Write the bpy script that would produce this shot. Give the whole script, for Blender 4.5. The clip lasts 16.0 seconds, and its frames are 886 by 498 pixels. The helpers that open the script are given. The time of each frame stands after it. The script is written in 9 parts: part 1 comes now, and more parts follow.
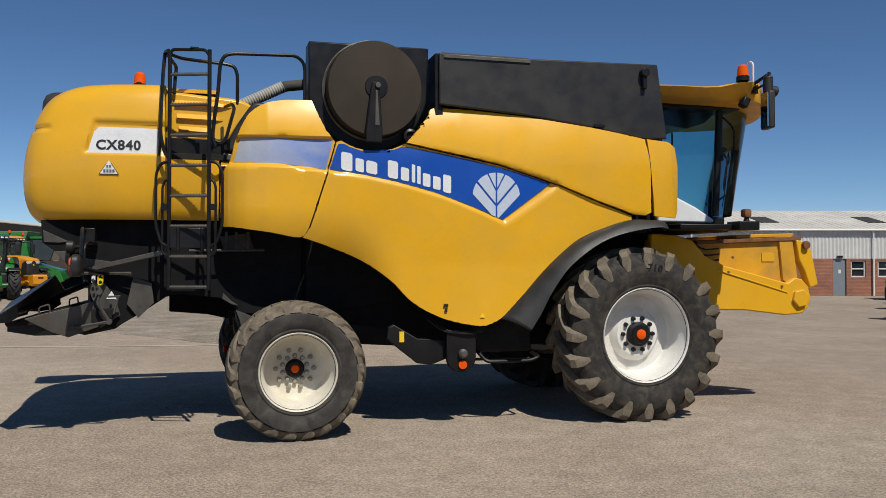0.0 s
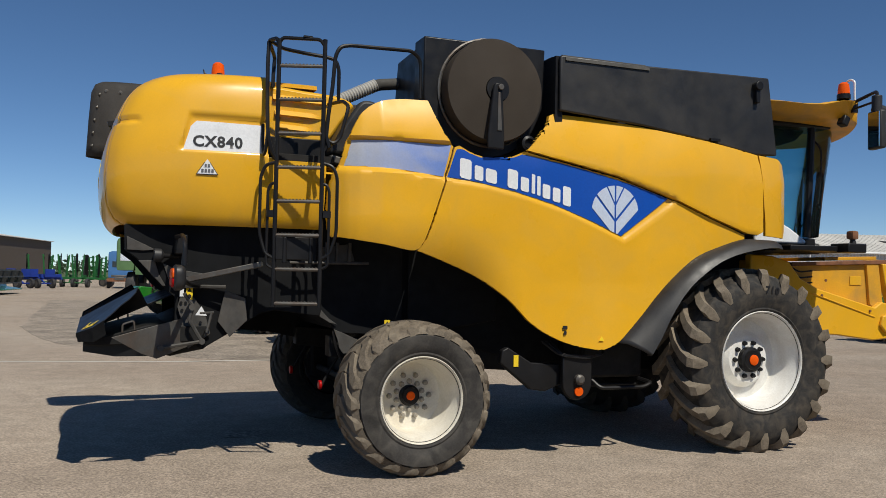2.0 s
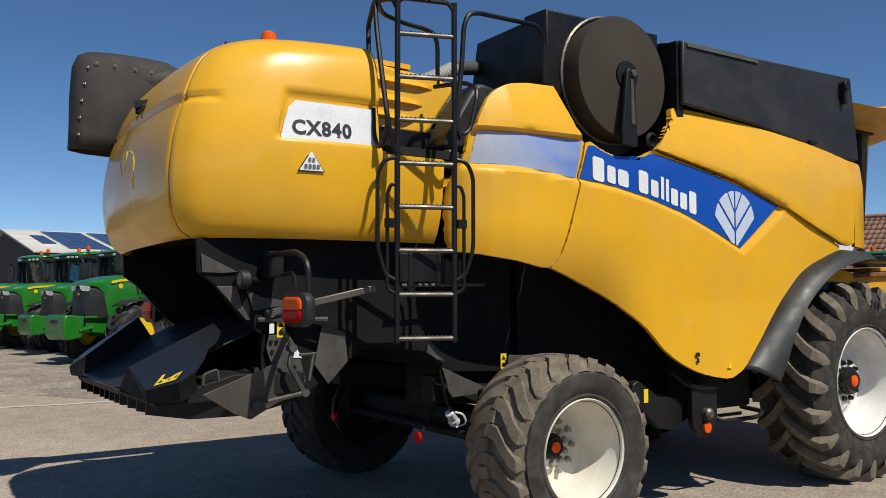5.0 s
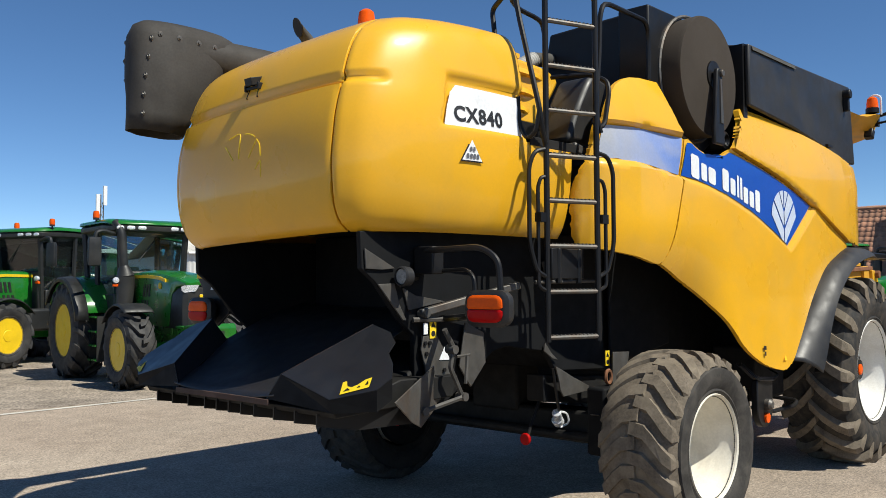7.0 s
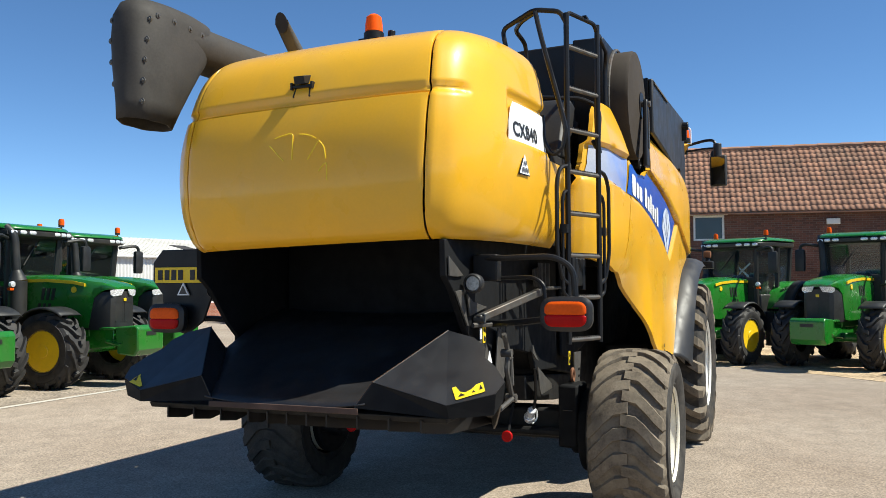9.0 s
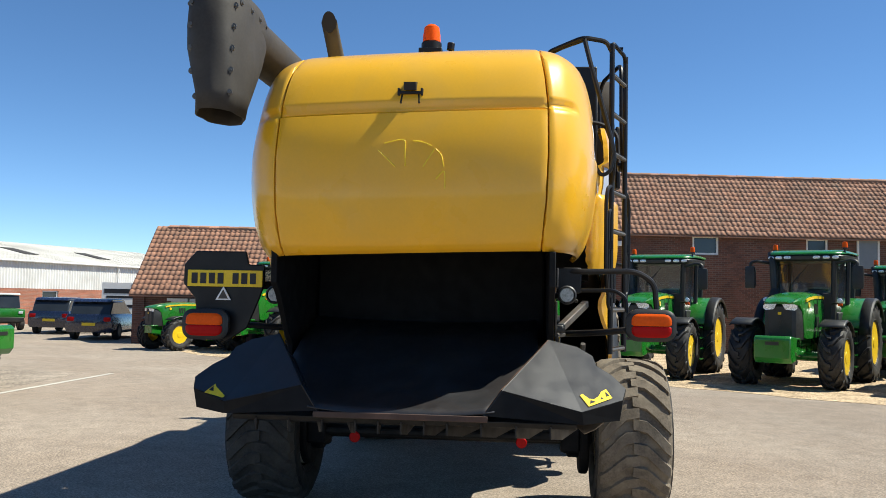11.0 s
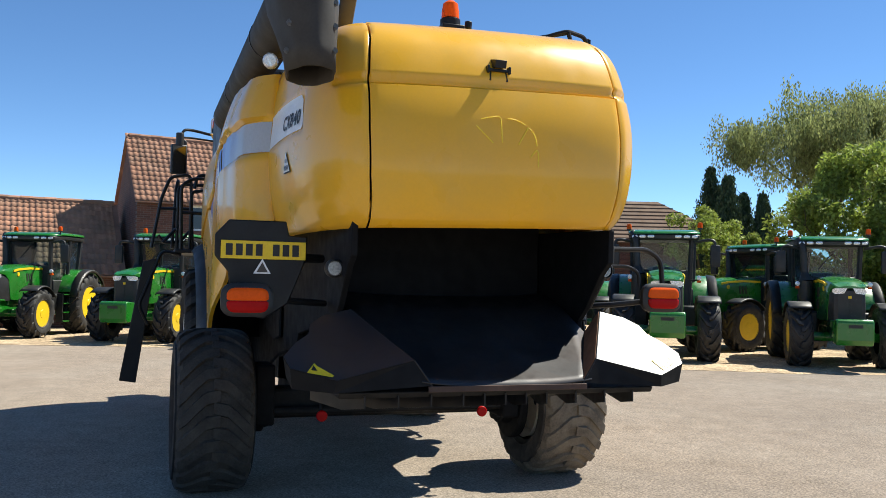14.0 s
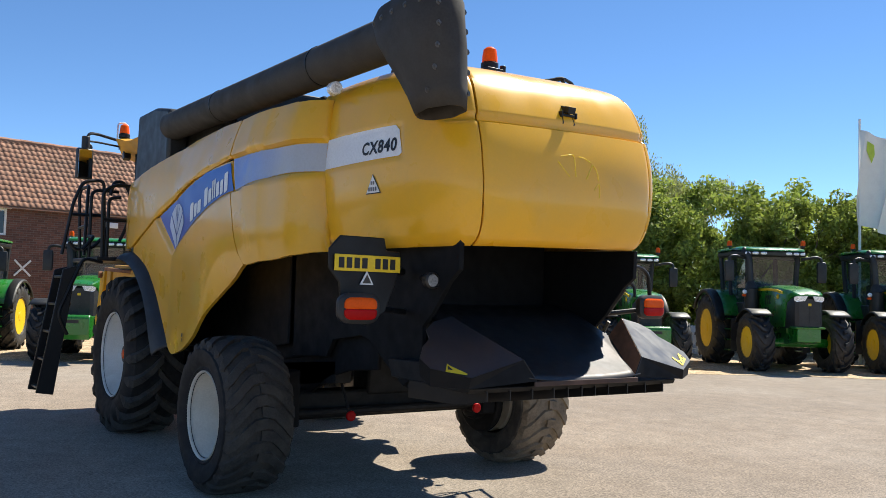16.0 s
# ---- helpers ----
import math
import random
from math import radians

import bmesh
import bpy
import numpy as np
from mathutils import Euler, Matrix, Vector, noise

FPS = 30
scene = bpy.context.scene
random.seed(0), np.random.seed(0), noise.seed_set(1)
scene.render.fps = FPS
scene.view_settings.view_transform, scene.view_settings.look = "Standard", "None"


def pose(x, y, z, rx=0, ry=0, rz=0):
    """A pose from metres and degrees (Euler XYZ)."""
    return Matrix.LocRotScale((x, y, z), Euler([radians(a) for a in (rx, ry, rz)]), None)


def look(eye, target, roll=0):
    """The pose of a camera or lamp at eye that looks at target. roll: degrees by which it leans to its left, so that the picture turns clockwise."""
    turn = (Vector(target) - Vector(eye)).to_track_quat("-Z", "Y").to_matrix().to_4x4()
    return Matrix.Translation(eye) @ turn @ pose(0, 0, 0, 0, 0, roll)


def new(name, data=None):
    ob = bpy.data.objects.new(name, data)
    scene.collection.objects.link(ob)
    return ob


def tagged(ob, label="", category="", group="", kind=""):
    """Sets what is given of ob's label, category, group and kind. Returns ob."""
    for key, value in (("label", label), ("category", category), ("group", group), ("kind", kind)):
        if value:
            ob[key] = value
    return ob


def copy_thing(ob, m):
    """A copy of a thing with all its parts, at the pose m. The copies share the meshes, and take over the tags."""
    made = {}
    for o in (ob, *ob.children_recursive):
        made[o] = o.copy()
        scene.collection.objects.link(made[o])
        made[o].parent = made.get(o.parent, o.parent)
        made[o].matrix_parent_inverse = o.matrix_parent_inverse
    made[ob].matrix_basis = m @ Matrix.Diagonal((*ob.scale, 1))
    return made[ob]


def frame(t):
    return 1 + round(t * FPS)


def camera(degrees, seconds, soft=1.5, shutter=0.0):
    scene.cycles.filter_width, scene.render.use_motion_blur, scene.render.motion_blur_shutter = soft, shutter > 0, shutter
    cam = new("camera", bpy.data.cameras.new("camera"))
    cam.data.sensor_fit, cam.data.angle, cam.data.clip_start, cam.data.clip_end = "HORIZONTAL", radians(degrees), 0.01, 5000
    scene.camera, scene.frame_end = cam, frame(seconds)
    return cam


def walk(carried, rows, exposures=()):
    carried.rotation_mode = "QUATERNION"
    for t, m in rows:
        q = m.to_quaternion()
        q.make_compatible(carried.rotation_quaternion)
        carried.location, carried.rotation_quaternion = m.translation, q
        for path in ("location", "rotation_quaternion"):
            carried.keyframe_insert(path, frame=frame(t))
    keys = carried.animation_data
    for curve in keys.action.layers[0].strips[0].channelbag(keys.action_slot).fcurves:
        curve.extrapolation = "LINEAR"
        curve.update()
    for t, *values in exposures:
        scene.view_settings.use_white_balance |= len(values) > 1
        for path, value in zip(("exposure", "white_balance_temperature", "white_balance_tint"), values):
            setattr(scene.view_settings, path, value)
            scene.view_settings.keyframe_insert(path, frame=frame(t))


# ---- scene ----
cam = camera(53.8, 16.0, soft=0.85)
METRES, EYE, TILT, LEAN, TURN = 17.5, 1.6975, 0.0, 0.0, -15.5
ROWS = [
    (0.0, 0.0, 0.0, 0.0, -0.0, 0.98, -0.04),
    (0.5, -0.0308, 0.0041, -0.0004, -1.05, 0.56, 0.3),
    (1.0, -0.0599, 0.0139, 0.0004, -2.73, 0.89, -0.03),
    (1.5, -0.0859, 0.031, 0.0011, -4.05, 1.9, -1.06),
    (2.0, -0.1134, 0.047, 0.0015, -5.82, 1.86, -1.14),
    (2.5, -0.1353, 0.0677, 0.0017, -7.43, 0.78, -1.12),
    (3.0, -0.1576, 0.085, 0.0041, -10.29, -1.33, -1.69),
    (3.5, -0.1784, 0.1027, 0.0057, -13.86, -1.15, -0.73),
    (4.0, -0.1979, 0.1239, 0.0061, -15.15, 0.54, 0.21),
    (4.5, -0.2232, 0.1429, 0.0056, -17.18, 2.04, 0.35),
    (5.0, -0.2465, 0.1639, 0.0048, -19.07, 2.84, 0.04),
    (7.5, -0.3831, 0.2488, 0.0069, -36.24, 2.32, 0.63),
    (8.0, -0.4106, 0.268, 0.0084, -42.03, 2.28, 0.94),
    (8.5, -0.4386, 0.2885, 0.0095, -48.25, 2.11, 0.88),
    (9.0, -0.4619, 0.314, 0.0083, -52.42, 2.51, 0.2),
    (11.5, -0.5413, 0.4449, 0.0064, -73.59, 3.51, -0.52),
    (12.0, -0.5523, 0.4691, 0.0054, -78.77, 3.64, 0.26),
    (12.5, -0.5564, 0.491, 0.0058, -84.24, 3.52, -0.04),
    (13.0, -0.5513, 0.5187, 0.0058, -87.9, 4.05, -1.08),
    (13.5, -0.5555, 0.5485, 0.0031, -90.59, 2.99, -1.72),
    (14.0, -0.5574, 0.5796, 0.0031, -93.56, 2.26, -1.18),
    (14.5, -0.5635, 0.6135, 0.0043, -97.11, 3.23, -1.43),
    (15.0, -0.5746, 0.65, 0.0045, -101.19, 4.43, -2.38),
    (15.5, -0.5736, 0.6822, 0.0027, -105.34, 4.63, -1.94),
    (16.0, -0.5775, 0.7172, 0.0004, -110.06, 3.27, -1.47),
]
walk(cam, [(t, pose(-4.633, -10.286, EYE, TILT, LEAN, TURN) @ pose(METRES * x, METRES * y, METRES * z, 90 + pitch, roll, yaw)) for t, x, y, z, yaw, pitch, roll in ROWS],
     exposures=[(0.0, -0.27, 6500, 8), (3.0, -0.2, 6500, 8), (5.0, -0.05, 6450, 8), (7.5, 0.42, 6400, 5), (9.0, 0.70, 6450, 4), (12.5, 0.75, 6420, 4), (16.0, 0.92, 6570, 7)])

# ---- daylight ----
SUN = Vector((0.13, -0.71, 1.0)).normalized()
world = bpy.data.worlds.new("sky")
scene.world = world
world.use_nodes = True
wn = world.node_tree
sky = wn.nodes.new("ShaderNodeTexSky")
sky.sky_type, sky.sun_disc = "NISHITA", False
sky.sun_elevation = math.asin(SUN.z)
sky.sun_rotation = math.atan2(SUN.x, SUN.y)
sky.altitude, sky.air_density, sky.dust_density, sky.ozone_density = 1500, 0.65, 0.0, 2.5
deep = wn.nodes.new("ShaderNodeHueSaturation")
deep.inputs["Hue"].default_value, deep.inputs["Saturation"].default_value = 0.5, 1.13
wn.links.new(sky.outputs[0], deep.inputs["Color"])
wn.links.new(deep.outputs[0], wn.nodes["Background"].inputs[0])
wn.nodes["Background"].inputs[1].default_value = 0.106
lamp = bpy.data.lights.new("sun", "SUN")
lamp.energy, lamp.angle, lamp.color = 4.8, radians(0.53), (1.0, 0.94, 0.84)
sun = new("sun", lamp)
sun.matrix_world = look(SUN * 60, (0, 0, 0))

# ---- materials ----
def mat(name, col, rough=0.6, metal=0.0, vary=0.12, scale=4.0, grain=0.06, gscale=60.0, bump=0.0, bscale=40.0, dirt=None, dirt_amt=0.0, dscale=1.5, coat=0.0, spec=0.5, rvary=0.1, piece=0.0, island=0.0):
    """A procedural surface: large stains, fine grain, relief, and dirt in patches."""
    m = bpy.data.materials.new(name)
    m.use_nodes = True
    nt = m.node_tree
    n, l = nt.nodes, nt.links
    b = n["Principled BSDF"]
    tc = n.new("ShaderNodeTexCoord")
    def noise_at(s, d=4.0, dist=0.0):
        t = n.new("ShaderNodeTexNoise")
        t.inputs["Scale"].default_value, t.inputs["Detail"].default_value, t.inputs["Distortion"].default_value = s, d, dist
        l.new(tc.outputs["Object"], t.inputs["Vector"])
        return t.outputs["Fac"]
    def ramp(x, a, c, lo=0.3, hi=0.7):
        r = n.new("ShaderNodeMapRange")
        l.new(x, r.inputs[0])
        for i, v in enumerate((lo, hi, a, c)):
            r.inputs[i + 1].default_value = v
        return r.outputs[0]
    def times(a, c):
        k = n.new("ShaderNodeMath")
        k.operation = "MULTIPLY"
        for i, v in enumerate((a, c)):
            if isinstance(v, (int, float)):
                k.inputs[i].default_value = v
            else:
                l.new(v, k.inputs[i])
        return k.outputs[0]
    val = times(ramp(noise_at(scale, 5.0, 0.4), 1 - vary, 1 + vary), ramp(noise_at(gscale, 3.0), 1 - grain, 1 + grain))
    if piece:
        oi = n.new("ShaderNodeObjectInfo")
        val = times(val, ramp(oi.outputs["Random"], 1 - piece, 1 + piece, 0.0, 1.0))
    if island:
        ge = n.new("ShaderNodeNewGeometry")
        val = times(val, ramp(ge.outputs["Random Per Island"], 1 - island, 1 + island, 0.0, 1.0))
    hs = n.new("ShaderNodeHueSaturation")
    hs.inputs["Color"].default_value = (*col, 1)
    l.new(val, hs.inputs["Value"])
    out = hs.outputs[0]
    if dirt is not None:
        mx = n.new("ShaderNodeMix")
        mx.data_type = "RGBA"
        l.new(ramp(noise_at(dscale, 8.0, 0.8), 0.0, dirt_amt, 0.42, 0.72), mx.inputs[0])
        l.new(out, mx.inputs[6])
        mx.inputs[7].default_value = (*dirt, 1)
        out = mx.outputs[2]
    l.new(out, b.inputs["Base Color"])
    l.new(ramp(noise_at(scale * 2.3, 6.0), max(0.02, rough - rvary), min(1.0, rough + rvary)), b.inputs["Roughness"])
    b.inputs["Metallic"].default_value = metal
    b.inputs["Coat Weight"].default_value = coat
    b.inputs["Coat Roughness"].default_value = 0.08
    b.inputs["Specular IOR Level"].default_value = spec
    if bump:
        bp = n.new("ShaderNodeBump")
        bp.inputs["Strength"].default_value, bp.inputs["Distance"].default_value = min(1.0, bump * 20), bump
        l.new(noise_at(bscale, 6.0), bp.inputs["Height"])
        l.new(bp.outputs[0], b.inputs["Normal"])
    return m


def glass(name, tint, rough=0.02, ior=1.45, alpha=0.25):
    """Thin tinted safety glass: partly see-through, with a mirror-like gloss."""
    m = bpy.data.materials.new(name)
    m.use_nodes = True
    n, l = m.node_tree.nodes, m.node_tree.links
    b = n["Principled BSDF"]
    tr, mx, gl, fr, m2 = [n.new("ShaderNode" + k) for k in ("BsdfTransparent", "MixShader", "BsdfGlossy", "Fresnel", "MixShader")]
    tr.inputs[0].default_value = (*tint, 1)
    b.inputs["Base Color"].default_value = (*[c * 0.2 for c in tint], 1)
    b.inputs["Roughness"].default_value = rough
    mx.inputs[0].default_value = alpha
    l.new(tr.outputs[0], mx.inputs[1])
    l.new(b.outputs[0], mx.inputs[2])
    gl.inputs["Roughness"].default_value = rough
    fr.inputs[0].default_value = ior
    l.new(fr.outputs[0], m2.inputs[0])
    l.new(mx.outputs[0], m2.inputs[1])
    l.new(gl.outputs[0], m2.inputs[2])
    l.new(m2.outputs[0], n["Material Output"].inputs[0])
    return m


YELLOW = mat("harvester_yellow", (0.80, 0.42, 0.018), 0.33, vary=0.05, scale=1.2, grain=0.02, coat=0.45, spec=0.3, dirt=(0.55, 0.36, 0.09), dirt_amt=0.25, dscale=2.2)
FADED = mat("faded_yellow", (0.70, 0.35, 0.02), 0.5, vary=0.1, scale=2.0, dirt=(0.3, 0.2, 0.08), dirt_amt=0.5, dscale=3.0)
BLACK = mat("black_paint", (0.009, 0.009, 0.010), 0.42, vary=0.3, scale=3.0, grain=0.15, dirt=(0.024, 0.021, 0.018), dirt_amt=0.35, dscale=2.5, spec=0.3)
PLASTIC = mat("black_plastic", (0.018, 0.018, 0.019), 0.5, vary=0.25, scale=3.0, grain=0.2, bump=0.0006, bscale=300.0, dirt=(0.07, 0.062, 0.05), dirt_amt=0.3)
CHASSIS = mat("dusty_chassis", (0.0085, 0.0085, 0.0085), 0.7, vary=0.3, scale=5.0, grain=0.2, dirt=(0.024, 0.021, 0.017), dirt_amt=0.5, dscale=3.5, spec=0.3)
STEEL = mat("worn_steel", (0.13, 0.125, 0.115), 0.5, metal=0.6, vary=0.2, scale=6.0, dirt=(0.14, 0.08, 0.045), dirt_amt=0.5, dscale=5.0)
WING = mat("worn_black_sheet", (0.012, 0.013, 0.016), 0.4, vary=0.2, scale=4.0, grain=0.06, rvary=0.06, spec=0.75)
TRAY = mat("straw_polished_sheet", (0.045, 0.046, 0.050), 0.5, metal=0.7, vary=0.25, scale=3.0, grain=0.1, rvary=0.1, spec=0.8, dirt=(0.10, 0.05, 0.03), dirt_amt=0.18, dscale=2.5)
HOSE = mat("grey_rubber_sheet", (0.042, 0.038, 0.034), 0.7, vary=0.15, scale=3.0, grain=0.12, bump=0.003, bscale=14.0, dirt=(0.07, 0.063, 0.053), dirt_amt=0.35, dscale=2.0, spec=0.3)
# Blacker than the paint: shade under hood and body is put into this colour.
SHADEBLACK = mat("sooty_black", (0.005, 0.0055, 0.0065), 0.75, vary=0.3, scale=4.0, dirt=(0.009, 0.009, 0.0095), dirt_amt=0.5, dscale=3.0, spec=0.22)
RUSTY = mat("rust_edge", (0.2, 0.085, 0.04), 0.85, vary=0.3, scale=9.0)
LIPRUST = mat("dark_rust", (0.075, 0.042, 0.03), 0.8, vary=0.4, scale=3.0, dirt=(0.02, 0.018, 0.017), dirt_amt=0.8, dscale=2.0)
SCREEN = mat("dusty_screen", (0.05, 0.04, 0.031), 0.8, vary=0.12, scale=2.0, grain=0.25, gscale=220.0, bump=0.002, bscale=400.0, spec=0.2)
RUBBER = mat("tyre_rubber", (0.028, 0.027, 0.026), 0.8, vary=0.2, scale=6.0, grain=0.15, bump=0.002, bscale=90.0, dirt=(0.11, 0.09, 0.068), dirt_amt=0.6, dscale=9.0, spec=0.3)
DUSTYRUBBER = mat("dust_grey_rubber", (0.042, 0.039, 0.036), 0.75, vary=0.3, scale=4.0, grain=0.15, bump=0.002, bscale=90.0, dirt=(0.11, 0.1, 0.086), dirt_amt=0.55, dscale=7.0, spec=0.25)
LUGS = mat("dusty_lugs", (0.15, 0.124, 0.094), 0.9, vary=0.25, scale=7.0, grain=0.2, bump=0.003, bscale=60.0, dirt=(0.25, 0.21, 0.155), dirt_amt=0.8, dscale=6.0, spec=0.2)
# Left wheels: rubber and lugs darkened to carry the shade on that side.
SHADERUBBER = mat("dark_rubber", (0.018, 0.018, 0.018), 0.75, vary=0.25, scale=5.0, grain=0.15, bump=0.002, bscale=90.0, dirt=(0.05, 0.044, 0.036), dirt_amt=0.4, dscale=7.0, spec=0.3)
SHADELUGS = mat("dark_lugs", (0.052, 0.048, 0.043), 0.85, vary=0.25, scale=7.0, grain=0.2, bump=0.003, bscale=60.0, dirt=(0.10, 0.085, 0.065), dirt_amt=0.45, dscale=6.0, spec=0.25)
NUTS = mat("dusty_wheel_nuts", (0.30, 0.27, 0.22), 0.6, metal=0.2, vary=0.2, scale=9.0)
WHITE = mat("white_rim", (0.78, 0.77, 0.73), 0.45, vary=0.05, scale=4.0, dirt=(0.45, 0.38, 0.28), dirt_amt=0.4, dscale=3.0)
CREAM = mat("cream_rim", (0.72, 0.68, 0.58), 0.55, vary=0.08, scale=4.0, dirt=(0.45, 0.38, 0.27), dirt_amt=0.45, dscale=3.5)
DECAL = mat("white_decal", (0.78, 0.79, 0.8), 0.4, vary=0.04)
BLUE = mat("blue_band", (0.006, 0.075, 0.42), 0.35, vary=0.05, scale=1.0, coat=0.2)
SILVER = mat("silver_blue_band", (0.30, 0.38, 0.60), 0.4, vary=0.1, scale=1.2, coat=0.2, dirt=(0.5, 0.47, 0.4), dirt_amt=0.4, dscale=3.0)
LEAFMARK = mat("pale_leaf_mark", (0.55, 0.62, 0.75), 0.4, vary=0.05)
# the band fades from grey to blue towards the front
n, l = SILVER.node_tree.nodes, SILVER.node_tree.links
tc = [k for k in n if k.type == "TEX_COORD"][0]
sx, mr, mx = n.new("ShaderNodeSeparateXYZ"), n.new("ShaderNodeMapRange"), n.new("ShaderNodeMix")
mx.data_type = "RGBA"
l.new(tc.outputs["Object"], sx.inputs[0])
l.new(sx.outputs["X"], mr.inputs[0])
mr.inputs[1].default_value, mr.inputs[2].default_value = -4.35, -3.6
l.new(mr.outputs[0], mx.inputs[0])
mx.inputs[6].default_value, mx.inputs[7].default_value = (0.42, 0.44, 0.48, 1), (0.17, 0.27, 0.62, 1)
l.new(mx.outputs[2], [k for k in n if k.type == "HUE_SAT"][0].inputs["Color"])
DULLINK = mat("grey_ink", (0.11, 0.115, 0.13), 0.5)
INK = mat("black_ink", (0.012, 0.012, 0.014), 0.5)
ORANGE = mat("orange_lens", (0.78, 0.1, 0.006), 0.35, vary=0.08, spec=0.12)
RED = mat("red_lens", (0.42, 0.005, 0.005), 0.35, vary=0.1, spec=0.12)
LENS = mat("clear_lens", (0.82, 0.84, 0.86), 0.28, metal=0.35, vary=0.15, scale=20.0, coat=0.5)
DIMLENS = mat("dim_lamp_glass", (0.3, 0.31, 0.31), 0.25, vary=0.3, scale=60.0, coat=0.4)
STICKER = mat("yellow_sticker", (0.85, 0.6, 0.02), 0.5, vary=0.06)
CABGLASS = glass("cab_glass", (0.58, 0.80, 0.84), ior=1.25, alpha=0.06)
MIRROR = mat("mirror_glass", (0.75, 0.8, 0.8), 0.03, metal=1.0, vary=0.02, rvary=0.01)
GREEN = mat("tractor_green", (0.012, 0.16, 0.014), 0.3, vary=0.07, scale=2.0, coat=0.5, dirt=(0.09, 0.13, 0.05), dirt_amt=0.25, dscale=3.0)
TYELLOW = mat("tractor_yellow", (0.82, 0.55, 0.015), 0.38, vary=0.06, coat=0.2)
TBLACK = mat("tractor_black", (0.014, 0.015, 0.015), 0.5, vary=0.25, scale=5.0, dirt=(0.055, 0.05, 0.042), dirt_amt=0.35)
NEWTYRE = mat("clean_tyre", (0.02, 0.02, 0.021), 0.7, vary=0.2, scale=5.0, bump=0.001, bscale=120.0, dirt=(0.08, 0.072, 0.06), dirt_amt=0.4, dscale=5.0)


# ---- mesh kit ----
def prism(bm, pts, a, b, axis="y"):
    """A flat outline pushed from a to b along an axis; the outline's two numbers are the other two axes in order."""
    def at(p, v):
        return {"x": (v, p[0], p[1]), "y": (p[0], v, p[1]), "z": (p[0], p[1], v)}[axis]
    lo = [bm.verts.new(at(p, a)) for p in pts]
    hi = [bm.verts.new(at(p, b)) for p in pts]
    fs = [bm.faces.new(lo), bm.faces.new(hi[::-1])]
    k = len(pts)
    fs += [bm.faces.new((lo[i], hi[i], hi[(i + 1) % k], lo[(i + 1) % k])) for i in range(k)]
    bmesh.ops.recalc_face_normals(bm, faces=fs)
    return lo + hi


def box(bm, c, s, m=None):
    """A box of centre c and size s; m turns it about its centre."""
    vs = bmesh.ops.create_cube(bm, size=1.0)["verts"]
    for v in vs:
        p = Vector((v.co.x * s[0], v.co.y * s[1], v.co.z * s[2]))
        v.co = (m @ p if m else p) + Vector(c)
    return vs


def rod(bm, a, b, r, seg=10, r2=None):
    """A round bar from a to b."""
    a, b = Vector(a), Vector(b)
    d = b - a
    q = d.to_track_quat("Z", "Y").to_matrix().to_4x4()
    return bmesh.ops.create_cone(bm, cap_ends=True, segments=seg, radius1=r, radius2=r if r2 is None else r2, depth=d.length, matrix=Matrix.Translation((a + b) / 2) @ q)["verts"]


def rounded(pts, rad=0.06, n=4, closed=False):
    """A polyline with its corners rounded."""
    pts = [Vector(p) for p in pts]
    out = []
    k = len(pts)
    for i, p in enumerate(pts):
        if not closed and i in (0, k - 1):
            out.append(p)
            continue
        u, w = pts[i - 1] - p, pts[(i + 1) % k] - p
        r = min(rad, u.length * 0.45, w.length * 0.45)
        a, b = p + u.normalized() * r, p + w.normalized() * r
        for j in range(n + 1):
            t = j / n
            out.append(a * (1 - t) ** 2 + p * 2 * t * (1 - t) + b * t * t)
    return out


def tube(bm, pts, r=0.016, seg=8, rad=0.06, closed=False):
    """A bent tube along a polyline."""
    pts = rounded(pts, rad, 4, closed) if len(pts) > 2 else [Vector(p) for p in pts]
    rings, k, up = [], len(pts), None
    for i, p in enumerate(pts):
        d = (pts[(i + 1) % k] - pts[i - 1]) if closed else (pts[min(i + 1, k - 1)] - pts[max(i - 1, 0)])
        d.normalize()
        if up is None:
            up = d.orthogonal().normalized()
        up = (up - d * up.dot(d)).normalized()
        s = d.cross(up)
        rings.append([bm.verts.new(p + (up * math.cos(2 * math.pi * j / seg) + s * math.sin(2 * math.pi * j / seg)) * r) for j in range(seg)])
    fs = []
    for i in range(k if closed else k - 1):
        a, b = rings[i], rings[(i + 1) % k]
        fs += [bm.faces.new((a[j], a[(j + 1) % seg], b[(j + 1) % seg], b[j])) for j in range(seg)]
    if not closed:
        fs += [bm.faces.new(rings[0][::-1]), bm.faces.new(rings[-1])]
    bmesh.ops.recalc_face_normals(bm, faces=fs)


def lathe(bm, prof, seg=48, axis="y", c=(0, 0, 0), caps=True):
    """A profile of (radius, offset along the axis) spun about the axis through c."""
    rings = []
    for r, o in prof:
        ring = []
        for j in range(seg):
            a = 2 * math.pi * j / seg
            p = {"y": (r * math.cos(a), o, r * math.sin(a)), "z": (r * math.cos(a), r * math.sin(a), o), "x": (o, r * math.cos(a), r * math.sin(a))}[axis]
            ring.append(bm.verts.new(Vector(p) + Vector(c)))
        rings.append(ring)
    fs = []
    for a, b in zip(rings, rings[1:]):
        fs += [bm.faces.new((a[j], a[(j + 1) % seg], b[(j + 1) % seg], b[j])) for j in range(seg)]
    for ring in (rings[0], rings[-1]) if caps else ():
        fs.append(bm.faces.new(ring))
    bmesh.ops.recalc_face_normals(bm, faces=fs)


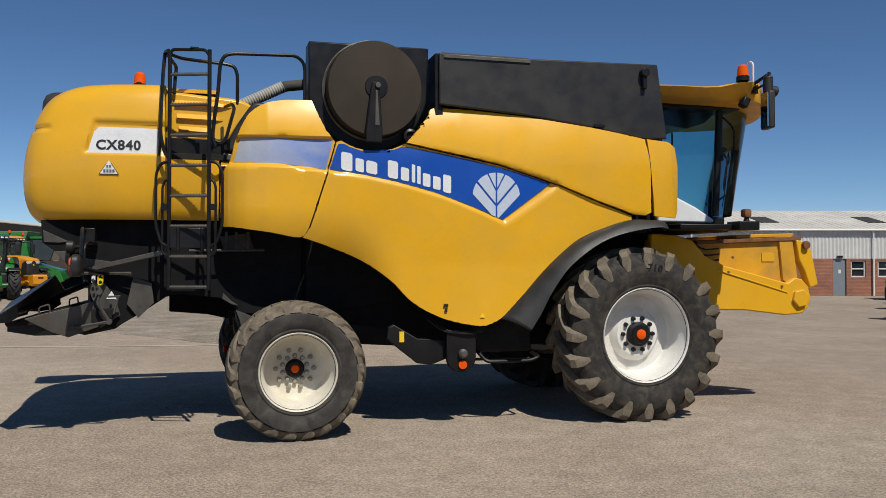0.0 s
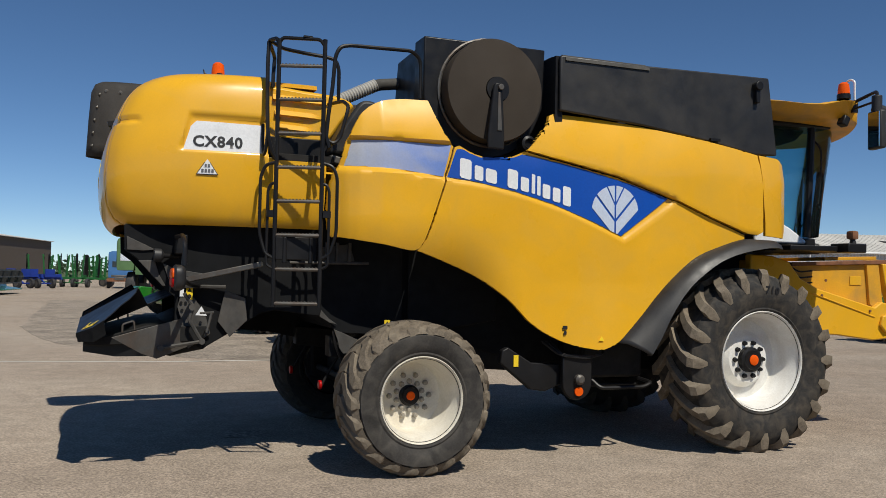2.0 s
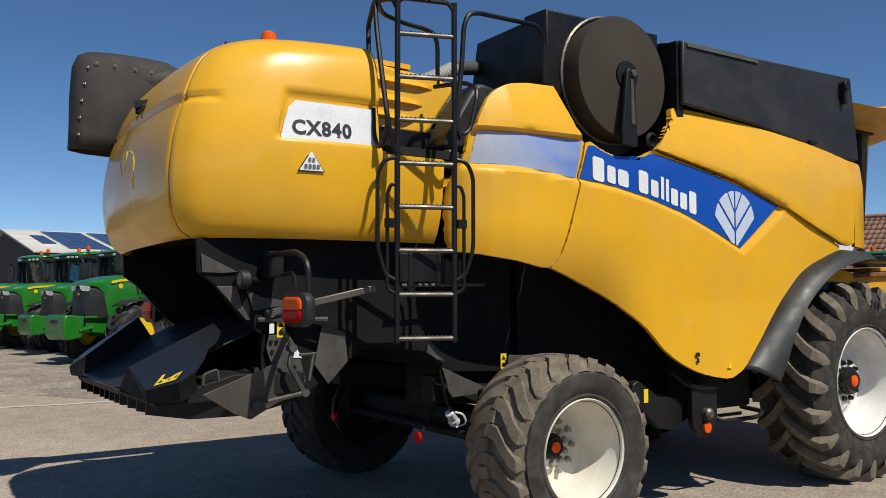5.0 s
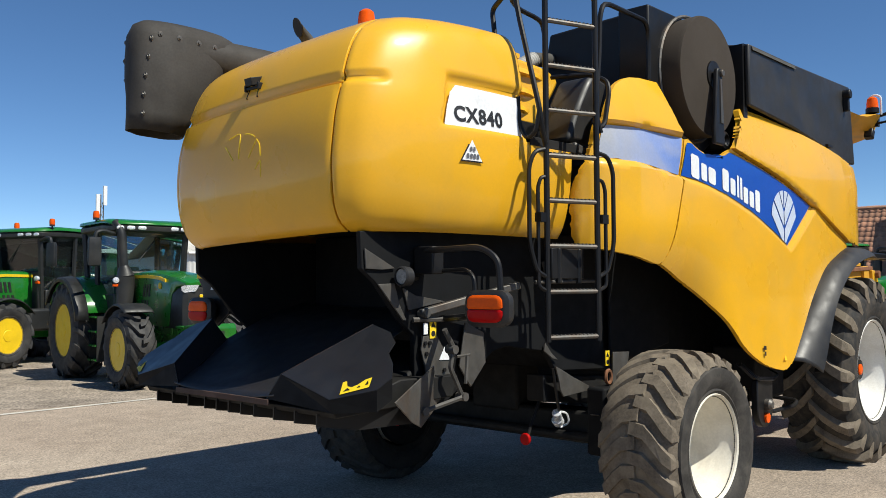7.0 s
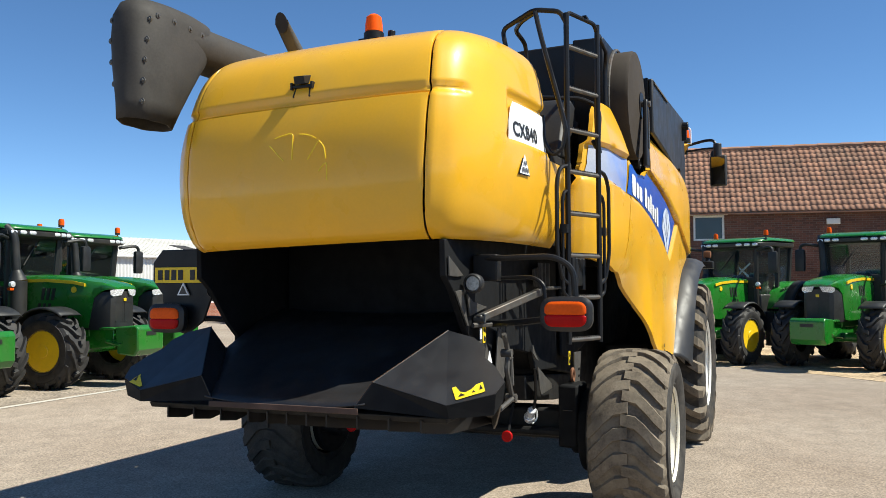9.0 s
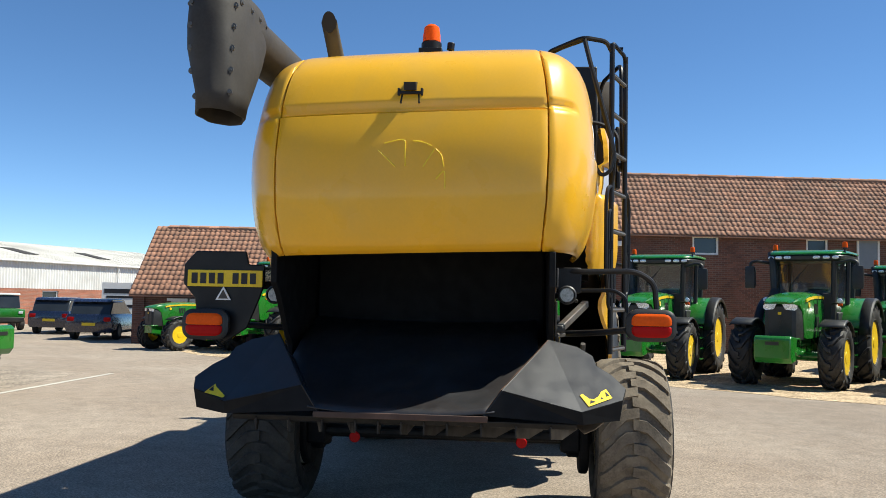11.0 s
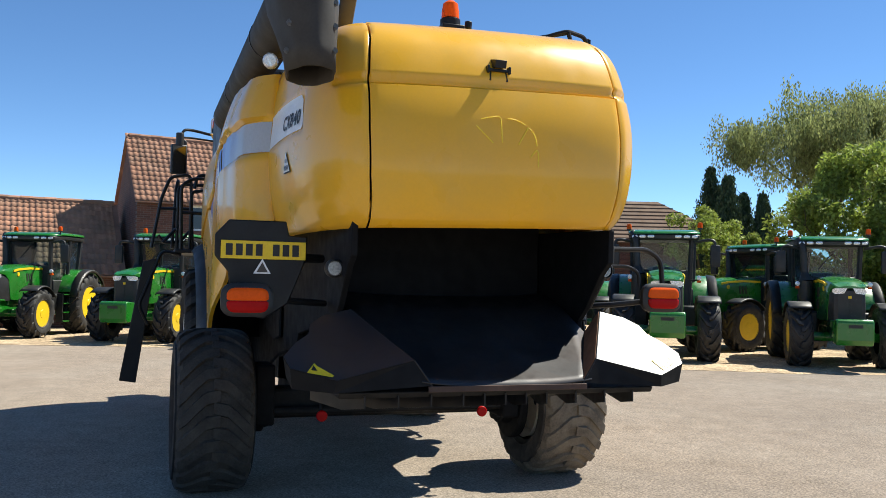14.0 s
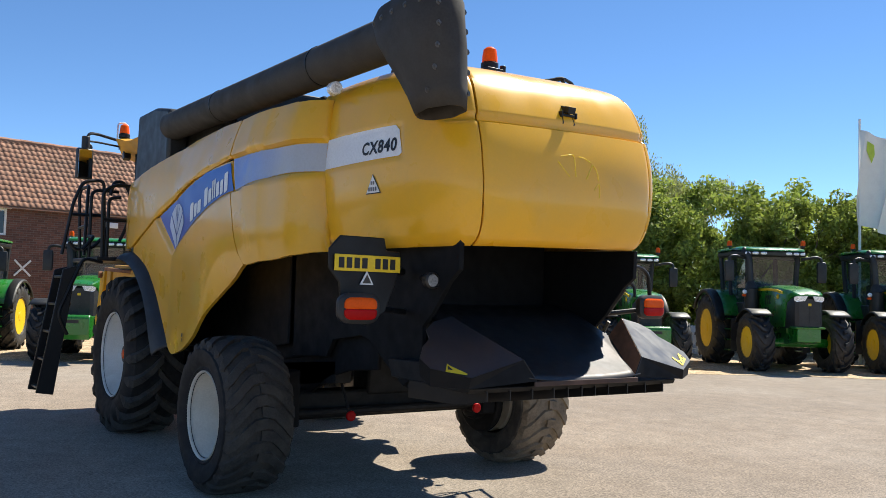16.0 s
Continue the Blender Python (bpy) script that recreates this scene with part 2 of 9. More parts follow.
def part(name, bm, material, parent=None, label="", bevel=0.0, smooth=35, m=None, kind=""):
    """Links a bmesh as one mesh object under its parent."""
    me = bpy.data.meshes.new(name)
    bm.to_mesh(me)
    bm.free()
    me.materials.append(material)
    if smooth:
        me.polygons.foreach_set("use_smooth", [True] * len(me.polygons))
        me.set_sharp_from_angle(angle=radians(smooth))
    ob = new(name, me)
    ob.parent = parent
    if m is not None:
        ob.matrix_basis = m
    if bevel:
        k = ob.modifiers.new("edge", "BEVEL")
        k.width, k.segments, k.limit_method, k.angle_limit = bevel, 2, "ANGLE", radians(40)
    return tagged(ob, label, "", "", kind)


def again(ob, parent, m, name=None):
    """The same mesh once more, at another pose."""
    o = new(name or ob.name.split(".")[0], ob.data)
    o.parent, o.matrix_basis = parent, m
    for k in ob.modifiers:
        q = o.modifiers.new(k.name, k.type)
        q.width, q.segments, q.limit_method, q.angle_limit = k.width, k.segments, k.limit_method, k.angle_limit
    return o


def thing(name, label, category, m=None, group="", kind=""):
    ob = tagged(new(name), label, category, group, kind)
    if m is not None:
        ob.matrix_basis = m
    return ob


def lerp(x, table):
    """Smooth interpolation in a short table of (x, value)."""
    if x <= table[0][0]:
        return table[0][1]
    for (a, u), (b, w) in zip(table, table[1:]):
        if x <= b:
            t = (x - a) / (b - a)
            t = t * t * (3 - 2 * t) if len(table) < 3 else t
            return u + (w - u) * t
    return table[-1][1]


def step(a, b, x):
    t = min(1.0, max(0.0, (x - a) / (b - a)))
    return t * t * (3 - 2 * t)


def curve(pts, n=6):
    """A smooth Catmull-Rom line through 2D points."""
    out = []
    k = len(pts)
    for i in range(k - 1):
        p = [Vector(pts[max(0, min(k - 1, j))]) for j in (i - 1, i, i + 1, i + 2)]
        for j in range(n):
            t = j / n
            q = 0.5 * (2 * p[1] + (p[2] - p[0]) * t + (2 * p[0] - 5 * p[1] + 4 * p[2] - p[3]) * t * t + (3 * p[1] - p[0] - 3 * p[2] + p[3]) * t ** 3)
            out.append((q.x, q.y))
    return out + [tuple(pts[-1])]

# ---- ground ----
ASPHALT = mat("asphalt", (0.296, 0.240, 0.187), 0.88, vary=0.1, scale=0.3, grain=0.3, gscale=40.0, bump=0.005, bscale=55.0, dirt=(0.37, 0.32, 0.26), dirt_amt=0.55, dscale=0.22, spec=0.25)
ASPHALT.node_tree.nodes["Principled BSDF"].inputs["Diffuse Roughness"].default_value = 0.4


def speckle(m, fine, amount, scale2, amount2):
    """Adds aggregate speckle and mid-size mottling to a ground material."""
    n, l = m.node_tree.nodes, m.node_tree.links
    b = n["Principled BSDF"]
    tc = [k for k in n if k.type == "TEX_COORD"][0]
    src = b.inputs["Base Color"].links[0].from_socket
    vo, mr, no, m2, mul, hs = [n.new("ShaderNode" + k) for k in ("TexVoronoi", "MapRange", "TexNoise", "MapRange", "Math", "HueSaturation")]
    vo.inputs["Scale"].default_value = fine
    l.new(tc.outputs["Object"], vo.inputs["Vector"])
    sx = n.new("ShaderNodeSeparateColor")
    l.new(vo.outputs["Color"], sx.inputs[0])
    l.new(sx.outputs[0], mr.inputs[0])
    mr.inputs[3].default_value, mr.inputs[4].default_value = 1 - amount, 1 + amount
    no.inputs["Scale"].default_value, no.inputs["Detail"].default_value = scale2, 6.0
    l.new(tc.outputs["Object"], no.inputs["Vector"])
    l.new(no.outputs["Fac"], m2.inputs[0])
    m2.inputs[1].default_value, m2.inputs[2].default_value, m2.inputs[3].default_value, m2.inputs[4].default_value = 0.3, 0.7, 1 - amount2, 1 + amount2
    mul.operation = "MULTIPLY"
    l.new(mr.outputs[0], mul.inputs[0])
    l.new(m2.outputs[0], mul.inputs[1])
    l.new(mul.outputs[0], hs.inputs["Value"])
    l.new(src, hs.inputs["Color"])
    l.new(hs.outputs[0], b.inputs["Base Color"])


speckle(ASPHALT, 75.0, 0.33, 3.0, 0.12)
GRAVEL = mat("gravel", (0.43, 0.325, 0.21), 0.95, vary=0.25, scale=1.2, grain=0.45, gscale=30.0, bump=0.02, bscale=28.0, spec=0.2)
HARDCORE = mat("grey_hardcore", (0.285, 0.240, 0.192), 0.95, vary=0.25, scale=1.0, grain=0.4, gscale=25.0, bump=0.02, bscale=25.0, spec=0.2)
speckle(GRAVEL, 22.0, 0.4, 2.0, 0.2)
speckle(HARDCORE, 30.0, 0.35, 3.0, 0.12)
CONCRETE = mat("pale_concrete", (0.5, 0.47, 0.41), 0.9, vary=0.15, scale=1.5, grain=0.15, bump=0.002)
FIELD = mat("field_grass", (0.07, 0.10, 0.03), 0.95, vary=0.3, scale=0.05, grain=0.3, gscale=2.0)
bm = bmesh.new()
bmesh.ops.create_grid(bm, x_segments=60, y_segments=60, size=1500)
tagged(part("ground", bm, ASPHALT, None, "grey weathered asphalt yard", smooth=0), category="ground", kind="structure")


def patch(name, pts, z, material, label, category):
    bm = bmesh.new()
    prism(bm, pts, z - 0.003, z, "z")
    return tagged(part(name, bm, material, None, label, smooth=0), category=category, kind="structure")


def ragged(pts, amp=0.25, n=10):
    """An outline with an uneven edge."""
    out = []
    k = len(pts)
    for i in range(k):
        a, b = Vector((*pts[i], 0)), Vector((*pts[(i + 1) % k], 0))
        for j in range(n):
            p = a.lerp(b, j / n)
            out.append((p.x + amp * noise.noise(p * 0.6), p.y + amp * noise.noise(p * 0.6 + Vector((9, 5, 2)))))
    return out


patch("gravel_strip", ragged([(15.5, 10.4), (13.4, 8.2), (13.1, 6.5), (12.7, 4.7), (12.0, 2.0), (11.2, 0.0), (8.9, -3.2), (6.56, -6.0), (5.06, -8.35), (3.9, -10.6), (3.2, -13.0), (1.9, -15.3), (0.2, -16.8), (-4, -21), (-8, -30), (14, -50), (40, -40), (40, 9.6)]), 0.006, GRAVEL, "pale gravel strip under the tractor row", "gravel")
patch("hardcore_yard", ragged([(7.5, 9.3), (1.6, 8.75), (-4.0, 8.75), (-5.6, 10.6), (-7.4, 13.5), (-8.6, 20), (-9, 45), (10, 45), (8.5, 16)], 0.2), 0.005, HARDCORE, "grey loose stone parking area", "hardcore")
patch("concrete_edging", [(-30, 13.1), (-5.0, 8.62), (7.5, 8.72), (7.5, 8.60), (-5.0, 8.50), (-30, 12.98)], 0.009, CONCRETE, "pale concrete edging strip", "edging")
patch("far_field", [(-1500, 170), (1500, 170), (1500, 1500), (-1500, 1500)], 0.02, FIELD, "green farm fields beyond the yard", "field")
patch("drain_patch", ragged([(-5.1, 0.4), (-4.6, 0.35), (-4.55, 0.75), (-5.05, 0.8)], 0.05, 4), 0.007, HARDCORE, "rough patched asphalt", "patch")

# ---- buildings ----
TILE = mat("clay_pantile", (0.41, 0.205, 0.125), 0.85, vary=0.2, scale=1.2, grain=0.12, piece=0.18, island=0.2, dirt=(0.2, 0.14, 0.095), dirt_amt=0.5, dscale=0.9)
DARKTILE = mat("brown_tile", (0.17, 0.11, 0.075), 0.9, vary=0.2, scale=1.2, island=0.2)
TIMBER = mat("dark_cladding", (0.04, 0.036, 0.032), 0.8, vary=0.2, scale=2.0)
SHEET = mat("white_sheeting", (0.62, 0.62, 0.60), 0.6, vary=0.08, scale=0.6, dirt=(0.4, 0.38, 0.34), dirt_amt=0.4, dscale=0.7)
FIBRE = mat("fibre_cement_roof", (0.58, 0.56, 0.51), 0.9, vary=0.12, scale=0.4, dirt=(0.33, 0.31, 0.28), dirt_amt=0.5, dscale=0.5)
PAINT = mat("white_frame_paint", (0.74, 0.74, 0.72), 0.5, vary=0.04)
PANE = mat("dark_pane", (0.02, 0.024, 0.028), 0.08, vary=0.2, scale=1.0, coat=0.3)
GREYDOOR = mat("grey_door_paint", (0.2, 0.23, 0.26), 0.5, vary=0.06)


def brick_mat(name, col, dark, mortar, across="Y"):
    m = mat(name, col, 0.9, vary=0.2, scale=1.0, grain=0.15)
    n, l = m.node_tree.nodes, m.node_tree.links
    tc = [k for k in n if k.type == "TEX_COORD"][0]
    sp, cb, bt = n.new("ShaderNodeSeparateXYZ"), n.new("ShaderNodeCombineXYZ"), n.new("ShaderNodeTexBrick")
    l.new(tc.outputs["Object"], sp.inputs[0])
    l.new(sp.outputs[across], cb.inputs[0])
    l.new(sp.outputs["Z"], cb.inputs[1])
    l.new(cb.outputs[0], bt.inputs["Vector"])
    bt.inputs["Color1"].default_value, bt.inputs["Color2"].default_value, bt.inputs["Mortar"].default_value = (*col, 1), (*dark, 1), (*mortar, 1)
    bt.inputs["Scale"].default_value, bt.inputs["Brick Width"].default_value, bt.inputs["Row Height"].default_value, bt.inputs["Mortar Size"].default_value = 1.0, 0.225, 0.075, 0.006
    hs = [k for k in n if k.type == "HUE_SAT"][0]
    l.new(bt.outputs["Color"], hs.inputs["Color"])
    bp = n.new("ShaderNodeBump")
    bp.inputs["Distance"].default_value, bp.invert = 0.008, True
    l.new(bt.outputs["Fac"], bp.inputs["Height"])
    l.new(bp.outputs[0], n["Principled BSDF"].inputs["Normal"])
    return m


BRICK = brick_mat("old_red_brick", (0.165, 0.072, 0.05), (0.095, 0.045, 0.036), (0.16, 0.13, 0.108))
BRICKX = brick_mat("old_red_brick_gable", (0.165, 0.072, 0.05), (0.095, 0.045, 0.036), (0.16, 0.13, 0.108), "X")
REDBRICK = brick_mat("new_red_brick", (0.36, 0.13, 0.075), (0.27, 0.1, 0.06), (0.38, 0.32, 0.26), "X")


def holed_wall(bm, x0, x1, y0, y1, z1, holes):
    """A wall along y from y0 to y1, x0 to x1 thick, with rectangular openings (ya, yb, za, zb)."""
    ys = sorted({y0, y1, *[h[0] for h in holes], *[h[1] for h in holes]})
    for a, b in zip(ys, ys[1:]):
        cuts = sorted([(h[2], h[3]) for h in holes if h[0] <= a + 1e-6 and h[1] >= b - 1e-6])
        z = 0.0
        for lo, hi in cuts + [(z1, z1)]:
            if lo > z + 1e-6:
                box(bm, ((x0 + x1) / 2, (a + b) / 2, (z + lo) / 2), (x1 - x0, b - a, lo - z))
            z = hi
    bmesh.ops.remove_doubles(bm, verts=bm.verts[:], dist=0.0005)


def tile_mesh(w=0.2, ln=0.36):
    """One S-shaped clay pantile, lying along y with its length up the slope."""
    bm = bmesh.new()
    n = 6
    rows = []
    for s, lift in ((0.0, 0.018), (ln, 0.0)):
        rows.append([bm.verts.new(((j / n) * w * 1.08 - w * 0.04, s, lift + 0.015 * math.sin(2 * math.pi * j / n))) for j in range(n + 1)])
    front = [bm.verts.new((v.co.x, 0.0, v.co.z - 0.012)) for v in rows[0]]
    for a, b in ((rows[0], rows[1]), (front, rows[0])):
        for j in range(n):
            bm.faces.new((a[j], a[j + 1], b[j + 1], b[j]))
    return bm


def barn(name, m, half, length, eave, ridge, holes, label, singles=0):
    """A brick barn running along -y from its corner at m, its long wall facing -x."""
    xf, xr, xb, y0, y1 = 0.0, half, 2 * half, -length, 0.0
    ob = thing(name, label, "barn", m)
    bm = bmesh.new()
    holed_wall(bm, xf, xf + 0.33, y0, y1, eave, holes)
    part("wall", bm, BRICK, ob, "dark red brick wall", smooth=0)
    bm = bmesh.new()
    box(bm, (xb - 0.16, (y0 + y1) / 2, eave / 2), (0.33, y1 - y0, eave))
    part("wall", bm, BRICK, ob, smooth=0)
    for y, d in ((y0, 0.33), (y1, -0.33)):
        bm = bmesh.new()
        prism(bm, [(xf + 0.335, 0), (xf + 0.335, eave), (xr, ridge - 0.12), (xb - 0.335, eave), (xb - 0.335, 0)], y + d * 0.01, y + d)
        part("gable_wall", bm, BRICKX, ob, "brick gable wall", smooth=0)
    run, rise = xr - xf + 0.25, (ridge - eave) * (xr - xf + 0.25) / (xr - xf)
    slope, pitch = math.hypot(run, rise), math.atan2(rise, run)
    bm = bmesh.new()
    for sgn in (-1, 1):
        prism(bm, [(xr + sgn * run, ridge - rise - 0.06), (xr + sgn * run, ridge - rise - 0.02), (xr, ridge - 0.02), (xr, ridge - 0.08)], y0 - 0.1, y1 + 0.1)
    roof = part("roof", bm, TILE, ob, "weathered clay pantile roof", smooth=0)
    w, ex = 0.20, 0.295
    cols, rows = int((y1 - y0 + 0.2) / w), int(slope / ex) + 1
    bm0 = tile_mesh(w)
    src = bpy.data.meshes.new("tile")
    bm0.to_mesh(src)
    src.materials.append(TILE)
    src.polygons.foreach_set("use_smooth", [True] * len(src.polygons))
    vv, ff = np.array([v.co for v in src.vertices]), [list(p.vertices) for p in src.polygons]
    base = Matrix(((0, math.cos(pitch), -math.sin(pitch)), (-1, 0, 0), (0, math.sin(pitch), math.cos(pitch)))).to_4x4()
    verts, faces, made = [], [], 0
    rnd = random.Random(7)
    for r in range(rows):
        for c in range(cols):
            s = r * ex
            if s > slope - 0.05:
                continue
            at = Vector((xr - run + s * math.cos(pitch), y1 + 0.1 - c * w, ridge - rise + s * math.sin(pitch) + 0.02 + rnd.uniform(-0.006, 0.008)))
            m = Matrix.Translation(at) @ base @ pose(0, 0, 0, rnd.uniform(-1, 1), 0, rnd.uniform(-1, 1))
            if made < singles and r < 5:
                t = new("tile", src)
                t.parent, t.matrix_basis = roof, m
                made += 1
            else:
                k = len(verts)
                a = np.array(m)
                verts += [tuple(q) for q in vv @ a[:3, :3].T + a[:3, 3]]
                faces += [[i + k for i in f] for f in ff]
    me = bpy.data.meshes.new("tiles")
    me.from_pydata(verts, [], faces)
    me.materials.append(TILE)
    me.polygons.foreach_set("use_smooth", [True] * len(me.polygons))
    t = new("tiles", me)
    t.parent = roof
    tagged(t, "rows of clay pantiles", kind="stuff")
    bm = bmesh.new()
    n = int((y1 - y0) / 0.4)
    for i in range(n):
        rod(bm, (xr, y0 + 0.4 * i, ridge + 0.0 + 0.01 * (i % 2)), (xr, y0 + 0.4 * i + 0.41, ridge + 0.01 * (i % 2)), 0.11, 10)
    part("ridge_tiles", bm, TILE, roof, "half-round ridge tiles", kind="stuff")
    for ya, yb, za, zb in holes:
        win = new("window")
        win.parent = ob
        bm = bmesh.new()
        for a, b, c, d in ((ya, ya + 0.07, za, zb), (yb - 0.07, yb, za, zb), (ya + 0.07, yb - 0.07, za, za + 0.07), (ya + 0.07, yb - 0.07, zb - 0.07, zb)):
            box(bm, (xf + 0.06, (a + b) / 2, (c + d) / 2), (0.08, b - a, d - c))
        part("window_frame", bm, PAINT, win, "white window frame")
        bm = bmesh.new()
        box(bm, (xf + 0.07, (ya + yb) / 2, (za + zb) / 2), (0.012, yb - ya - 0.14, zb - za - 0.14))
        part("pane", bm, PANE, win, "dark glass pane")
        bm = bmesh.new()
        box(bm, (xf - 0.03, (ya + yb) / 2, zb + 0.05), (0.09, yb - ya + 0.25, 0.09))
        part("lintel", bm, PAINT, win, "pale lintel")
    return ob


tall = barn("brick_barn", pose(20.73, 2.31, 0, 0, 0, 8.53), 2.816, 19.23, 4.62, 7.06, [(-2.83, -1.78, 3.45, 4.34), (-10.24, -9.24, 3.7, 4.41), (-14.47, -13.63, 3.6, 4.40), (-18.28, -17.43, 3.62, 4.42)], "two-storey red brick barn with weathered clay pantile roof", 300)
low = barn("low_brick_barn", pose(19.35, 13.78, 0, 0, 0, 8.53), 3.2, 11.2, 1.98, 4.52, [(-2.26, -1.36, 0.95, 1.58), (-3.2, -2.34, 0.95, 1.58), (-4.15, -3.3, 0.95, 1.58)], "long low brick barn with clay pantile roof", 150)
bm = bmesh.new()
for a in (45, -45):
    box(bm, (-0.02, -3.4, 2.38), (0.03, 0.75, 0.06), pose(0, 0, 0, a).to_3x3())
part("wall_tie", bm, PAINT, tall, "white cross-shaped wall tie")
bm = bmesh.new()
box(bm, (-0.03, -16.02, 3.88), (0.06, 0.83, 1.17))
loft_door = part("loft_door", bm, GREYDOOR, tall, "pale blue-grey loft door", bevel=0.01)
bm = bmesh.new()
for y in (-16.42, -15.62):
    box(bm, (-0.05, y, 3.88), (0.06, 0.07, 1.24))
box(bm, (-0.05, -16.02, 4.5), (0.06, 0.87, 0.07))
part("door_frame", bm, PAINT, loft_door, "white door frame")
bm = bmesh.new()
box(bm, (-0.06, -6.38, 4.05), (0.12, 0.43, 0.2))
part("wall_lamp", bm, PAINT, tall, "pale bulkhead lamp", bevel=0.02)
bm = bmesh.new()
box(bm, (-0.045, -0.21, 0.93), (0.1, 0.42, 1.86))
part("brick_pier", bm, BRICK, low, "brick corner pier", smooth=0)


def frame_of(x, y, deg):
    return pose(x, y, 0, 0, 0, deg)


# sheeted workshop: local x along the front, front at y = 0 facing -y
shop = thing("workshop_building", "low workshop with white cladding over red brick and grey roof", "building", frame_of(28.5, 29.3, -15.5))
L0, L1 = -16.0, 24.0
bm = bmesh.new()
wins = [(0.6, 1.4), (2.05, 2.85), (8.0, 9.2), (14.0, 15.2), (-5.0, -3.8)]
edges = sorted({L0, L1, -0.36, 0.36, *[v for w in wins for v in w]})
for a, b in zip(edges, edges[1:]):
    mid = (a + b) / 2
    if -0.36 < mid < 0.36:
        continue
    if any(w[0] < mid < w[1] for w in wins):
        box(bm, (mid, 0.15, 0.5), (b - a, 0.3, 1.0))
        box(bm, (mid, 0.15, 1.95), (b - a, 0.3, 0.1))
    else:
        box(bm, (mid, 0.15, 1.0), (b - a, 0.3, 2.0))
part("brick_wall", bm, REDBRICK, shop, "red brick lower wall", smooth=0)
bm = bmesh.new()
n = int((L1 - L0) / 0.1)
pts = [(L0 + 0.1 * i, (0.0 if i % 2 else 0.04)) for i in range(n + 1)]
prism(bm, pts + [(L1, 0.3), (L0, 0.3)], 2.0, 3.6, "z")
part("cladding", bm, SHEET, shop, "white corrugated cladding", smooth=0)
bm = bmesh.new()
pr = [(L0 - 0.2 + 0.18 * i) for i in range(int((L1 - L0) / 0.18) + 3)]
for i, (a, b) in enumerate(zip(pr, pr[1:])):
    h = 0.012 if i % 2 else 0.0
    prism(bm, [(-0.14, 3.6 + h), (7.0, 5.0 + h), (14.3, 3.55 + h), (14.3, 3.5), (7.0, 4.95), (-0.14, 3.55)], a, b, "x")
part("roof", bm, FIBRE, shop, "pale fibre-cement roof", smooth=0)
for x in (-9, -3, 3, 9, 15):
    bm = bmesh.new()
    box(bm, (x, 3.0, 4.24), (1.0, 2.2, 0.04), pose(0, 0, 0, 11.1).to_3x3())
    part("roof_light", bm, TIMBER, shop, "dark roof light")
bm = bmesh.new()
rod(bm, (L0, -0.18, 3.54), (L1, -0.18, 3.54), 0.06, 8)
for x in (1.78, 14, -8):
    rod(bm, (x, -0.1, 0), (x, -0.1, 3.5), 0.05, 8)
part("gutter", bm, PAINT, shop, "pale gutter and downpipes")
bm = bmesh.new()
box(bm, (0, 0.12, 1.0), (0.72, 0.08, 2.0))
dr = part("door", bm, GREYDOOR, shop, "grey painted door with a white sign", bevel=0.01)
bm = bmesh.new()
box(bm, (0.02, 0.07, 1.3), (0.14, 0.01, 0.2))
part("door_sign", bm, PAINT, dr)
bm = bmesh.new()
box(bm, (0, -0.02, 2.1), (0.3, 0.08, 0.12))
part("door_lamp", bm, PANE, dr)
for a, b in wins:
    w = new("window")
    w.parent = shop
    bm = bmesh.new()
    for q in ((a, a + 0.07, 1.0, 1.9), (b - 0.07, b, 1.0, 1.9), (a, b, 1.0, 1.07), (a, b, 1.83, 1.9), (a, b, 1.42, 1.48)):
        box(bm, ((q[0] + q[1]) / 2, 0.1, (q[2] + q[3]) / 2), (q[1] - q[0], 0.07, q[3] - q[2]))
    part("window_frame", bm, PAINT, w, "white window frame")
    bm = bmesh.new()
    box(bm, ((a + b) / 2, 0.12, 1.45), (b - a, 0.012, 0.9))
    part("pane", bm, PANE, w)
bm = bmesh.new()
box(bm, ((L0 + L1) / 2, 14, 1.8), (L1 - L0, 0.3, 3.6))
for x in (L0 + 0.15, L1 - 0.15):
    box(bm, (x, 7, 1.8), (0.3, 13.4, 3.6))
part("rear_walls", bm, SHEET, shop, "white rear and end walls", smooth=0)


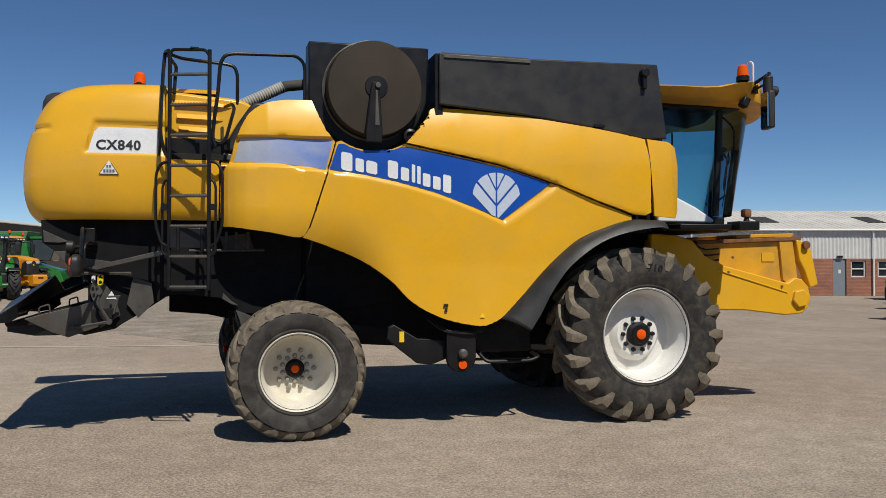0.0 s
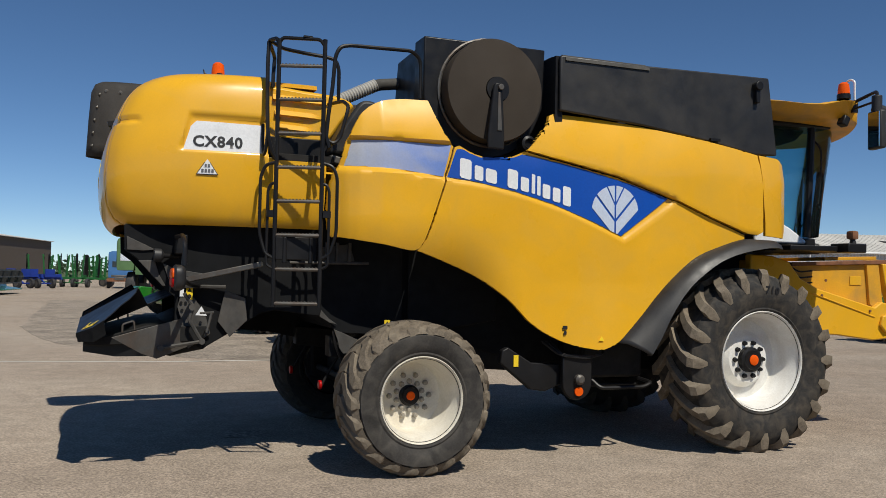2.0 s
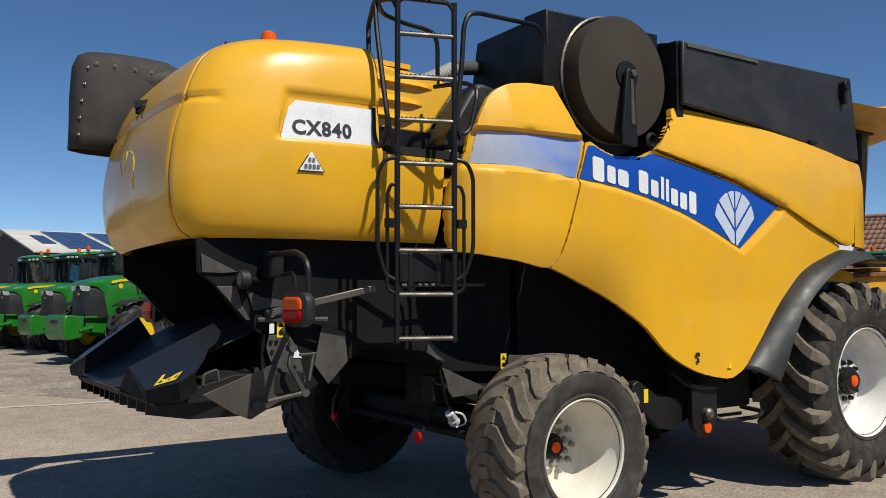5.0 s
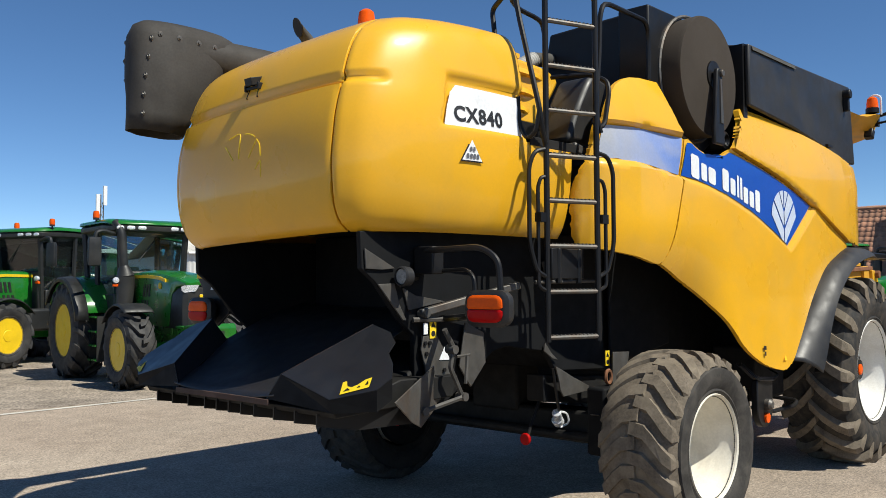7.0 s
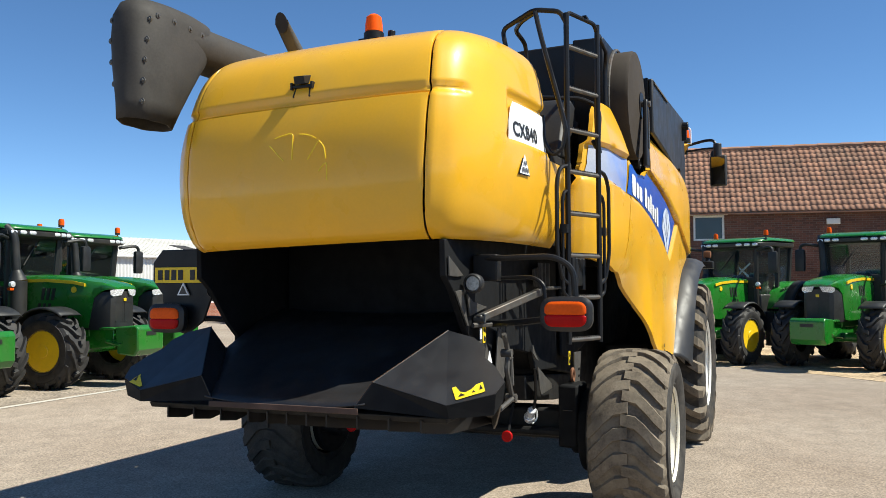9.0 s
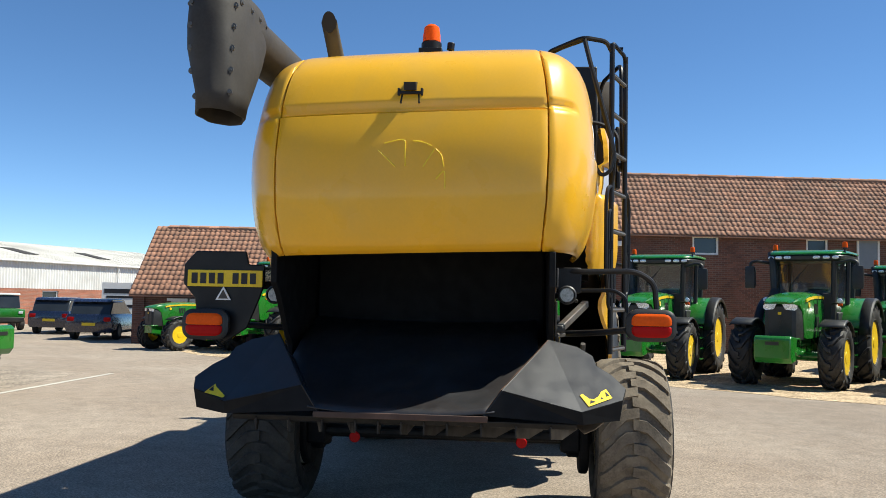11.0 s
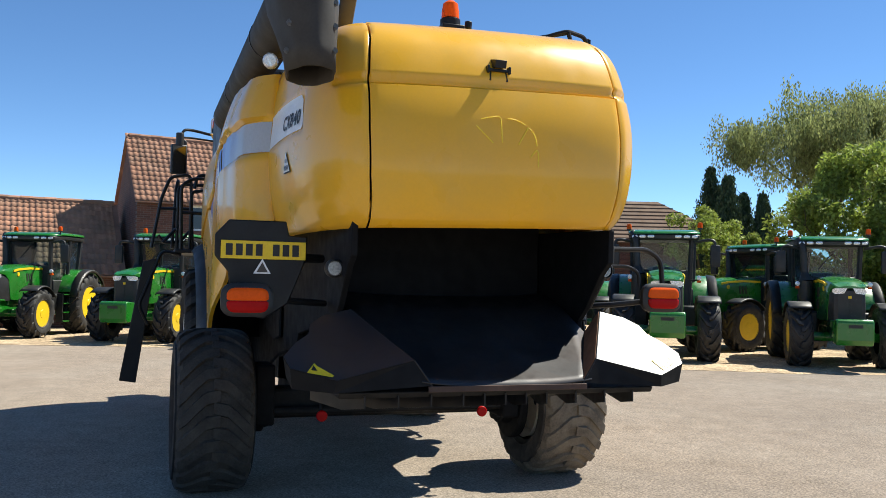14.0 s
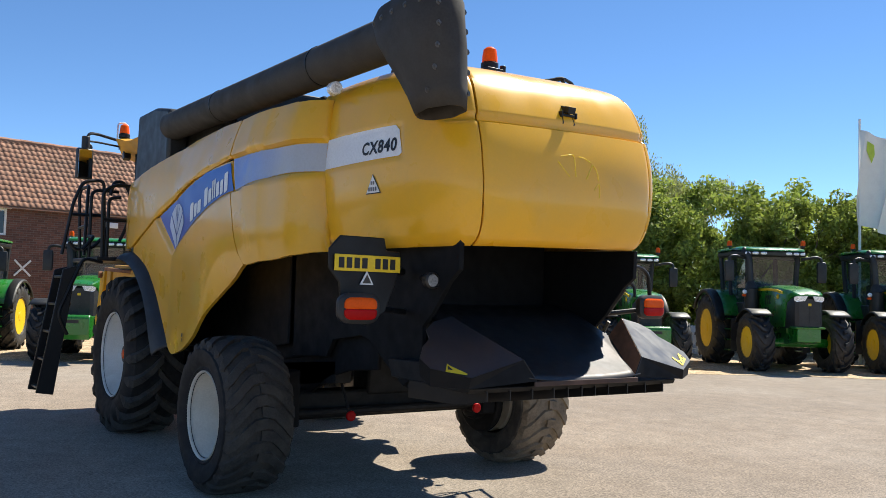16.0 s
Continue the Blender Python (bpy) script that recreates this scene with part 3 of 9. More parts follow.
def shed(name, x, y, deg, ln, wd, eave, ridge, wall_mat, roof_mat, label, panels=False):
    """A clad shed: local x along its ridge, near wall at y = 0."""
    ob = thing(name, label, "shed", frame_of(x, y, deg))
    bm = bmesh.new()
    box(bm, (ln / 2, 0.1, eave / 2), (ln, 0.2, eave))
    box(bm, (ln / 2, wd - 0.1, eave / 2), (ln, 0.2, eave))
    for a in (0.0, ln - 0.2):
        prism(bm, [(0.21, 0), (0.21, eave), (wd / 2, ridge - 0.05), (wd - 0.21, eave), (wd - 0.21, 0)], a, a + 0.2, "x")
    part("wall", bm, wall_mat, ob, smooth=0)
    bm = bmesh.new()
    prism(bm, [(-0.4, eave - 0.05), (wd / 2, ridge), (wd + 0.4, eave - 0.05), (wd + 0.4, eave + 0.05), (wd / 2, ridge + 0.12), (-0.4, eave + 0.05)], -0.3, ln + 0.3, "x")
    part("roof", bm, roof_mat, ob, smooth=0)
    if panels:
        k = math.atan2(ridge - eave, wd / 2)
        sl = math.hypot(ridge - eave, wd / 2)
        pane = None
        for i in range(18):
            for j in range(5):
                u, v = 2.65 + 1.31 * i + 0.36 * (i // 2), sl * (0.16 + 0.165 * j)
                m = Matrix.Translation((u, v * math.cos(k), eave + v * math.sin(k) + 0.16)) @ pose(0, 0, 0, math.degrees(k))
                if pane is None:
                    bm = bmesh.new()
                    box(bm, (0, 0, 0), (1.27, sl * 0.157, 0.05))
                    pane = part("solar_panel", bm, SOLAR, ob, "dark blue solar panel")
                    pane.matrix_basis = m
                else:
                    again(pane, ob, m)
        bm = bmesh.new()
        box(bm, (1.35, sl * 0.5 * math.cos(k), eave + sl * 0.5 * math.sin(k) + 0.12), (0.9, sl * 0.42, 0.03), pose(0, 0, 0, math.degrees(k)).to_3x3())
        part("roof_light", bm, PANE, ob, "dark roof light")
    return ob


SOLAR = mat("solar_cells", (0.022, 0.03, 0.07), 0.15, vary=0.15, scale=3.0, coat=0.5)
shed("solar_shed", 1.5, 50.0, 3.0, 34.0, 18.0, 4.2, 5.95, TIMBER, FIBRE, "dark clad shed with solar panels on a pale roof", True)
shed("brown_shed", -28.3, 96.6, 76.8, 60.0, 24.0, 6.5, 8.0, mat("brown_cladding", (0.1, 0.075, 0.055), 0.8, vary=0.1), FIBRE, "large brown clad shed far across the yard")
# hipped house behind the barn
house = thing("hipped_house", "brick house with brown hipped tile roof", "house", pose(36.0, -27.0, 0, 0, 0, -20))
bm = bmesh.new()
box(bm, (0, 0, 2.2), (8, 10, 4.4))
part("wall", bm, BRICK, house, smooth=0)
bm = bmesh.new()
a = [bm.verts.new(p) for p in ((-4.4, -5.4, 4.3), (4.4, -5.4, 4.3), (4.4, 5.4, 4.3), (-4.4, 5.4, 4.3))]
b = [bm.verts.new(p) for p in ((0, -1.2, 7.1), (0, 1.2, 7.1))]
for f in ((a[0], a[1], b[0]), (a[1], a[2], b[1], b[0]), (a[2], a[3], b[1]), (a[3], a[0], b[0], b[1]), tuple(a[::-1])):
    bm.faces.new(f)
roof = part("roof", bm, DARKTILE, house, "brown tiled hip roof", smooth=0)
bm = bmesh.new()
for i in range(11):
    k = i / 11
    z, x = 4.3 + 2.8 * k, -4.4 * (1 - k)
    ylo, yhi = -5.4 + 4.2 * k, 5.4 - 4.2 * k
    box(bm, (x + 0.02, (ylo + yhi) / 2, z + 0.03), (0.06, yhi - ylo, 0.06))
part("tile_course", bm, DARKTILE, roof, "rows of brown tiles", kind="stuff", smooth=0)

from mathutils.bvhtree import BVHTree


# ---- the combine harvester: x forward from the front axle, y to its left ----
def band_low(x):
    return lerp(x, [(-4.4, 2.70), (-3.86, 2.69), (-3.41, 2.64), (-3.0, 2.595), (-2.594, 2.51), (-2.208, 2.405), (-1.881, 2.283), (-1.545, 2.145), (-0.95, 2.55), (-0.07, 2.25), (0.6, 2.2)])


def band_top(x):
    return lerp(x, [(-4.4, 2.955), (-3.86, 2.972), (-3.33, 2.958), (-2.54, 2.915), (-2.217, 2.858), (-1.603, 2.745), (-0.96, 2.56), (-0.54, 2.395), (-0.07, 2.25), (0.6, 2.2)])


def flank(x, z):
    """How far the side panels stand out from the middle."""
    y = lerp(x, [(-4.46, 1.19), (-4.43, 1.26), (-4.38, 1.325), (-4.31, 1.38), (-4.2, 1.435), (-4.0, 1.485), (-3.5, 1.515), (-2.8, 1.555), (-2.0, 1.582), (-1.0, 1.60), (-0.2, 1.60), (0.2, 1.575), (0.45, 1.53), (0.58, 1.44)])
    y -= 0.13 * max(0.0, (z - 2.75) / 0.6) ** 2
    y -= 0.05 * max(0.0, (2.3 - z) / 0.3) ** 2 * step(-2.6, -3.4, x)
    y += 0.03 * max(0.0, (1.7 - z) / 0.6) * step(-3.0, -2.2, x)
    lo, hi = band_low(x), band_top(x)
    if x < -0.95:
        deep, soft = 0.03 + 0.028 * step(-3.2, -3.5, x), step(-1.7, -1.4, x)
        y -= deep * step(lo - 0.03 - 0.035 * soft, lo + 0.014 + 0.02 * soft, z) * (1 - step(hi - 0.012, hi + 0.025, z))
    return y + 0.02 * step(hi - 0.02, hi + 0.015, z) * step(-1.5, -0.5, x)


def flank_left(x, z):
    """The left side panels, which draw in towards the front and meet the hood further back."""
    return flank(x + 0.29 * step(-4.0, -4.5, x), z) - 0.21 * min(1.0, max(0.0, (x + 3.7) / 2.2))


def panel(name, outline, fun, side, parent, material=YELLOW, thick=0.035, grid=0.03, label="", proud=0.0):
    """A pressed body panel: an outline in x and z laid on the flank surface, with its edge folded in."""
    bm = bmesh.new()
    vs = [bm.verts.new((x, 0, z)) for x, z in outline]
    f = bm.faces.new(vs)
    bmesh.ops.triangulate(bm, faces=[f])
    xs, zs = [p[0] for p in outline], [p[1] for p in outline]
    for vals, no in ((xs, (1, 0, 0)), (zs, (0, 0, 1))):
        for i in range(1, int((max(vals) - min(vals)) / grid) + 1):
            v = min(vals) + i * grid
            bmesh.ops.bisect_plane(bm, geom=bm.verts[:] + bm.edges[:] + bm.faces[:], dist=1e-5, plane_co=(no[0] * v, 0, no[2] * v), plane_no=no)
    bmesh.ops.remove_doubles(bm, verts=bm.verts[:], dist=0.006)
    for v in bm.verts:
        v.co.y = side * (fun(v.co.x, v.co.z) + proud)
    if thick:
        rim = [e for e in bm.edges if e.is_boundary]
        ext = bmesh.ops.extrude_edge_only(bm, edges=rim)["geom"]
        for v in ext:
            if isinstance(v, bmesh.types.BMVert):
                v.co.y -= side * thick
    bmesh.ops.recalc_face_normals(bm, faces=bm.faces[:])
    if sum(g.normal.y * g.calc_area() for g in bm.faces) * side < 0:
        bmesh.ops.reverse_faces(bm, faces=bm.faces[:])
    return part(name, bm, material, parent, label, smooth=40)


def arc(cx, cz, r, a, b, n=10):
    return [(cx + r * math.cos(radians(a + (b - a) * i / n)), cz + r * math.sin(radians(a + (b - a) * i / n))) for i in range(n + 1)]


def rbox(lo, hi, r_lo, r_hi, n, swell=None):
    """A box with its edges rounded by a different radius at each end of each axis."""
    bm = bmesh.new()
    bmesh.ops.create_cube(bm, size=1.0)
    for ax in range(3):
        for i in range(1, n[ax]):
            no = [0, 0, 0]
            no[ax] = 1
            co = [0, 0, 0]
            co[ax] = -0.5 + i / n[ax]
            bmesh.ops.bisect_plane(bm, geom=bm.verts[:] + bm.edges[:] + bm.faces[:], plane_co=co, plane_no=no)
    for v in bm.verts:
        p = [lo[i] + (v.co[i] + 0.5) * (hi[i] - lo[i]) for i in range(3)]
        q, d = [], []
        for i in range(3):
            a, b = lo[i] + r_lo[i], hi[i] - r_hi[i]
            c = min(max(p[i], a), b)
            q.append(c)
            r = r_lo[i] if p[i] < a else r_hi[i]
            d.append(((p[i] - c) / r if r > 0 else 0.0, r))
        k = math.sqrt(sum(u * u for u, _ in d))
        m = max(abs(u) for u, _ in d)
        if k > 1e-6:
            p = [q[i] + d[i][0] / k * m * d[i][1] for i in range(3)]
        v.co = swell(Vector(p)) if swell else Vector(p)
    bmesh.ops.recalc_face_normals(bm, faces=bm.faces[:])
    return bm


def lug_bar(bm, R, h, path, wid):
    """One tread bar: path of (offset across, angle, drop) swept as a tapered ridge."""
    rows = []
    for i, (y, a, drop) in enumerate(path):
        w = wid * (1.0, 1.08, 1.16, 1.2, 1.1, 0.45)[i]
        r0, r1 = R - h - drop - 0.012, R - drop
        row = []
        for da, r in ((-w * 0.62, r0), (-w * 0.42, r1), (w * 0.42, r1), (w * 0.62, r0)):
            t = a + da / R
            row.append(bm.verts.new((r * math.cos(t), y, r * math.sin(t))))
        rows.append(row)
    fs = []
    for a, b in zip(rows, rows[1:]):
        fs += [bm.faces.new((a[j], a[j + 1], b[j + 1], b[j])) for j in range(3)]
    fs += [bm.faces.new(rows[0]), bm.faces.new(rows[-1])]
    bmesh.ops.recalc_face_normals(bm, faces=fs)


def tyre_meshes(R, w, rim, h, lugs, skew, wid, seg=64):
    """Carcass and tread of an agricultural tyre about the y axis."""
    b = R - h
    half = [(rim - 0.01, 0.40), (rim + 0.035, 0.455), (rim + 0.05, 0.445), (rim + 0.4 * (b - rim), 0.5), (rim + 0.7 * (b - rim), 0.49), (b - 0.075, 0.455), (b - 0.02, 0.40), (b, 0.3), (b + 0.006, 0.0)]
    prof = [(r, -k * w) for r, k in half] + [(r, k * w) for r, k in half[-2::-1]]
    body = bmesh.new()
    lathe(body, prof, seg, caps=False)
    tread = bmesh.new()
    for side in (-1, 1):
        for i in range(lugs):
            a0 = 2 * math.pi * (i + (0.5 if side > 0 else 0)) / lugs
            path = [(side * (-0.03 * w), a0, 0.0), (side * 0.12 * w, a0 + skew * 0.42, 0.0), (side * 0.28 * w, a0 + skew * 0.75, 0.005), (side * 0.42 * w, a0 + skew * 0.95, 0.02), (side * 0.482 * w, a0 + skew, 0.065), (side * 0.502 * w, a0 + skew * 1.02, 0.15)]
            if R < 0.8:
                path = [(side * -0.04 * w, a0, 0.0), (side * 0.13 * w, a0 + skew * 0.1, 0.0), (side * 0.24 * w, a0 + skew * 0.4, 0.004), (side * 0.36 * w, a0 + skew * 0.8, 0.014), (side * 0.44 * w, a0 + skew * 1.05, 0.042), (side * 0.468 * w, a0 + skew * 1.12, 0.085)]
            lug_bar(tread, R, h, path, wid)
    if R < 0.8:
        lathe(tread, [(b - 0.068, -0.468 * w), (b - 0.016, -0.406 * w), (b + 0.004, -0.3 * w), (b + 0.009, 0.0), (b + 0.004, 0.3 * w), (b - 0.016, 0.406 * w), (b - 0.068, 0.468 * w)], seg, caps=False)
    return body, tread


def text_mesh(body, size, spread=1.0):
    cu = bpy.data.curves.new("lettering", "FONT")
    cu.body, cu.size, cu.offset, cu.space_character, cu.resolution_u = body, size, 0.0042, spread, 3
    ob = bpy.data.objects.new("lettering", cu)
    me = bpy.data.meshes.new_from_object(ob)
    bpy.data.objects.remove(ob)
    bm = bmesh.new()
    bm.from_mesh(me)
    bpy.data.meshes.remove(me)
    return bm


harvester = thing("combine_harvester", "large yellow combine harvester with blue side band, parked on asphalt", "combine harvester")


def put_wheel(name, R, w, rim, h, lugs, skew, wid, place, turn, material, dish, hub_out, label, hub_mat):
    wheel = new(name)
    wheel.parent, wheel.matrix_basis = harvester, pose(*place, 0, 0, turn)
    tagged(wheel, label)
    body, tread = tyre_meshes(R, w, rim, h, lugs, skew, wid)
    # The turned (left) wheels take the darker copies, with shade in their colour.
    part("tyre", body, SHADERUBBER if turn else RUBBER if R > 0.8 else DUSTYRUBBER, wheel, "black rubber tyre" if turn else "black rubber tyre with dusty sidewall")
    part("tread", tread, SHADELUGS if turn else LUGS, wheel, "tread bars coloured darker for the shaded left side" if turn else "dust-caked tread bars", smooth=25)
    bm = bmesh.new()
    e = -0.43 * w
    lathe(bm, [(rim + 0.005, e + 0.06), (rim + 0.016, e + 0.03), (rim + 0.016, e), (rim + 0.009, e - 0.01), (rim - 0.002, e), (rim - 0.01, e + 0.05), (rim - 0.038, e + 0.085), (rim - 0.06, dish - 0.04), (rim - 0.085, dish), (0.30, dish - 0.02), (0.24, hub_out + 0.07), (0.05, hub_out + 0.06), (0.05, dish + 0.05), (rim - 0.05, dish + 0.04), (rim - 0.03, -e)], 56, caps=False)
    part("rim", bm, material, wheel, "pale painted steel rim with dust", bevel=0)
    bm = bmesh.new()
    g = 1.0 if R > 0.8 else 0.72
    axle_end, hub_out = hub_out, hub_out + (0.0 if R > 0.8 else 0.035)
    lathe(bm, [(0.135 * g, hub_out + 0.07), (0.13 * g, hub_out + 0.01), (0.105 * g, hub_out), (0.1 * g, hub_out - 0.02), (0.0001, hub_out - 0.02)], 28)
    part("hub", bm, BLACK, wheel, "black hub flange")
    bm = bmesh.new()
    lathe(bm, [(0.055 * g, hub_out), (0.055 * g, hub_out - 0.03), (0.045 * g, hub_out - 0.036), (0.0001, hub_out - 0.036)], 20)
    part("hub_cap", bm, ORANGE, wheel, "orange hub cap")
    if R > 0.8 and turn == 0:
        bm = text_mesh("710", 0.1, 1.25)
        wide = max(v.co.x for v in bm.verts)
        for v in bm.verts:
            a, r = radians(84) - (v.co.x - wide / 2) / 0.74, 0.70 + v.co.y
            v.co = (r * math.cos(a), -0.505 * w + 0.0, r * math.sin(a))
        part("size_lettering", bm, INK, wheel, "moulded tyre size figures", smooth=0)
    rings = [(0.178, 0.0, hub_mat)] if R > 0.8 else [(0.125, 0.5, hub_mat), (0.187, 0.0, hub_mat)]
    for ring, half, nut_mat in rings:
        nut = None
        for i in range(10):
            a = 2 * math.pi * (i + half) / 10
            m = Matrix.Translation((ring * math.cos(a), axle_end + 0.065, ring * math.sin(a)))
            if nut is None:
                bm = bmesh.new()
                lathe(bm, [(0.026, 0.0), (0.026, -0.012), (0.021, -0.014), (0.019, -0.036), (0.0001, -0.04)], 8)
                nut = part("wheel_nut", bm, nut_mat, wheel, smooth=20)
                nut.matrix_basis = m
            else:
                again(nut, wheel, m)
    return wheel


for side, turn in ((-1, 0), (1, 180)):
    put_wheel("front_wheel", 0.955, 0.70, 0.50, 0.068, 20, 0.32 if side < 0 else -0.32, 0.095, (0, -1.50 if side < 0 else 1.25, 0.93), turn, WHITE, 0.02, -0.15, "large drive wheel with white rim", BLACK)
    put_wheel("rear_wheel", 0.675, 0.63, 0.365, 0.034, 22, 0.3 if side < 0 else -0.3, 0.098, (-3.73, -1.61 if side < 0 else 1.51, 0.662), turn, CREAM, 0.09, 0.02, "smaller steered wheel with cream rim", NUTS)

# -- rear hood --
HOOD_HIGH = [2.10, 2.14, 2.20, 2.32, 2.5, 2.7, 2.85, 3.0, 3.15, 3.27, 3.36, 3.43, 3.475, 3.50, 3.515, 3.522, 3.525]
HOOD_BACK = [-6.25, -6.295, -6.335, -6.37, -6.385, -6.372, -6.345, -6.30, -6.245, -6.18, -6.095, -5.98, -5.84, -5.65, -5.4, -5.1, -4.8]
HOOD_DRAW = [0.135, 0.105, 0.075, 0.04, 0.012, 0.0, 0.005, 0.022, 0.042, 0.066, 0.095, 0.14, 0.20, 0.32, 0.55, 0.85, 1.219]
HOOD_PLAN = [(0.0, -6.385), (0.3, -6.381), (0.6, -6.366), (0.84, -6.335), (0.93, -6.285), (1.0, -6.215), (1.06, -6.10), (1.125, -5.92), (1.165, -5.72), (1.195, -5.5), (1.215, -5.2), (1.22, -4.9), (1.22, -4.46)]
HOOD_LEAN = 0.026


def even(pts, gap):
    """The points of a line, spread anew at even distances."""
    pts = np.array(pts)
    run = np.concatenate([[0], np.cumsum(np.linalg.norm(np.diff(pts, axis=0), axis=1))])
    at = np.linspace(0, run[-1], int(run[-1] / gap) + 2)
    return np.stack([np.interp(at, run, pts[:, k]) for k in range(pts.shape[1])], axis=1)


def inside(x, z, poly):
    """How deep a point lies within a convex outline that runs clockwise."""
    d = 9.0
    for (a, b), (c, e) in zip(poly, poly[1:] + poly[:1]):
        d = min(d, ((x - a) * (b - e) + (z - b) * (c - a)) / -math.hypot(c - a, e - b))
    return d


def seam_y(z):
    return lerp(z, [(2.12, 0.812), (2.4, 0.836), (2.7, 0.846), (3.0, 0.842), (3.2, 0.822), (3.4, 0.79), (3.53, 0.76)])


def hood_final(v):
    """From the straight-seamed shell to the true one: bowed seams, and a slight lean to the left."""
    v.co.y *= seam_y(v.co.z) / 0.84
    v.co.z -= HOOD_LEAN * v.co.y / 0.84


def hood_shell(final=True):
    """The hood as an open shell: barrel-shaped rear, sides drawn in, pressed-in model panels and a ledge under the lid."""
    a, b = curve(list(zip(HOOD_BACK, HOOD_HIGH)), 6), curve(list(zip(HOOD_DRAW, HOOD_HIGH)), 6)
    levels = even([(p[0], q[0], q[1]) for p, q in zip(a, b)], 0.026)
    half = even(curve(HOOD_PLAN, 6), 0.026)
    plan = [(-y, x) for y, x in half[::-1]] + [(y, x) for y, x in half[1:]]
    bm, rows = bmesh.new(), []
    for back, draw, z in levels:
        row = []
        for y, x in plan:
            x, y = -4.46 + (x + 4.46) * (back + 4.46) / -1.925, y * (1.22 - draw) / 1.22
            if y < -0.5:
                y += 0.034 * step(0.0, 0.032, inside(x, z, [(-5.755, 2.735), (-5.66, 3.08), (-4.7, 3.07), (-4.7, 2.735)]))
            elif y > 0.5:
                y -= 0.012 * step(0.0, 0.03, inside(x, z, [(-5.79, 2.735), (-5.745, 3.02), (-4.3, 3.02), (-4.3, 2.735)]))
            ledge = 0.022 * step(2.97, 2.98, z) * (1 - step(3.015, 3.035, z)) * step(-6.04, -6.1, x)
            k = math.hypot(x + 5.6, y)
            x, y = x - ledge * (x + 5.6) / k, y - ledge * y / k
            row.append(bm.verts.new((x, y * 0.84 / seam_y(z), z)))
        rows.append(row)
    for p, q in zip(rows, rows[1:]):
        for j in range(len(plan) - 1):
            bm.faces.new((p[j], p[j + 1], q[j + 1], q[j]))
    bmesh.ops.recalc_face_normals(bm, faces=bm.faces[:])
    if sum(f.normal.x * f.calc_area() for f in bm.faces) > 0:
        bmesh.ops.reverse_faces(bm, faces=bm.faces[:])
    if final:
        for v in bm.verts:
            hood_final(v)
    return bm


def hood_piece(name, keep, cuts, label="", parent=harvester):
    bm = hood_shell(False)
    for co, no in cuts:
        bmesh.ops.bisect_plane(bm, geom=bm.verts[:] + bm.edges[:] + bm.faces[:], plane_co=co, plane_no=no)
    bmesh.ops.delete(bm, geom=[f for f in bm.faces if not keep(f.calc_center_median())], context="FACES")
    for v in bm.verts:
        hood_final(v)
    bm.normal_update()
    nrm = {v: v.normal.copy() for v in bm.verts if v.is_boundary}
    for v, q in nrm.items():
        v.co -= q * 0.006
    ext = bmesh.ops.extrude_edge_only(bm, edges=[e for e in bm.edges if e.is_boundary])["geom"]
    mids = [v for v in ext if isinstance(v, bmesh.types.BMVert)]
    old = list(nrm)
    for v in mids:
        o = min(old, key=lambda k: (k.co - v.co).length)
        v.co -= nrm[o] * 0.035
    return part(name, bm, YELLOW, parent, label, smooth=50)


SEAM, GAP, LID = 0.84, 0.006, 2.983
cuts = [((0, s * (SEAM + g), 0), (0, 1, 0)) for s in (-1, 1) for g in (-GAP, GAP)] + [((0, 0, LID + g), (0, 0, 1)) for g in (-0.008, 0.004)] + [((-5.4, 0, 0), (1, 0, 0))]
hood_piece("rear_door", lambda c: abs(c.y) < SEAM - GAP and c.z < LID - 0.008 and c.x < -5.4, cuts, "yellow rear door panel with faint scratched outline")
hood_piece("rear_lid", lambda c: abs(c.y) < SEAM - GAP and c.z > LID + 0.004, cuts, "yellow upper rear lid")
for side in (-1, 1):
    if side < 0:
        niche = [((-4.98, 0, 0), (1, 0, 0)), ((0, 0, 2.72), (0, 0, 1))]
        keep = lambda c: c.y < -SEAM - GAP and c.x < -4.47 and not (c.x > -4.98 and c.z > 2.72)
    else:
        niche = []
        keep = lambda c: c.y > SEAM + GAP and c.x < -4.47
    hood_piece("hood_side", keep, cuts + niche, "rounded yellow hood side")
# Hood inside in the near-black that holds the shade of the opening.
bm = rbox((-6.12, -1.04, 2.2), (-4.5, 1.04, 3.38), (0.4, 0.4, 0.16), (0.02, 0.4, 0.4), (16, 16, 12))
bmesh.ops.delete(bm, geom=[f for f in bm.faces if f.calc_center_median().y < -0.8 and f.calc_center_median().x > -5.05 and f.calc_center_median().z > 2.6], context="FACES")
part("inner_hood", bm, SHADEBLACK, harvester, "dark inner frame of the hood")
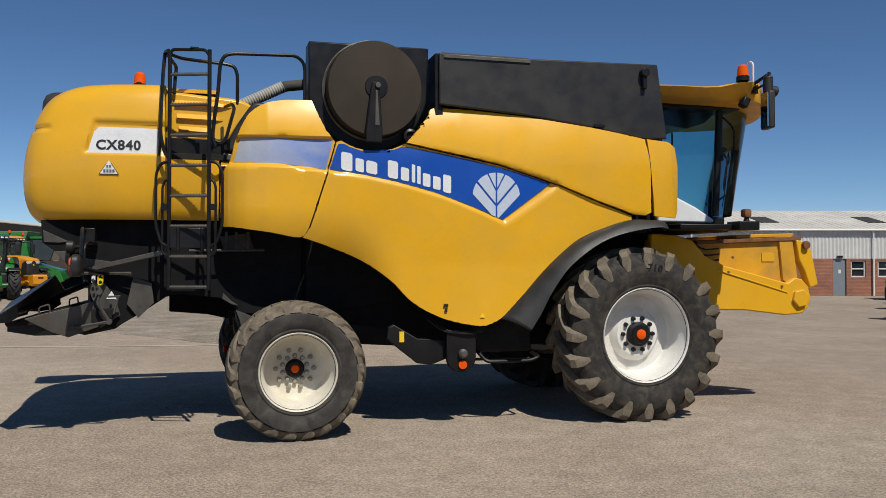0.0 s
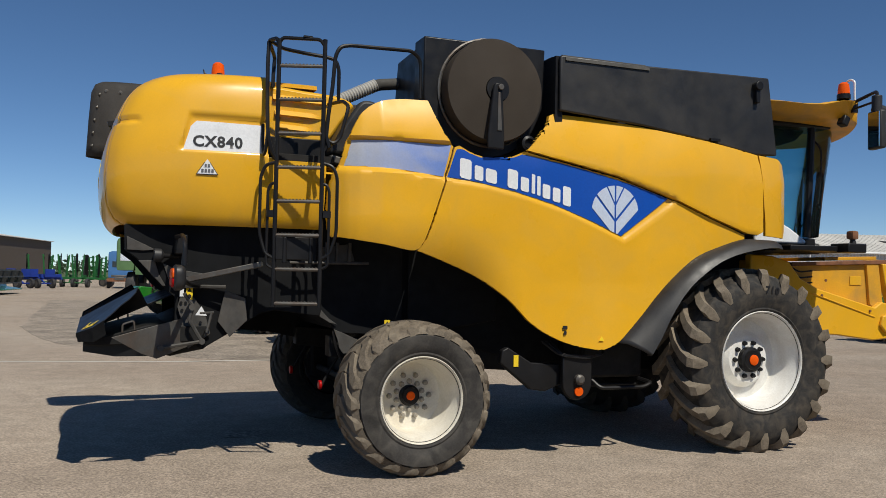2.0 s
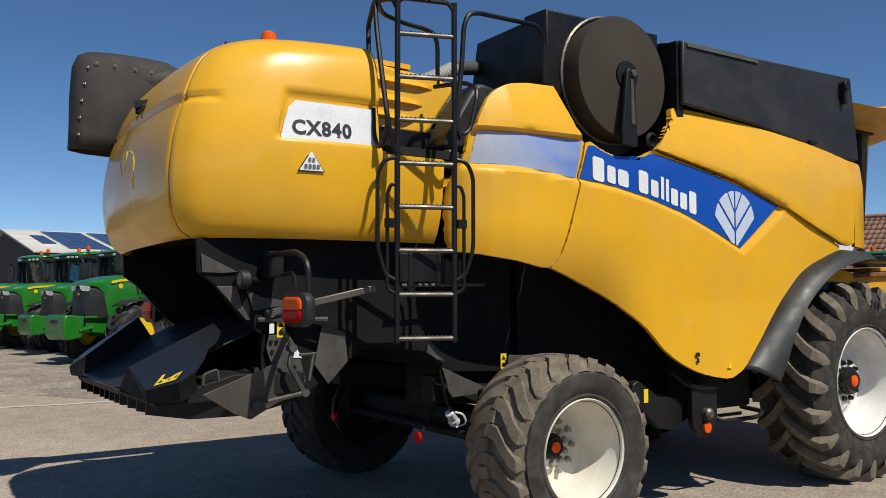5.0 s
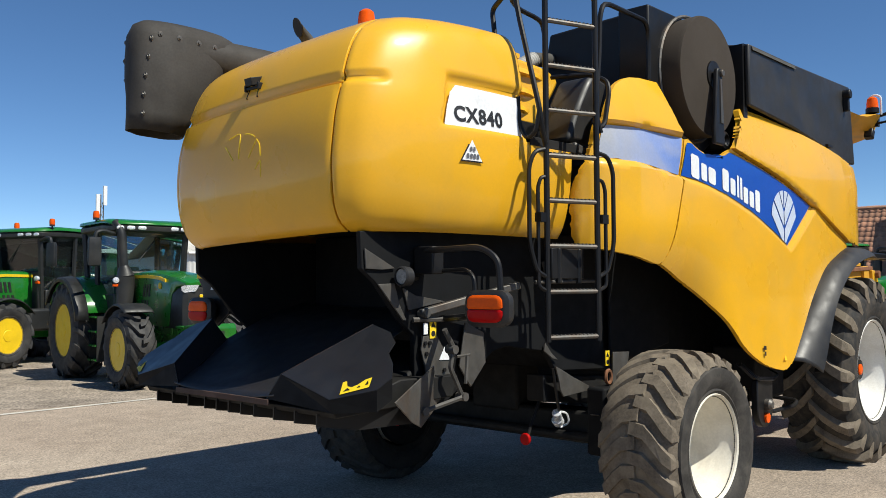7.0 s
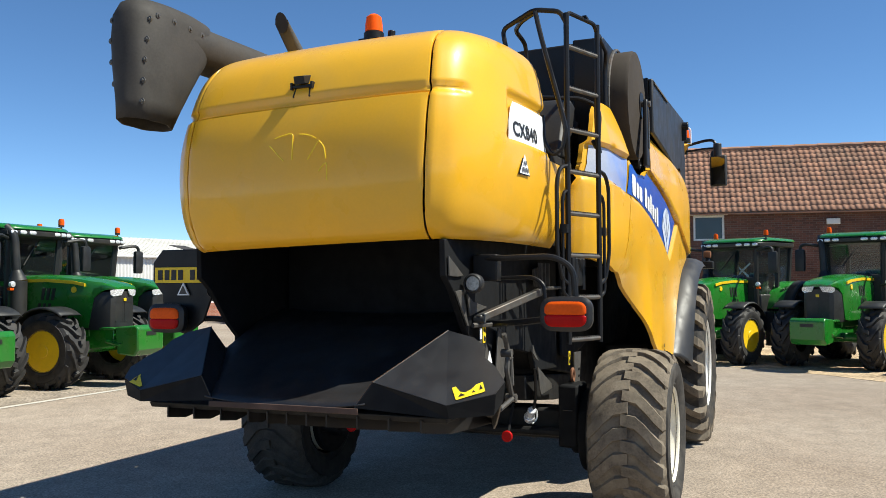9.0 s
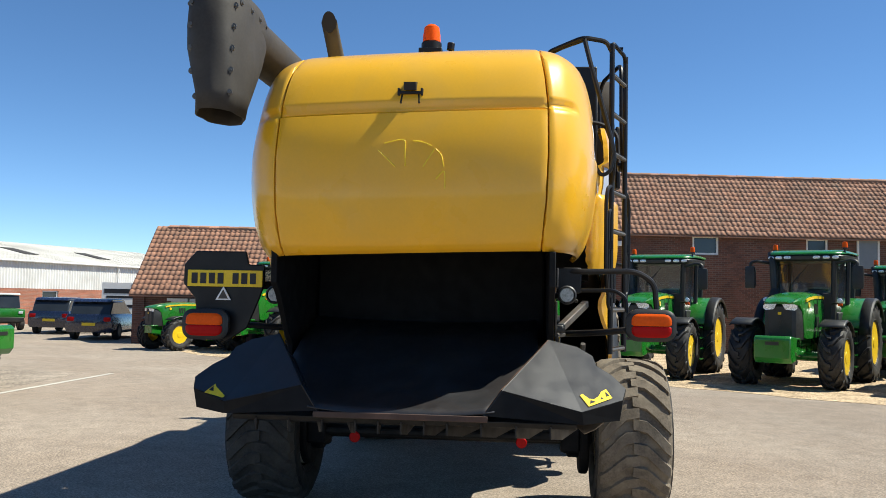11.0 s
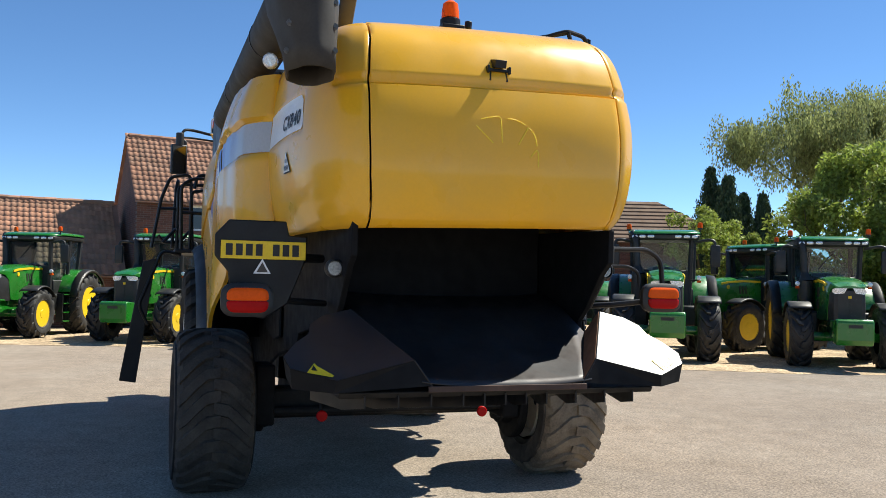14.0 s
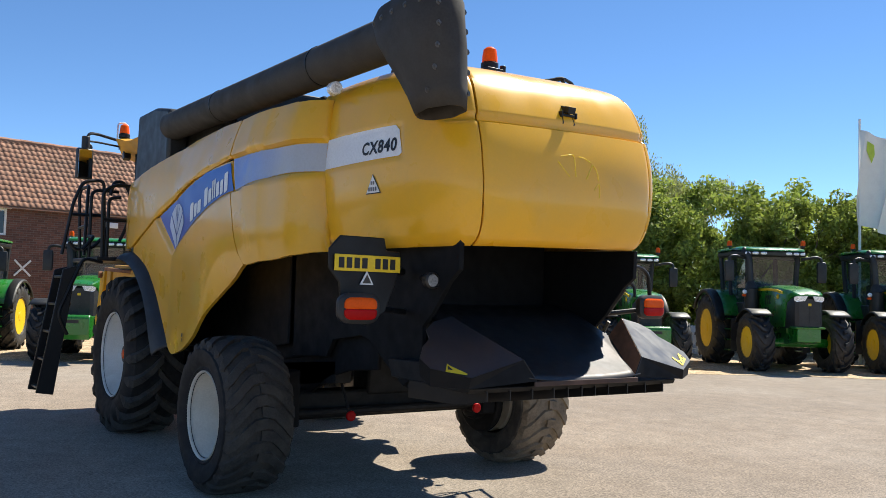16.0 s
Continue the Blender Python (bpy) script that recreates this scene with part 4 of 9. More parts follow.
# stepped niche behind the ladder
bm = bmesh.new()
prism(bm, curve([(-5.0, 3.47), (-4.84, 3.475), (-4.6, 3.455), (-4.33, 3.44), (-4.19, 3.41), (-4.12, 3.36), (-4.15, 3.29), (-4.24, 3.17), (-4.33, 3.03), (-4.39, 2.975)], 3) + [(-5.0, 2.975)], -0.86, -0.6)
part("niche_wall", bm, YELLOW, harvester, "yellow recessed wall with louvres", bevel=0.03)
for x0, x1, z in ((-4.9, -4.33, 3.345), (-4.88, -4.42, 3.205), (-4.86, -4.5, 3.075)):
    bm = bmesh.new()
    rows = []
    for i in range(13):
        u = i / 12
        x, k = x0 + (x1 - x0) * u, min(1.0, 4.0 * (1 - u) + 0.12)
        d = 0.012 * (1 - u)
        rows.append([bm.verts.new((x, y, w)) for y, w in ((-0.855, z + 0.04 * k + d), (-0.875, z + 0.03 * k + d), (-0.86 - 0.04 * k, z - 0.012 + d), (-0.855, z - 0.02 + d))])
    for p, q in zip(rows, rows[1:]):
        for j in range(3):
            bm.faces.new((p[j], p[j + 1], q[j + 1], q[j]))
    bm.faces.new(rows[0])
    bm.faces.new(rows[-1])
    bmesh.ops.recalc_face_normals(bm, faces=bm.faces[:])
    part("louvre", bm, YELLOW, harvester, "pressed yellow louvre", smooth=30)
bm = bmesh.new()
prism(bm, [(-5.0, 2.76), (-5.0, 3.0), (-4.36, 2.995), (-4.26, 2.78)], -0.875, -0.8)
part("niche_riser", bm, BLACK, harvester, "black plate below the louvred wall", bevel=0.006)
bm = bmesh.new()
box(bm, (-4.67, -0.935, 2.787), (0.56, 0.13, 0.022))
box(bm, (-4.67, -1.125, 2.787), (0.56, 0.17, 0.022))
box(bm, (-4.67, -1.215, 2.768), (0.56, 0.016, 0.06))
for i in range(8):
    box(bm, (-4.93 + i * 0.074, -1.02, 2.787), (0.036, 0.07, 0.02))
part("step_platform", bm, CHASSIS, harvester, "worn dark slotted maintenance platform", bevel=0.003)
bm = bmesh.new()
for x in (-4.9, -4.45):
    prism(bm, [(-0.86, 2.776), (-1.2, 2.776), (-1.2, 2.75), (-0.98, 2.68), (-0.86, 2.68)], x - 0.01, x + 0.01, "x")
part("platform_bracket", bm, BLACK, harvester)
bm = bmesh.new()
box(bm, (-4.36, -1.17, 2.775), (0.13, 0.1, 0.07), pose(0, 0, 0, 0, 12, 0).to_3x3())
part("platform_end", bm, STEEL, harvester, bevel=0.012)
bm = bmesh.new()
prism(bm, curve([(-4.42, 2.84), (-4.34, 3.02), (-4.24, 3.19), (-4.13, 3.34), (-4.04, 3.36)], 3) + [(-3.9, 3.33), (-4.0, 3.1), (-4.1, 2.84)], -1.16, -0.87)
part("niche_fairing", bm, PLASTIC, harvester, "black plastic fairing beside the ladder", bevel=0.03)

# -- side panels, both sides --
P1 = curve([(-3.59, 2.06), (-3.67, 1.965), (-3.95, 2.01), (-4.33, 2.065), (-4.43, 2.10), (-4.45, 2.4), (-4.42, 2.62), (-4.35, 2.74), (-4.31, 2.92), (-4.235, 3.10), (-4.15, 3.23), (-3.99, 3.325), (-3.79, 3.36)], 4) + [(-3.55, 3.365), (-3.51, 3.25), (-3.42, 3.05), (-3.325, 2.935), (-3.42, 2.6)]
P2 = [(-3.31, 2.935)] + arc(-2.93, 3.47, 0.62, 237, 300, 7) + [(-2.2, 2.853), (-1.6, 2.738), (-0.97, 2.55), (-0.54, 2.388), (-0.07, 2.228)] + curve([(-0.07, 2.18), (-0.385, 2.09), (-0.686, 1.965), (-0.936, 1.775), (-1.157, 1.57), (-1.374, 1.345), (-1.60, 1.125), (-1.76, 1.055)], 4) + curve([(-1.83, 1.05), (-2.11, 1.10), (-2.36, 1.195), (-2.57, 1.33), (-2.77, 1.54), (-3.06, 1.74), (-3.41, 1.885), (-3.645, 1.962)], 4) + [(-3.57, 2.07), (-3.40, 2.61)]
P3 = arc(-2.93, 3.47, 0.62, 302, 345, 6) + [(-2.28, 3.335), (-1.9, 3.325), (-1.3, 3.28), (-0.51, 3.18), (0.105, 3.08), (0.152, 2.75), (0.16, 2.27), (0.09, 2.235), (-0.05, 2.243), (-0.54, 2.402), (-0.97, 2.565), (-1.6, 2.753), (-2.2, 2.868)]
P4 = [(0.14, 3.085), (0.42, 3.07), (0.54, 3.02), (0.575, 2.8), (0.57, 2.3), (0.53, 2.215), (0.215, 2.23), (0.205, 2.3), (0.195, 2.75)]
for side in (-1, 1):
    skin = flank if side < 0 else flank_left
    back = P1 if side < 0 else [(x, z) for x, z in P1 if x > -4.15 or z < 2.06] + []
    if side > 0:
        back = curve([(-3.59, 2.06), (-3.67, 1.965), (-3.95, 1.985), (-4.36, 2.01), (-4.74, 2.06)], 4) + [(-4.75, 2.5), (-4.74, 3.0), (-4.70, 3.31), (-4.2, 3.325), (-3.9, 3.33), (-3.36, 3.32), (-3.325, 2.93), (-3.42, 2.6)]
    panel("rear_side_panel", back, skin, side, harvester, label="bulged yellow side panel")
    if side < 0:
        lower, upper = P2, P3
    else:
        lower = [(-3.31, 2.935), (-2.9, 2.925)] + P2[9:]
        upper = [(-3.31, 2.96), (-3.345, 3.32), (-2.9, 3.335)] + P3[8:] + [(-2.6, 2.905)]
    panel("main_side_panel", lower, skin, side, harvester, grid=0.022, label="long yellow side panel sweeping down to a point")
    panel("upper_side_flap", upper, skin, side, harvester, label="yellow upper side flap", proud=0.018 if side < 0 else 0.003, thick=0.05 if side < 0 else 0.03)
    panel("front_corner_panel", P4, skin, side, harvester, grid=0.16, label="yellow corner panel behind the cab")
    xs = ([-4.325, -4.2] if side < 0 else [-4.72, -4.6, -4.45, -4.3]) + [-4.1, -3.8, -3.55, -3.42]
    panel("silver_band", [(x, band_low(x) + 0.012) for x in xs] + [(x, band_top(x) - 0.012) for x in (-3.35, -3.6, -3.9, -4.1, -4.262) + (() if side < 0 else (-4.4, -4.55, -4.72))], skin, side, harvester, SILVER, 0, label="faded silver-blue band", proud=0.009)
    lowline = [(x, band_low(x) + 0.014) for x in (-3.385, -3.1, -2.72, -2.3, -1.87, -1.7, -1.56)]
    topline = [(x, band_top(x) - 0.016) for x in (-1.02, -1.4, -1.93, -2.25)]
    if side < 0:
        topline += [(x, z - 0.015) for x, z in arc(-2.93, 3.47, 0.62, 298, 240, 7)]
    else:
        topline += [(-2.6, band_top(-2.6) - 0.02)]
    panel("blue_band", lowline + topline + [(-3.3, 2.915)], skin, side, harvester, BLUE, 0, label="bright blue band with white marks", proud=0.009)


def skin_mark(name, shapes, side, material, parent=harvester, proud=0.014, label="", fun=flank):
    """Flat shapes, each an outline in x and z, laid on the flank."""
    bm = bmesh.new()
    for pts in shapes:
        f = bm.faces.new([bm.verts.new((x, 0, z)) for x, z in pts])
        bmesh.ops.triangulate(bm, faces=[f])
    for v in bm.verts:
        v.co.y = side * (fun(v.co.x, v.co.z) + proud)
    bm.normal_update()
    for f in bm.faces:
        if f.normal.y * side < 0:
            f.normal_flip()
    return part(name, bm, material, parent, label, smooth=0)


def bar(x, z, w, h, slope):
    r = min(w, h) * 0.14
    base = [(r, 0), (w - r, 0), (w, r), (w, h - r), (w - r, h), (r, h), (0, h - r), (0, r)]
    return [(x + a, z + b + slope * a) for a, b in base]


def clip(pts, a, b, c, ox, oz):
    """The part of an outline where a * (x - ox) + b * (z - oz) + c is positive."""
    out = []
    f = [a * (x - ox) + b * (z - oz) + c for x, z in pts]
    for i in range(len(pts)):
        p, q, u, w = pts[i - 1], pts[i], f[i - 1], f[i]
        if (u > 0) != (w > 0):
            t = u / (u - w)
            out.append((p[0] + t * (q[0] - p[0]), p[1] + t * (q[1] - p[1])))
        if w > 0:
            out.append(q)
    return out


# the maker's word as plain bars, and its leaf as plain petals
WORD = [(0.0, 0.125, 0.185), (0.135, 0.095, 0.135), (0.235, 0.125, 0.13), (0.44, 0.118, 0.18), (0.567, 0.095, 0.135), (0.675, 0.04, 0.185), (0.728, 0.04, 0.185), (0.78, 0.09, 0.135), (0.88, 0.09, 0.135), (0.98, 0.095, 0.185)]
for side in (-1, 1):
    for u, w, h in WORD:
        x = -3.275 + u * 1.08
        z0 = band_low(x + w / 2) + 0.035 + 0.02 * u
        if side > 0:
            x = -3.275 + (1.075 - u - w) * 1.08
            z0 = band_low(x + w / 2) + 0.035 + 0.02 * (1.075 - u)
        skin_mark("letter_bar", [bar(x + 0.05 * w, z0, w * 0.9, h, -0.2)], side, DECAL, fun=flank if side < 0 else flank_left)
    disc = []
    for i in range(40):
        c, d = math.cos(2 * math.pi * i / 40), math.sin(2 * math.pi * i / 40)
        disc.append((-1.632 + 0.262 * math.copysign(abs(c) ** (1.0 if d > 0 else 0.6), c), 2.412 + 0.25 * d))
    ribs = [(0.055, 1.9), (-0.10, 1.15), (-0.27, 1.05)]
    for half in (-1, 1):
        for k in range(3):
            shape = clip(disc, half, 0.0, -0.009, -1.632, 2.412)
            c, m = ribs[k]
            shape = clip(shape, -m * half, 1.0, -c - 0.016, -1.632, 2.412)
            if k:
                c, m = ribs[k - 1]
                shape = clip(shape, m * half, -1.0, c - 0.016, -1.632, 2.412)
            shape = clip(shape, 0.37, 1.0, -2.165 + 0.37 * 1.555 + 2.412 - 0.37 * 1.632, -1.632, 2.412)
            if len(shape) > 2:
                skin_mark("leaf_petal", [shape], side, LEAFMARK, fun=flank if side < 0 else flank_left)


shell = hood_shell()
HOOD_TREE = BVHTree.FromBMesh(shell)
shell.free()


def hood_side(x, z):
    hit = HOOD_TREE.ray_cast(Vector((x, 3.0, z)), Vector((0, -1, 0)))[0]
    return hit.y if hit else 1.0


# model plate, lettering, slow-vehicle triangle
for side in (-1, 1):
    plate = [(-5.675, 2.768), (-5.705, 2.79), (-5.65, 2.99), (-5.60, 3.042), (-5.02, 3.035), (-5.02, 2.765)]
    if side > 0:
        plate = [(-4.62, 2.725), (-4.62, 2.965), (-5.0, 2.97), (-5.66, 2.965), (-5.70, 2.93), (-5.76, 2.75), (-5.73, 2.73)]
    panel("model_panel", plate, hood_side, side, harvester, DECAL, 0.0, 0.07, "white model panel", 0.004)
    bm = text_mesh("CX840", 0.133, 1.1)
    wide = max(v.co.x for v in bm.verts)
    for v in bm.verts:
        u, w = v.co.x / wide * 0.42, v.co.y
        x = -5.63 + u if side < 0 else -5.63 + 0.42 - u
        if side > 0:
            x -= 0.07
            w -= 0.045
        v.co = (x, side * (hood_side(x, 2.82 + w) + 0.0075), 2.82 + w)
    bm.normal_update()
    part("model_lettering", bm, INK, harvester, "black model lettering", smooth=0)
    dz, dx = (0.0, 0.0) if side < 0 else (-0.10, 0.05)
    tri = [(-5.60 + dx, 2.57 + dz), (-5.41 + dx, 2.57 + dz), (-5.505 + dx, 2.72 + dz)]
    skin_mark("warning_triangle", [tri], side, INK, proud=0.006, fun=hood_side)
    tri2 = [(-5.588 + dx, 2.578 + dz), (-5.422 + dx, 2.578 + dz), (-5.505 + dx, 2.708 + dz)]
    skin_mark("triangle_face", [tri2], side, DECAL, proud=0.009, fun=hood_side)
    skin_mark("triangle_bar", [bar(-5.555 + dx + 0.028 * k, 2.59 + dz, 0.02, 0.03, 0) for k in range(4)] + [bar(-5.528 + dx + 0.026 * k, 2.637 + dz, 0.018, 0.026, 0) for k in range(2)], side, DULLINK, proud=0.012, fun=hood_side)
    skin_mark("small_sticker", [bar(-2.22, 1.25, 0.05, 0.035, 0), bar(-2.21, 1.20, 0.03, 0.035, 0)], side, INK, fun=flank if side < 0 else flank_left)
    skin_mark("warning_sticker", [[(-1.83, 1.14), (-1.77, 1.14), (-1.80, 1.185)]], side, STICKER, fun=flank if side < 0 else flank_left)
# rear latch, and scratched outline of a missing badge on the door
bm = bmesh.new()
box(bm, (-6.262, 0.01, 3.098), (0.05, 0.15, 0.018))
for y in (-0.062, 0.082):
    box(bm, (-6.268, y, 3.102), (0.05, 0.014, 0.045))
box(bm, (-6.268, 0.01, 3.142), (0.10, 0.075, 0.05), pose(0, 0, 0, 0, -14, 0).to_3x3())
for y in (-0.04, 0.06):
    tube(bm, [(-6.262, y, 3.10), (-6.285, y * 1.15, 3.03)], 0.007)
part("rear_camera", bm, BLACK, harvester, "small black rear-view camera bracket", bevel=0.006)
shell = hood_shell()
DOOR_TREE = BVHTree.FromBMesh(shell)
shell.free()


def door_x(y, z):
    hit = DOOR_TREE.ray_cast(Vector((-9, y, z)), Vector((1, 0, 0)))[0]
    return hit.x if hit else -6.2


for pts in ([(0.155, 2.765), (0.09, 2.782), (0.03, 2.785), (0.022, 2.72), (0.019, 2.625)], [(-0.022, 2.782), (-0.08, 2.775), (-0.14, 2.75)], [(-0.16, 2.735), (-0.09, 2.62)], [(-0.165, 2.73), (-0.20, 2.69), (-0.216, 2.62)], [(-0.17, 2.545), (-0.219, 2.592), (-0.225, 2.487)], [(0.188, 2.722), (0.08, 2.62)]):
    bm = bmesh.new()
    line = curve(pts, 5) if len(pts) > 2 else pts
    tube(bm, [(door_x(y, z) - 0.0005, y, z) for y, z in line], 0.0042, 5, 0.0)
    part("badge_outline", bm, STICKER, harvester, "thin pale outline of a lost badge")

# -- upper works --
def plate(name, pts, y, material, label="", thick=0.012, parent=harvester, bevel=0.003):
    """A sheet cut to an outline in x and z."""
    bm = bmesh.new()
    prism(bm, pts, y, y + (thick if y > 0 else -thick))
    return part(name, bm, material, parent, label, bevel=bevel)


DUST = mat("dusty_black", (0.06, 0.057, 0.05), 0.8, vary=0.2, scale=5.0)
DUCT = mat("pale_grey_duct", (0.35, 0.34, 0.31), 0.7, vary=0.1)
bm = bmesh.new()
prism(bm, [(-2.25, 3.36), (-2.25, 3.90), (-1.24, 3.90), (0.28, 3.93), (0.40, 3.10), (0.1, 3.09), (-0.51, 3.19), (-1.3, 3.29)], -1.545, -1.50)
part("tank_side", bm, PLASTIC, harvester, "black grain tank side", bevel=0.015)
bm = bmesh.new()
prism(bm, [(-2.25, 3.36), (-2.25, 3.92), (0.0, 3.93), (0.10, 3.10), (-0.1, 3.09), (-0.51, 3.19), (-1.3, 3.29)], 0.97, 1.01)
part("tank_side", bm, PLASTIC, harvester, "black grain tank side", bevel=0.015)
bm = bmesh.new()
prism(bm, [(-1.5, 3.05), (-1.5, 3.90), (-1.35, 3.97), (0.9, 3.97), (1.0, 3.90), (1.0, 3.05)], 0.16, 0.30, "x")
part("tank_front", bm, PLASTIC, harvester, "black grain tank front wall", bevel=0.015)
bm = bmesh.new()
for x0, x1 in ((-2.2, -1.26), (-1.24, 0.25)):
    prism(bm, [(-1.53, 3.86), (-1.49, 3.905), (-1.25, 3.955), (0.86, 3.955), (0.965, 3.9), (0.965, 3.86)], x0, x1, "x")
part("tank_cover", bm, PLASTIC, harvester, "black folding grain tank covers", bevel=0.012)
bm = bmesh.new()
prism(bm, [(-1.5, 3.0), (-1.5, 3.9), (1.0, 3.9), (1.0, 3.0)], -2.28, -2.2, "x")
box(bm, (-1.0, -0.1, 2.6), (2.5, 2.5, 1.1))
part("grain_tank", bm, BLACK, harvester, "black grain tank body")
bm = bmesh.new()
prism(bm, [(-1.56, 3.85), (-1.552, 3.88), (-1.47, 3.925), (-1.44, 3.90)], -2.2, -1.24, "x")
part("cover_edge", bm, DUST, harvester, "dusty grey cover edge")
bm = bmesh.new()
rod(bm, (0.1, -1.54, 3.82), (0.1, -1.62, 3.82), 0.05, 12)
box(bm, (0.1, -1.57, 3.72), (0.05, 0.06, 0.16))
part("cover_latch", bm, BLACK, harvester, bevel=0.008)
bm = bmesh.new()
box(bm, (-0.44, -1.57, 3.205), (0.12, 0.03, 0.03))
part("flap_catch", bm, BLACK, harvester)
# rotary air screen
bm = bmesh.new()
out = arc(-2.95, 3.47, 0.60, 200, 340, 16) + [(-2.33, 3.40), (-2.31, 3.99), (-3.58, 3.985), (-3.58, 3.40)]
prism(bm, out, -1.33, -1.06)
part("screen_housing", bm, BLACK, harvester, "black housing of the rotary air screen", bevel=0.015)
bm = bmesh.new()
prism(bm, [(-1.10, 3.2), (-1.10, 3.975), (-0.35, 3.95), (-0.2, 3.2)], -3.52, -2.4, "x")
part("engine_cover", bm, BLACK, harvester, "black engine and cooler cover", bevel=0.02)
bm = bmesh.new()
lathe(bm, [(0.49, -1.30), (0.495, -1.475), (0.485, -1.50), (0.12, -1.535), (0.11, -1.52), (0.0001, -1.52)], 64, c=(-2.915, 0, 3.50))
part("rotary_screen", bm, SCREEN, harvester, "round brown dusty mesh screen")
bm = bmesh.new()
tube(bm, [(-2.915 + 0.515 * math.cos(2 * math.pi * i / 40), -1.335, 3.50 + 0.515 * math.sin(2 * math.pi * i / 40)) for i in range(40)], 0.016, 6, 0.0, True)
part("screen_ring", bm, STEEL, harvester, "steel ring round the air screen")
bm = bmesh.new()
lathe(bm, [(0.115, -1.53), (0.115, -1.543), (0.0001, -1.543)], 32, c=(-2.91, 0, 3.505))
part("screen_boss", bm, BLACK, harvester)
bm = bmesh.new()
prism(bm, [(-2.975, 3.52), (-2.96, 3.55), (-2.91, 3.55), (-2.89, 3.52), (-2.86, 3.05), (-2.86, 2.93), (-3.03, 2.93), (-3.03, 3.05)], -1.60, -1.56)
part("screen_arm", bm, BLACK, harvester, "black suction arm over the screen", bevel=0.012)
bm = bmesh.new()
prism(bm, [(-2.935, 3.46), (-2.915, 3.46), (-2.89, 3.10), (-2.94, 3.10)], -1.608, -1.595)
rod(bm, (-2.91, -1.62, 3.51), (-2.91, -1.54, 3.51), 0.028, 14)
part("arm_rib", bm, STEEL, harvester, bevel=0.004)
bm = bmesh.new()
lathe(bm, [(0.075, -1.33), (0.075, -1.45), (0.05, -1.46), (0.03, -1.43), (0.0001, -1.43)], 24, c=(-2.53, 0, 3.03))
part("screen_pulley", bm, BLACK, harvester, "black drive pulley")
bm = bmesh.new()
prism(bm, [(-5.2, 3.2), (-4.5, 3.2), (-4.45, 3.40), (-0.6, 3.40), (-0.4, 3.0), (-4.9, 3.0)], 0.75, 1.12)
part("shoulder", bm, SHADEBLACK, harvester, "dark shoulder under the auger", bevel=0.02)
# unloading auger along the left shoulder
bm = bmesh.new()
rod(bm, (-0.8, 1.19, 3.66), (-6.0, 1.22, 3.58), 0.165, 28)
part("auger_tube", bm, HOSE, harvester, "long black unloading auger tube")
for x in (-4.6, -2.4):
    bm = bmesh.new()
    y, z = 1.19 - 0.0058 * (x + 0.8), 3.66 + 0.0154 * (x + 0.8)
    rod(bm, (x, y, z), (x - 0.02, y, z), 0.17, 28)
    part("auger_flange", bm, BLACK, harvester)
bm = bmesh.new()
prism(bm, [(-0.85, 3.12), (-0.85, 3.86), (-0.35, 3.95), (0.36, 3.95), (0.42, 3.05)], 1.02, 1.27)
part("auger_elbow", bm, PLASTIC, harvester, "black auger elbow", bevel=0.04)
bm = bmesh.new()
rings = []
for z, x0, x1, h, p in ((3.79, -6.32, -5.78, 0.06, 2.2), (3.78, -6.40, -5.70, 0.115, 2.2), (3.745, -6.46, -5.64, 0.165, 2.4), (3.66, -6.495, -5.62, 0.192, 2.8), (3.5, -6.505, -5.70, 0.197, 2.8), (3.35, -6.515, -5.82, 0.192, 2.6), (3.2, -6.52, -5.93, 0.17, 2.3), (3.08, -6.525, -6.02, 0.155, 2.1), (2.95, -6.53, -6.10, 0.14, 2.0)):
    ring = []
    for j in range(36):
        a = 2 * math.pi * j / 36
        ca, sa = math.cos(a), math.sin(a)
        x = (x0 + x1) / 2 + (x1 - x0) / 2 * math.copysign(abs(ca) ** (2 / p), ca)
        y = 1.25 - 0.045 * step(3.6, 2.95, z) + h * math.copysign(abs(sa) ** (2 / p), sa)
        sag = 0.008 * math.sin(7 * a + 9 * z) * step(3.6, 3.2, z)
        ring.append(bm.verts.new((x, y + sag, z - 0.06 * (x + 6.49) * step(3.2, 2.96, z))))
    rings.append(ring)
for a, b in zip(rings, rings[1:]):
    for j in range(36):
        bm.faces.new((a[j], a[(j + 1) % 36], b[(j + 1) % 36], b[j]))
bm.faces.new(rings[0])
bmesh.ops.recalc_face_normals(bm, faces=bm.faces[:])
SPOUT_TREE = BVHTree.FromBMesh(bm)
spout = part("spout", bm, HOSE, harvester, "black rubber discharge spout with bolted seam", smooth=60)
k = spout.modifiers.new("sheet", "SOLIDIFY")
k.thickness, k.offset = 0.012, -1
bolt = None
BOLTS = [((x, s, 3.66 - 0.04 * (x + 6.4)), (0, -s, 0)) for s in (-1, 1) for x in (-6.34, -6.2, -6.04, -5.9, -5.76)] + [((-9, y, z), (1, 0, 0)) for y in (1.10, 1.35) for z in (3.06, 3.2, 3.34, 3.48, 3.62)]
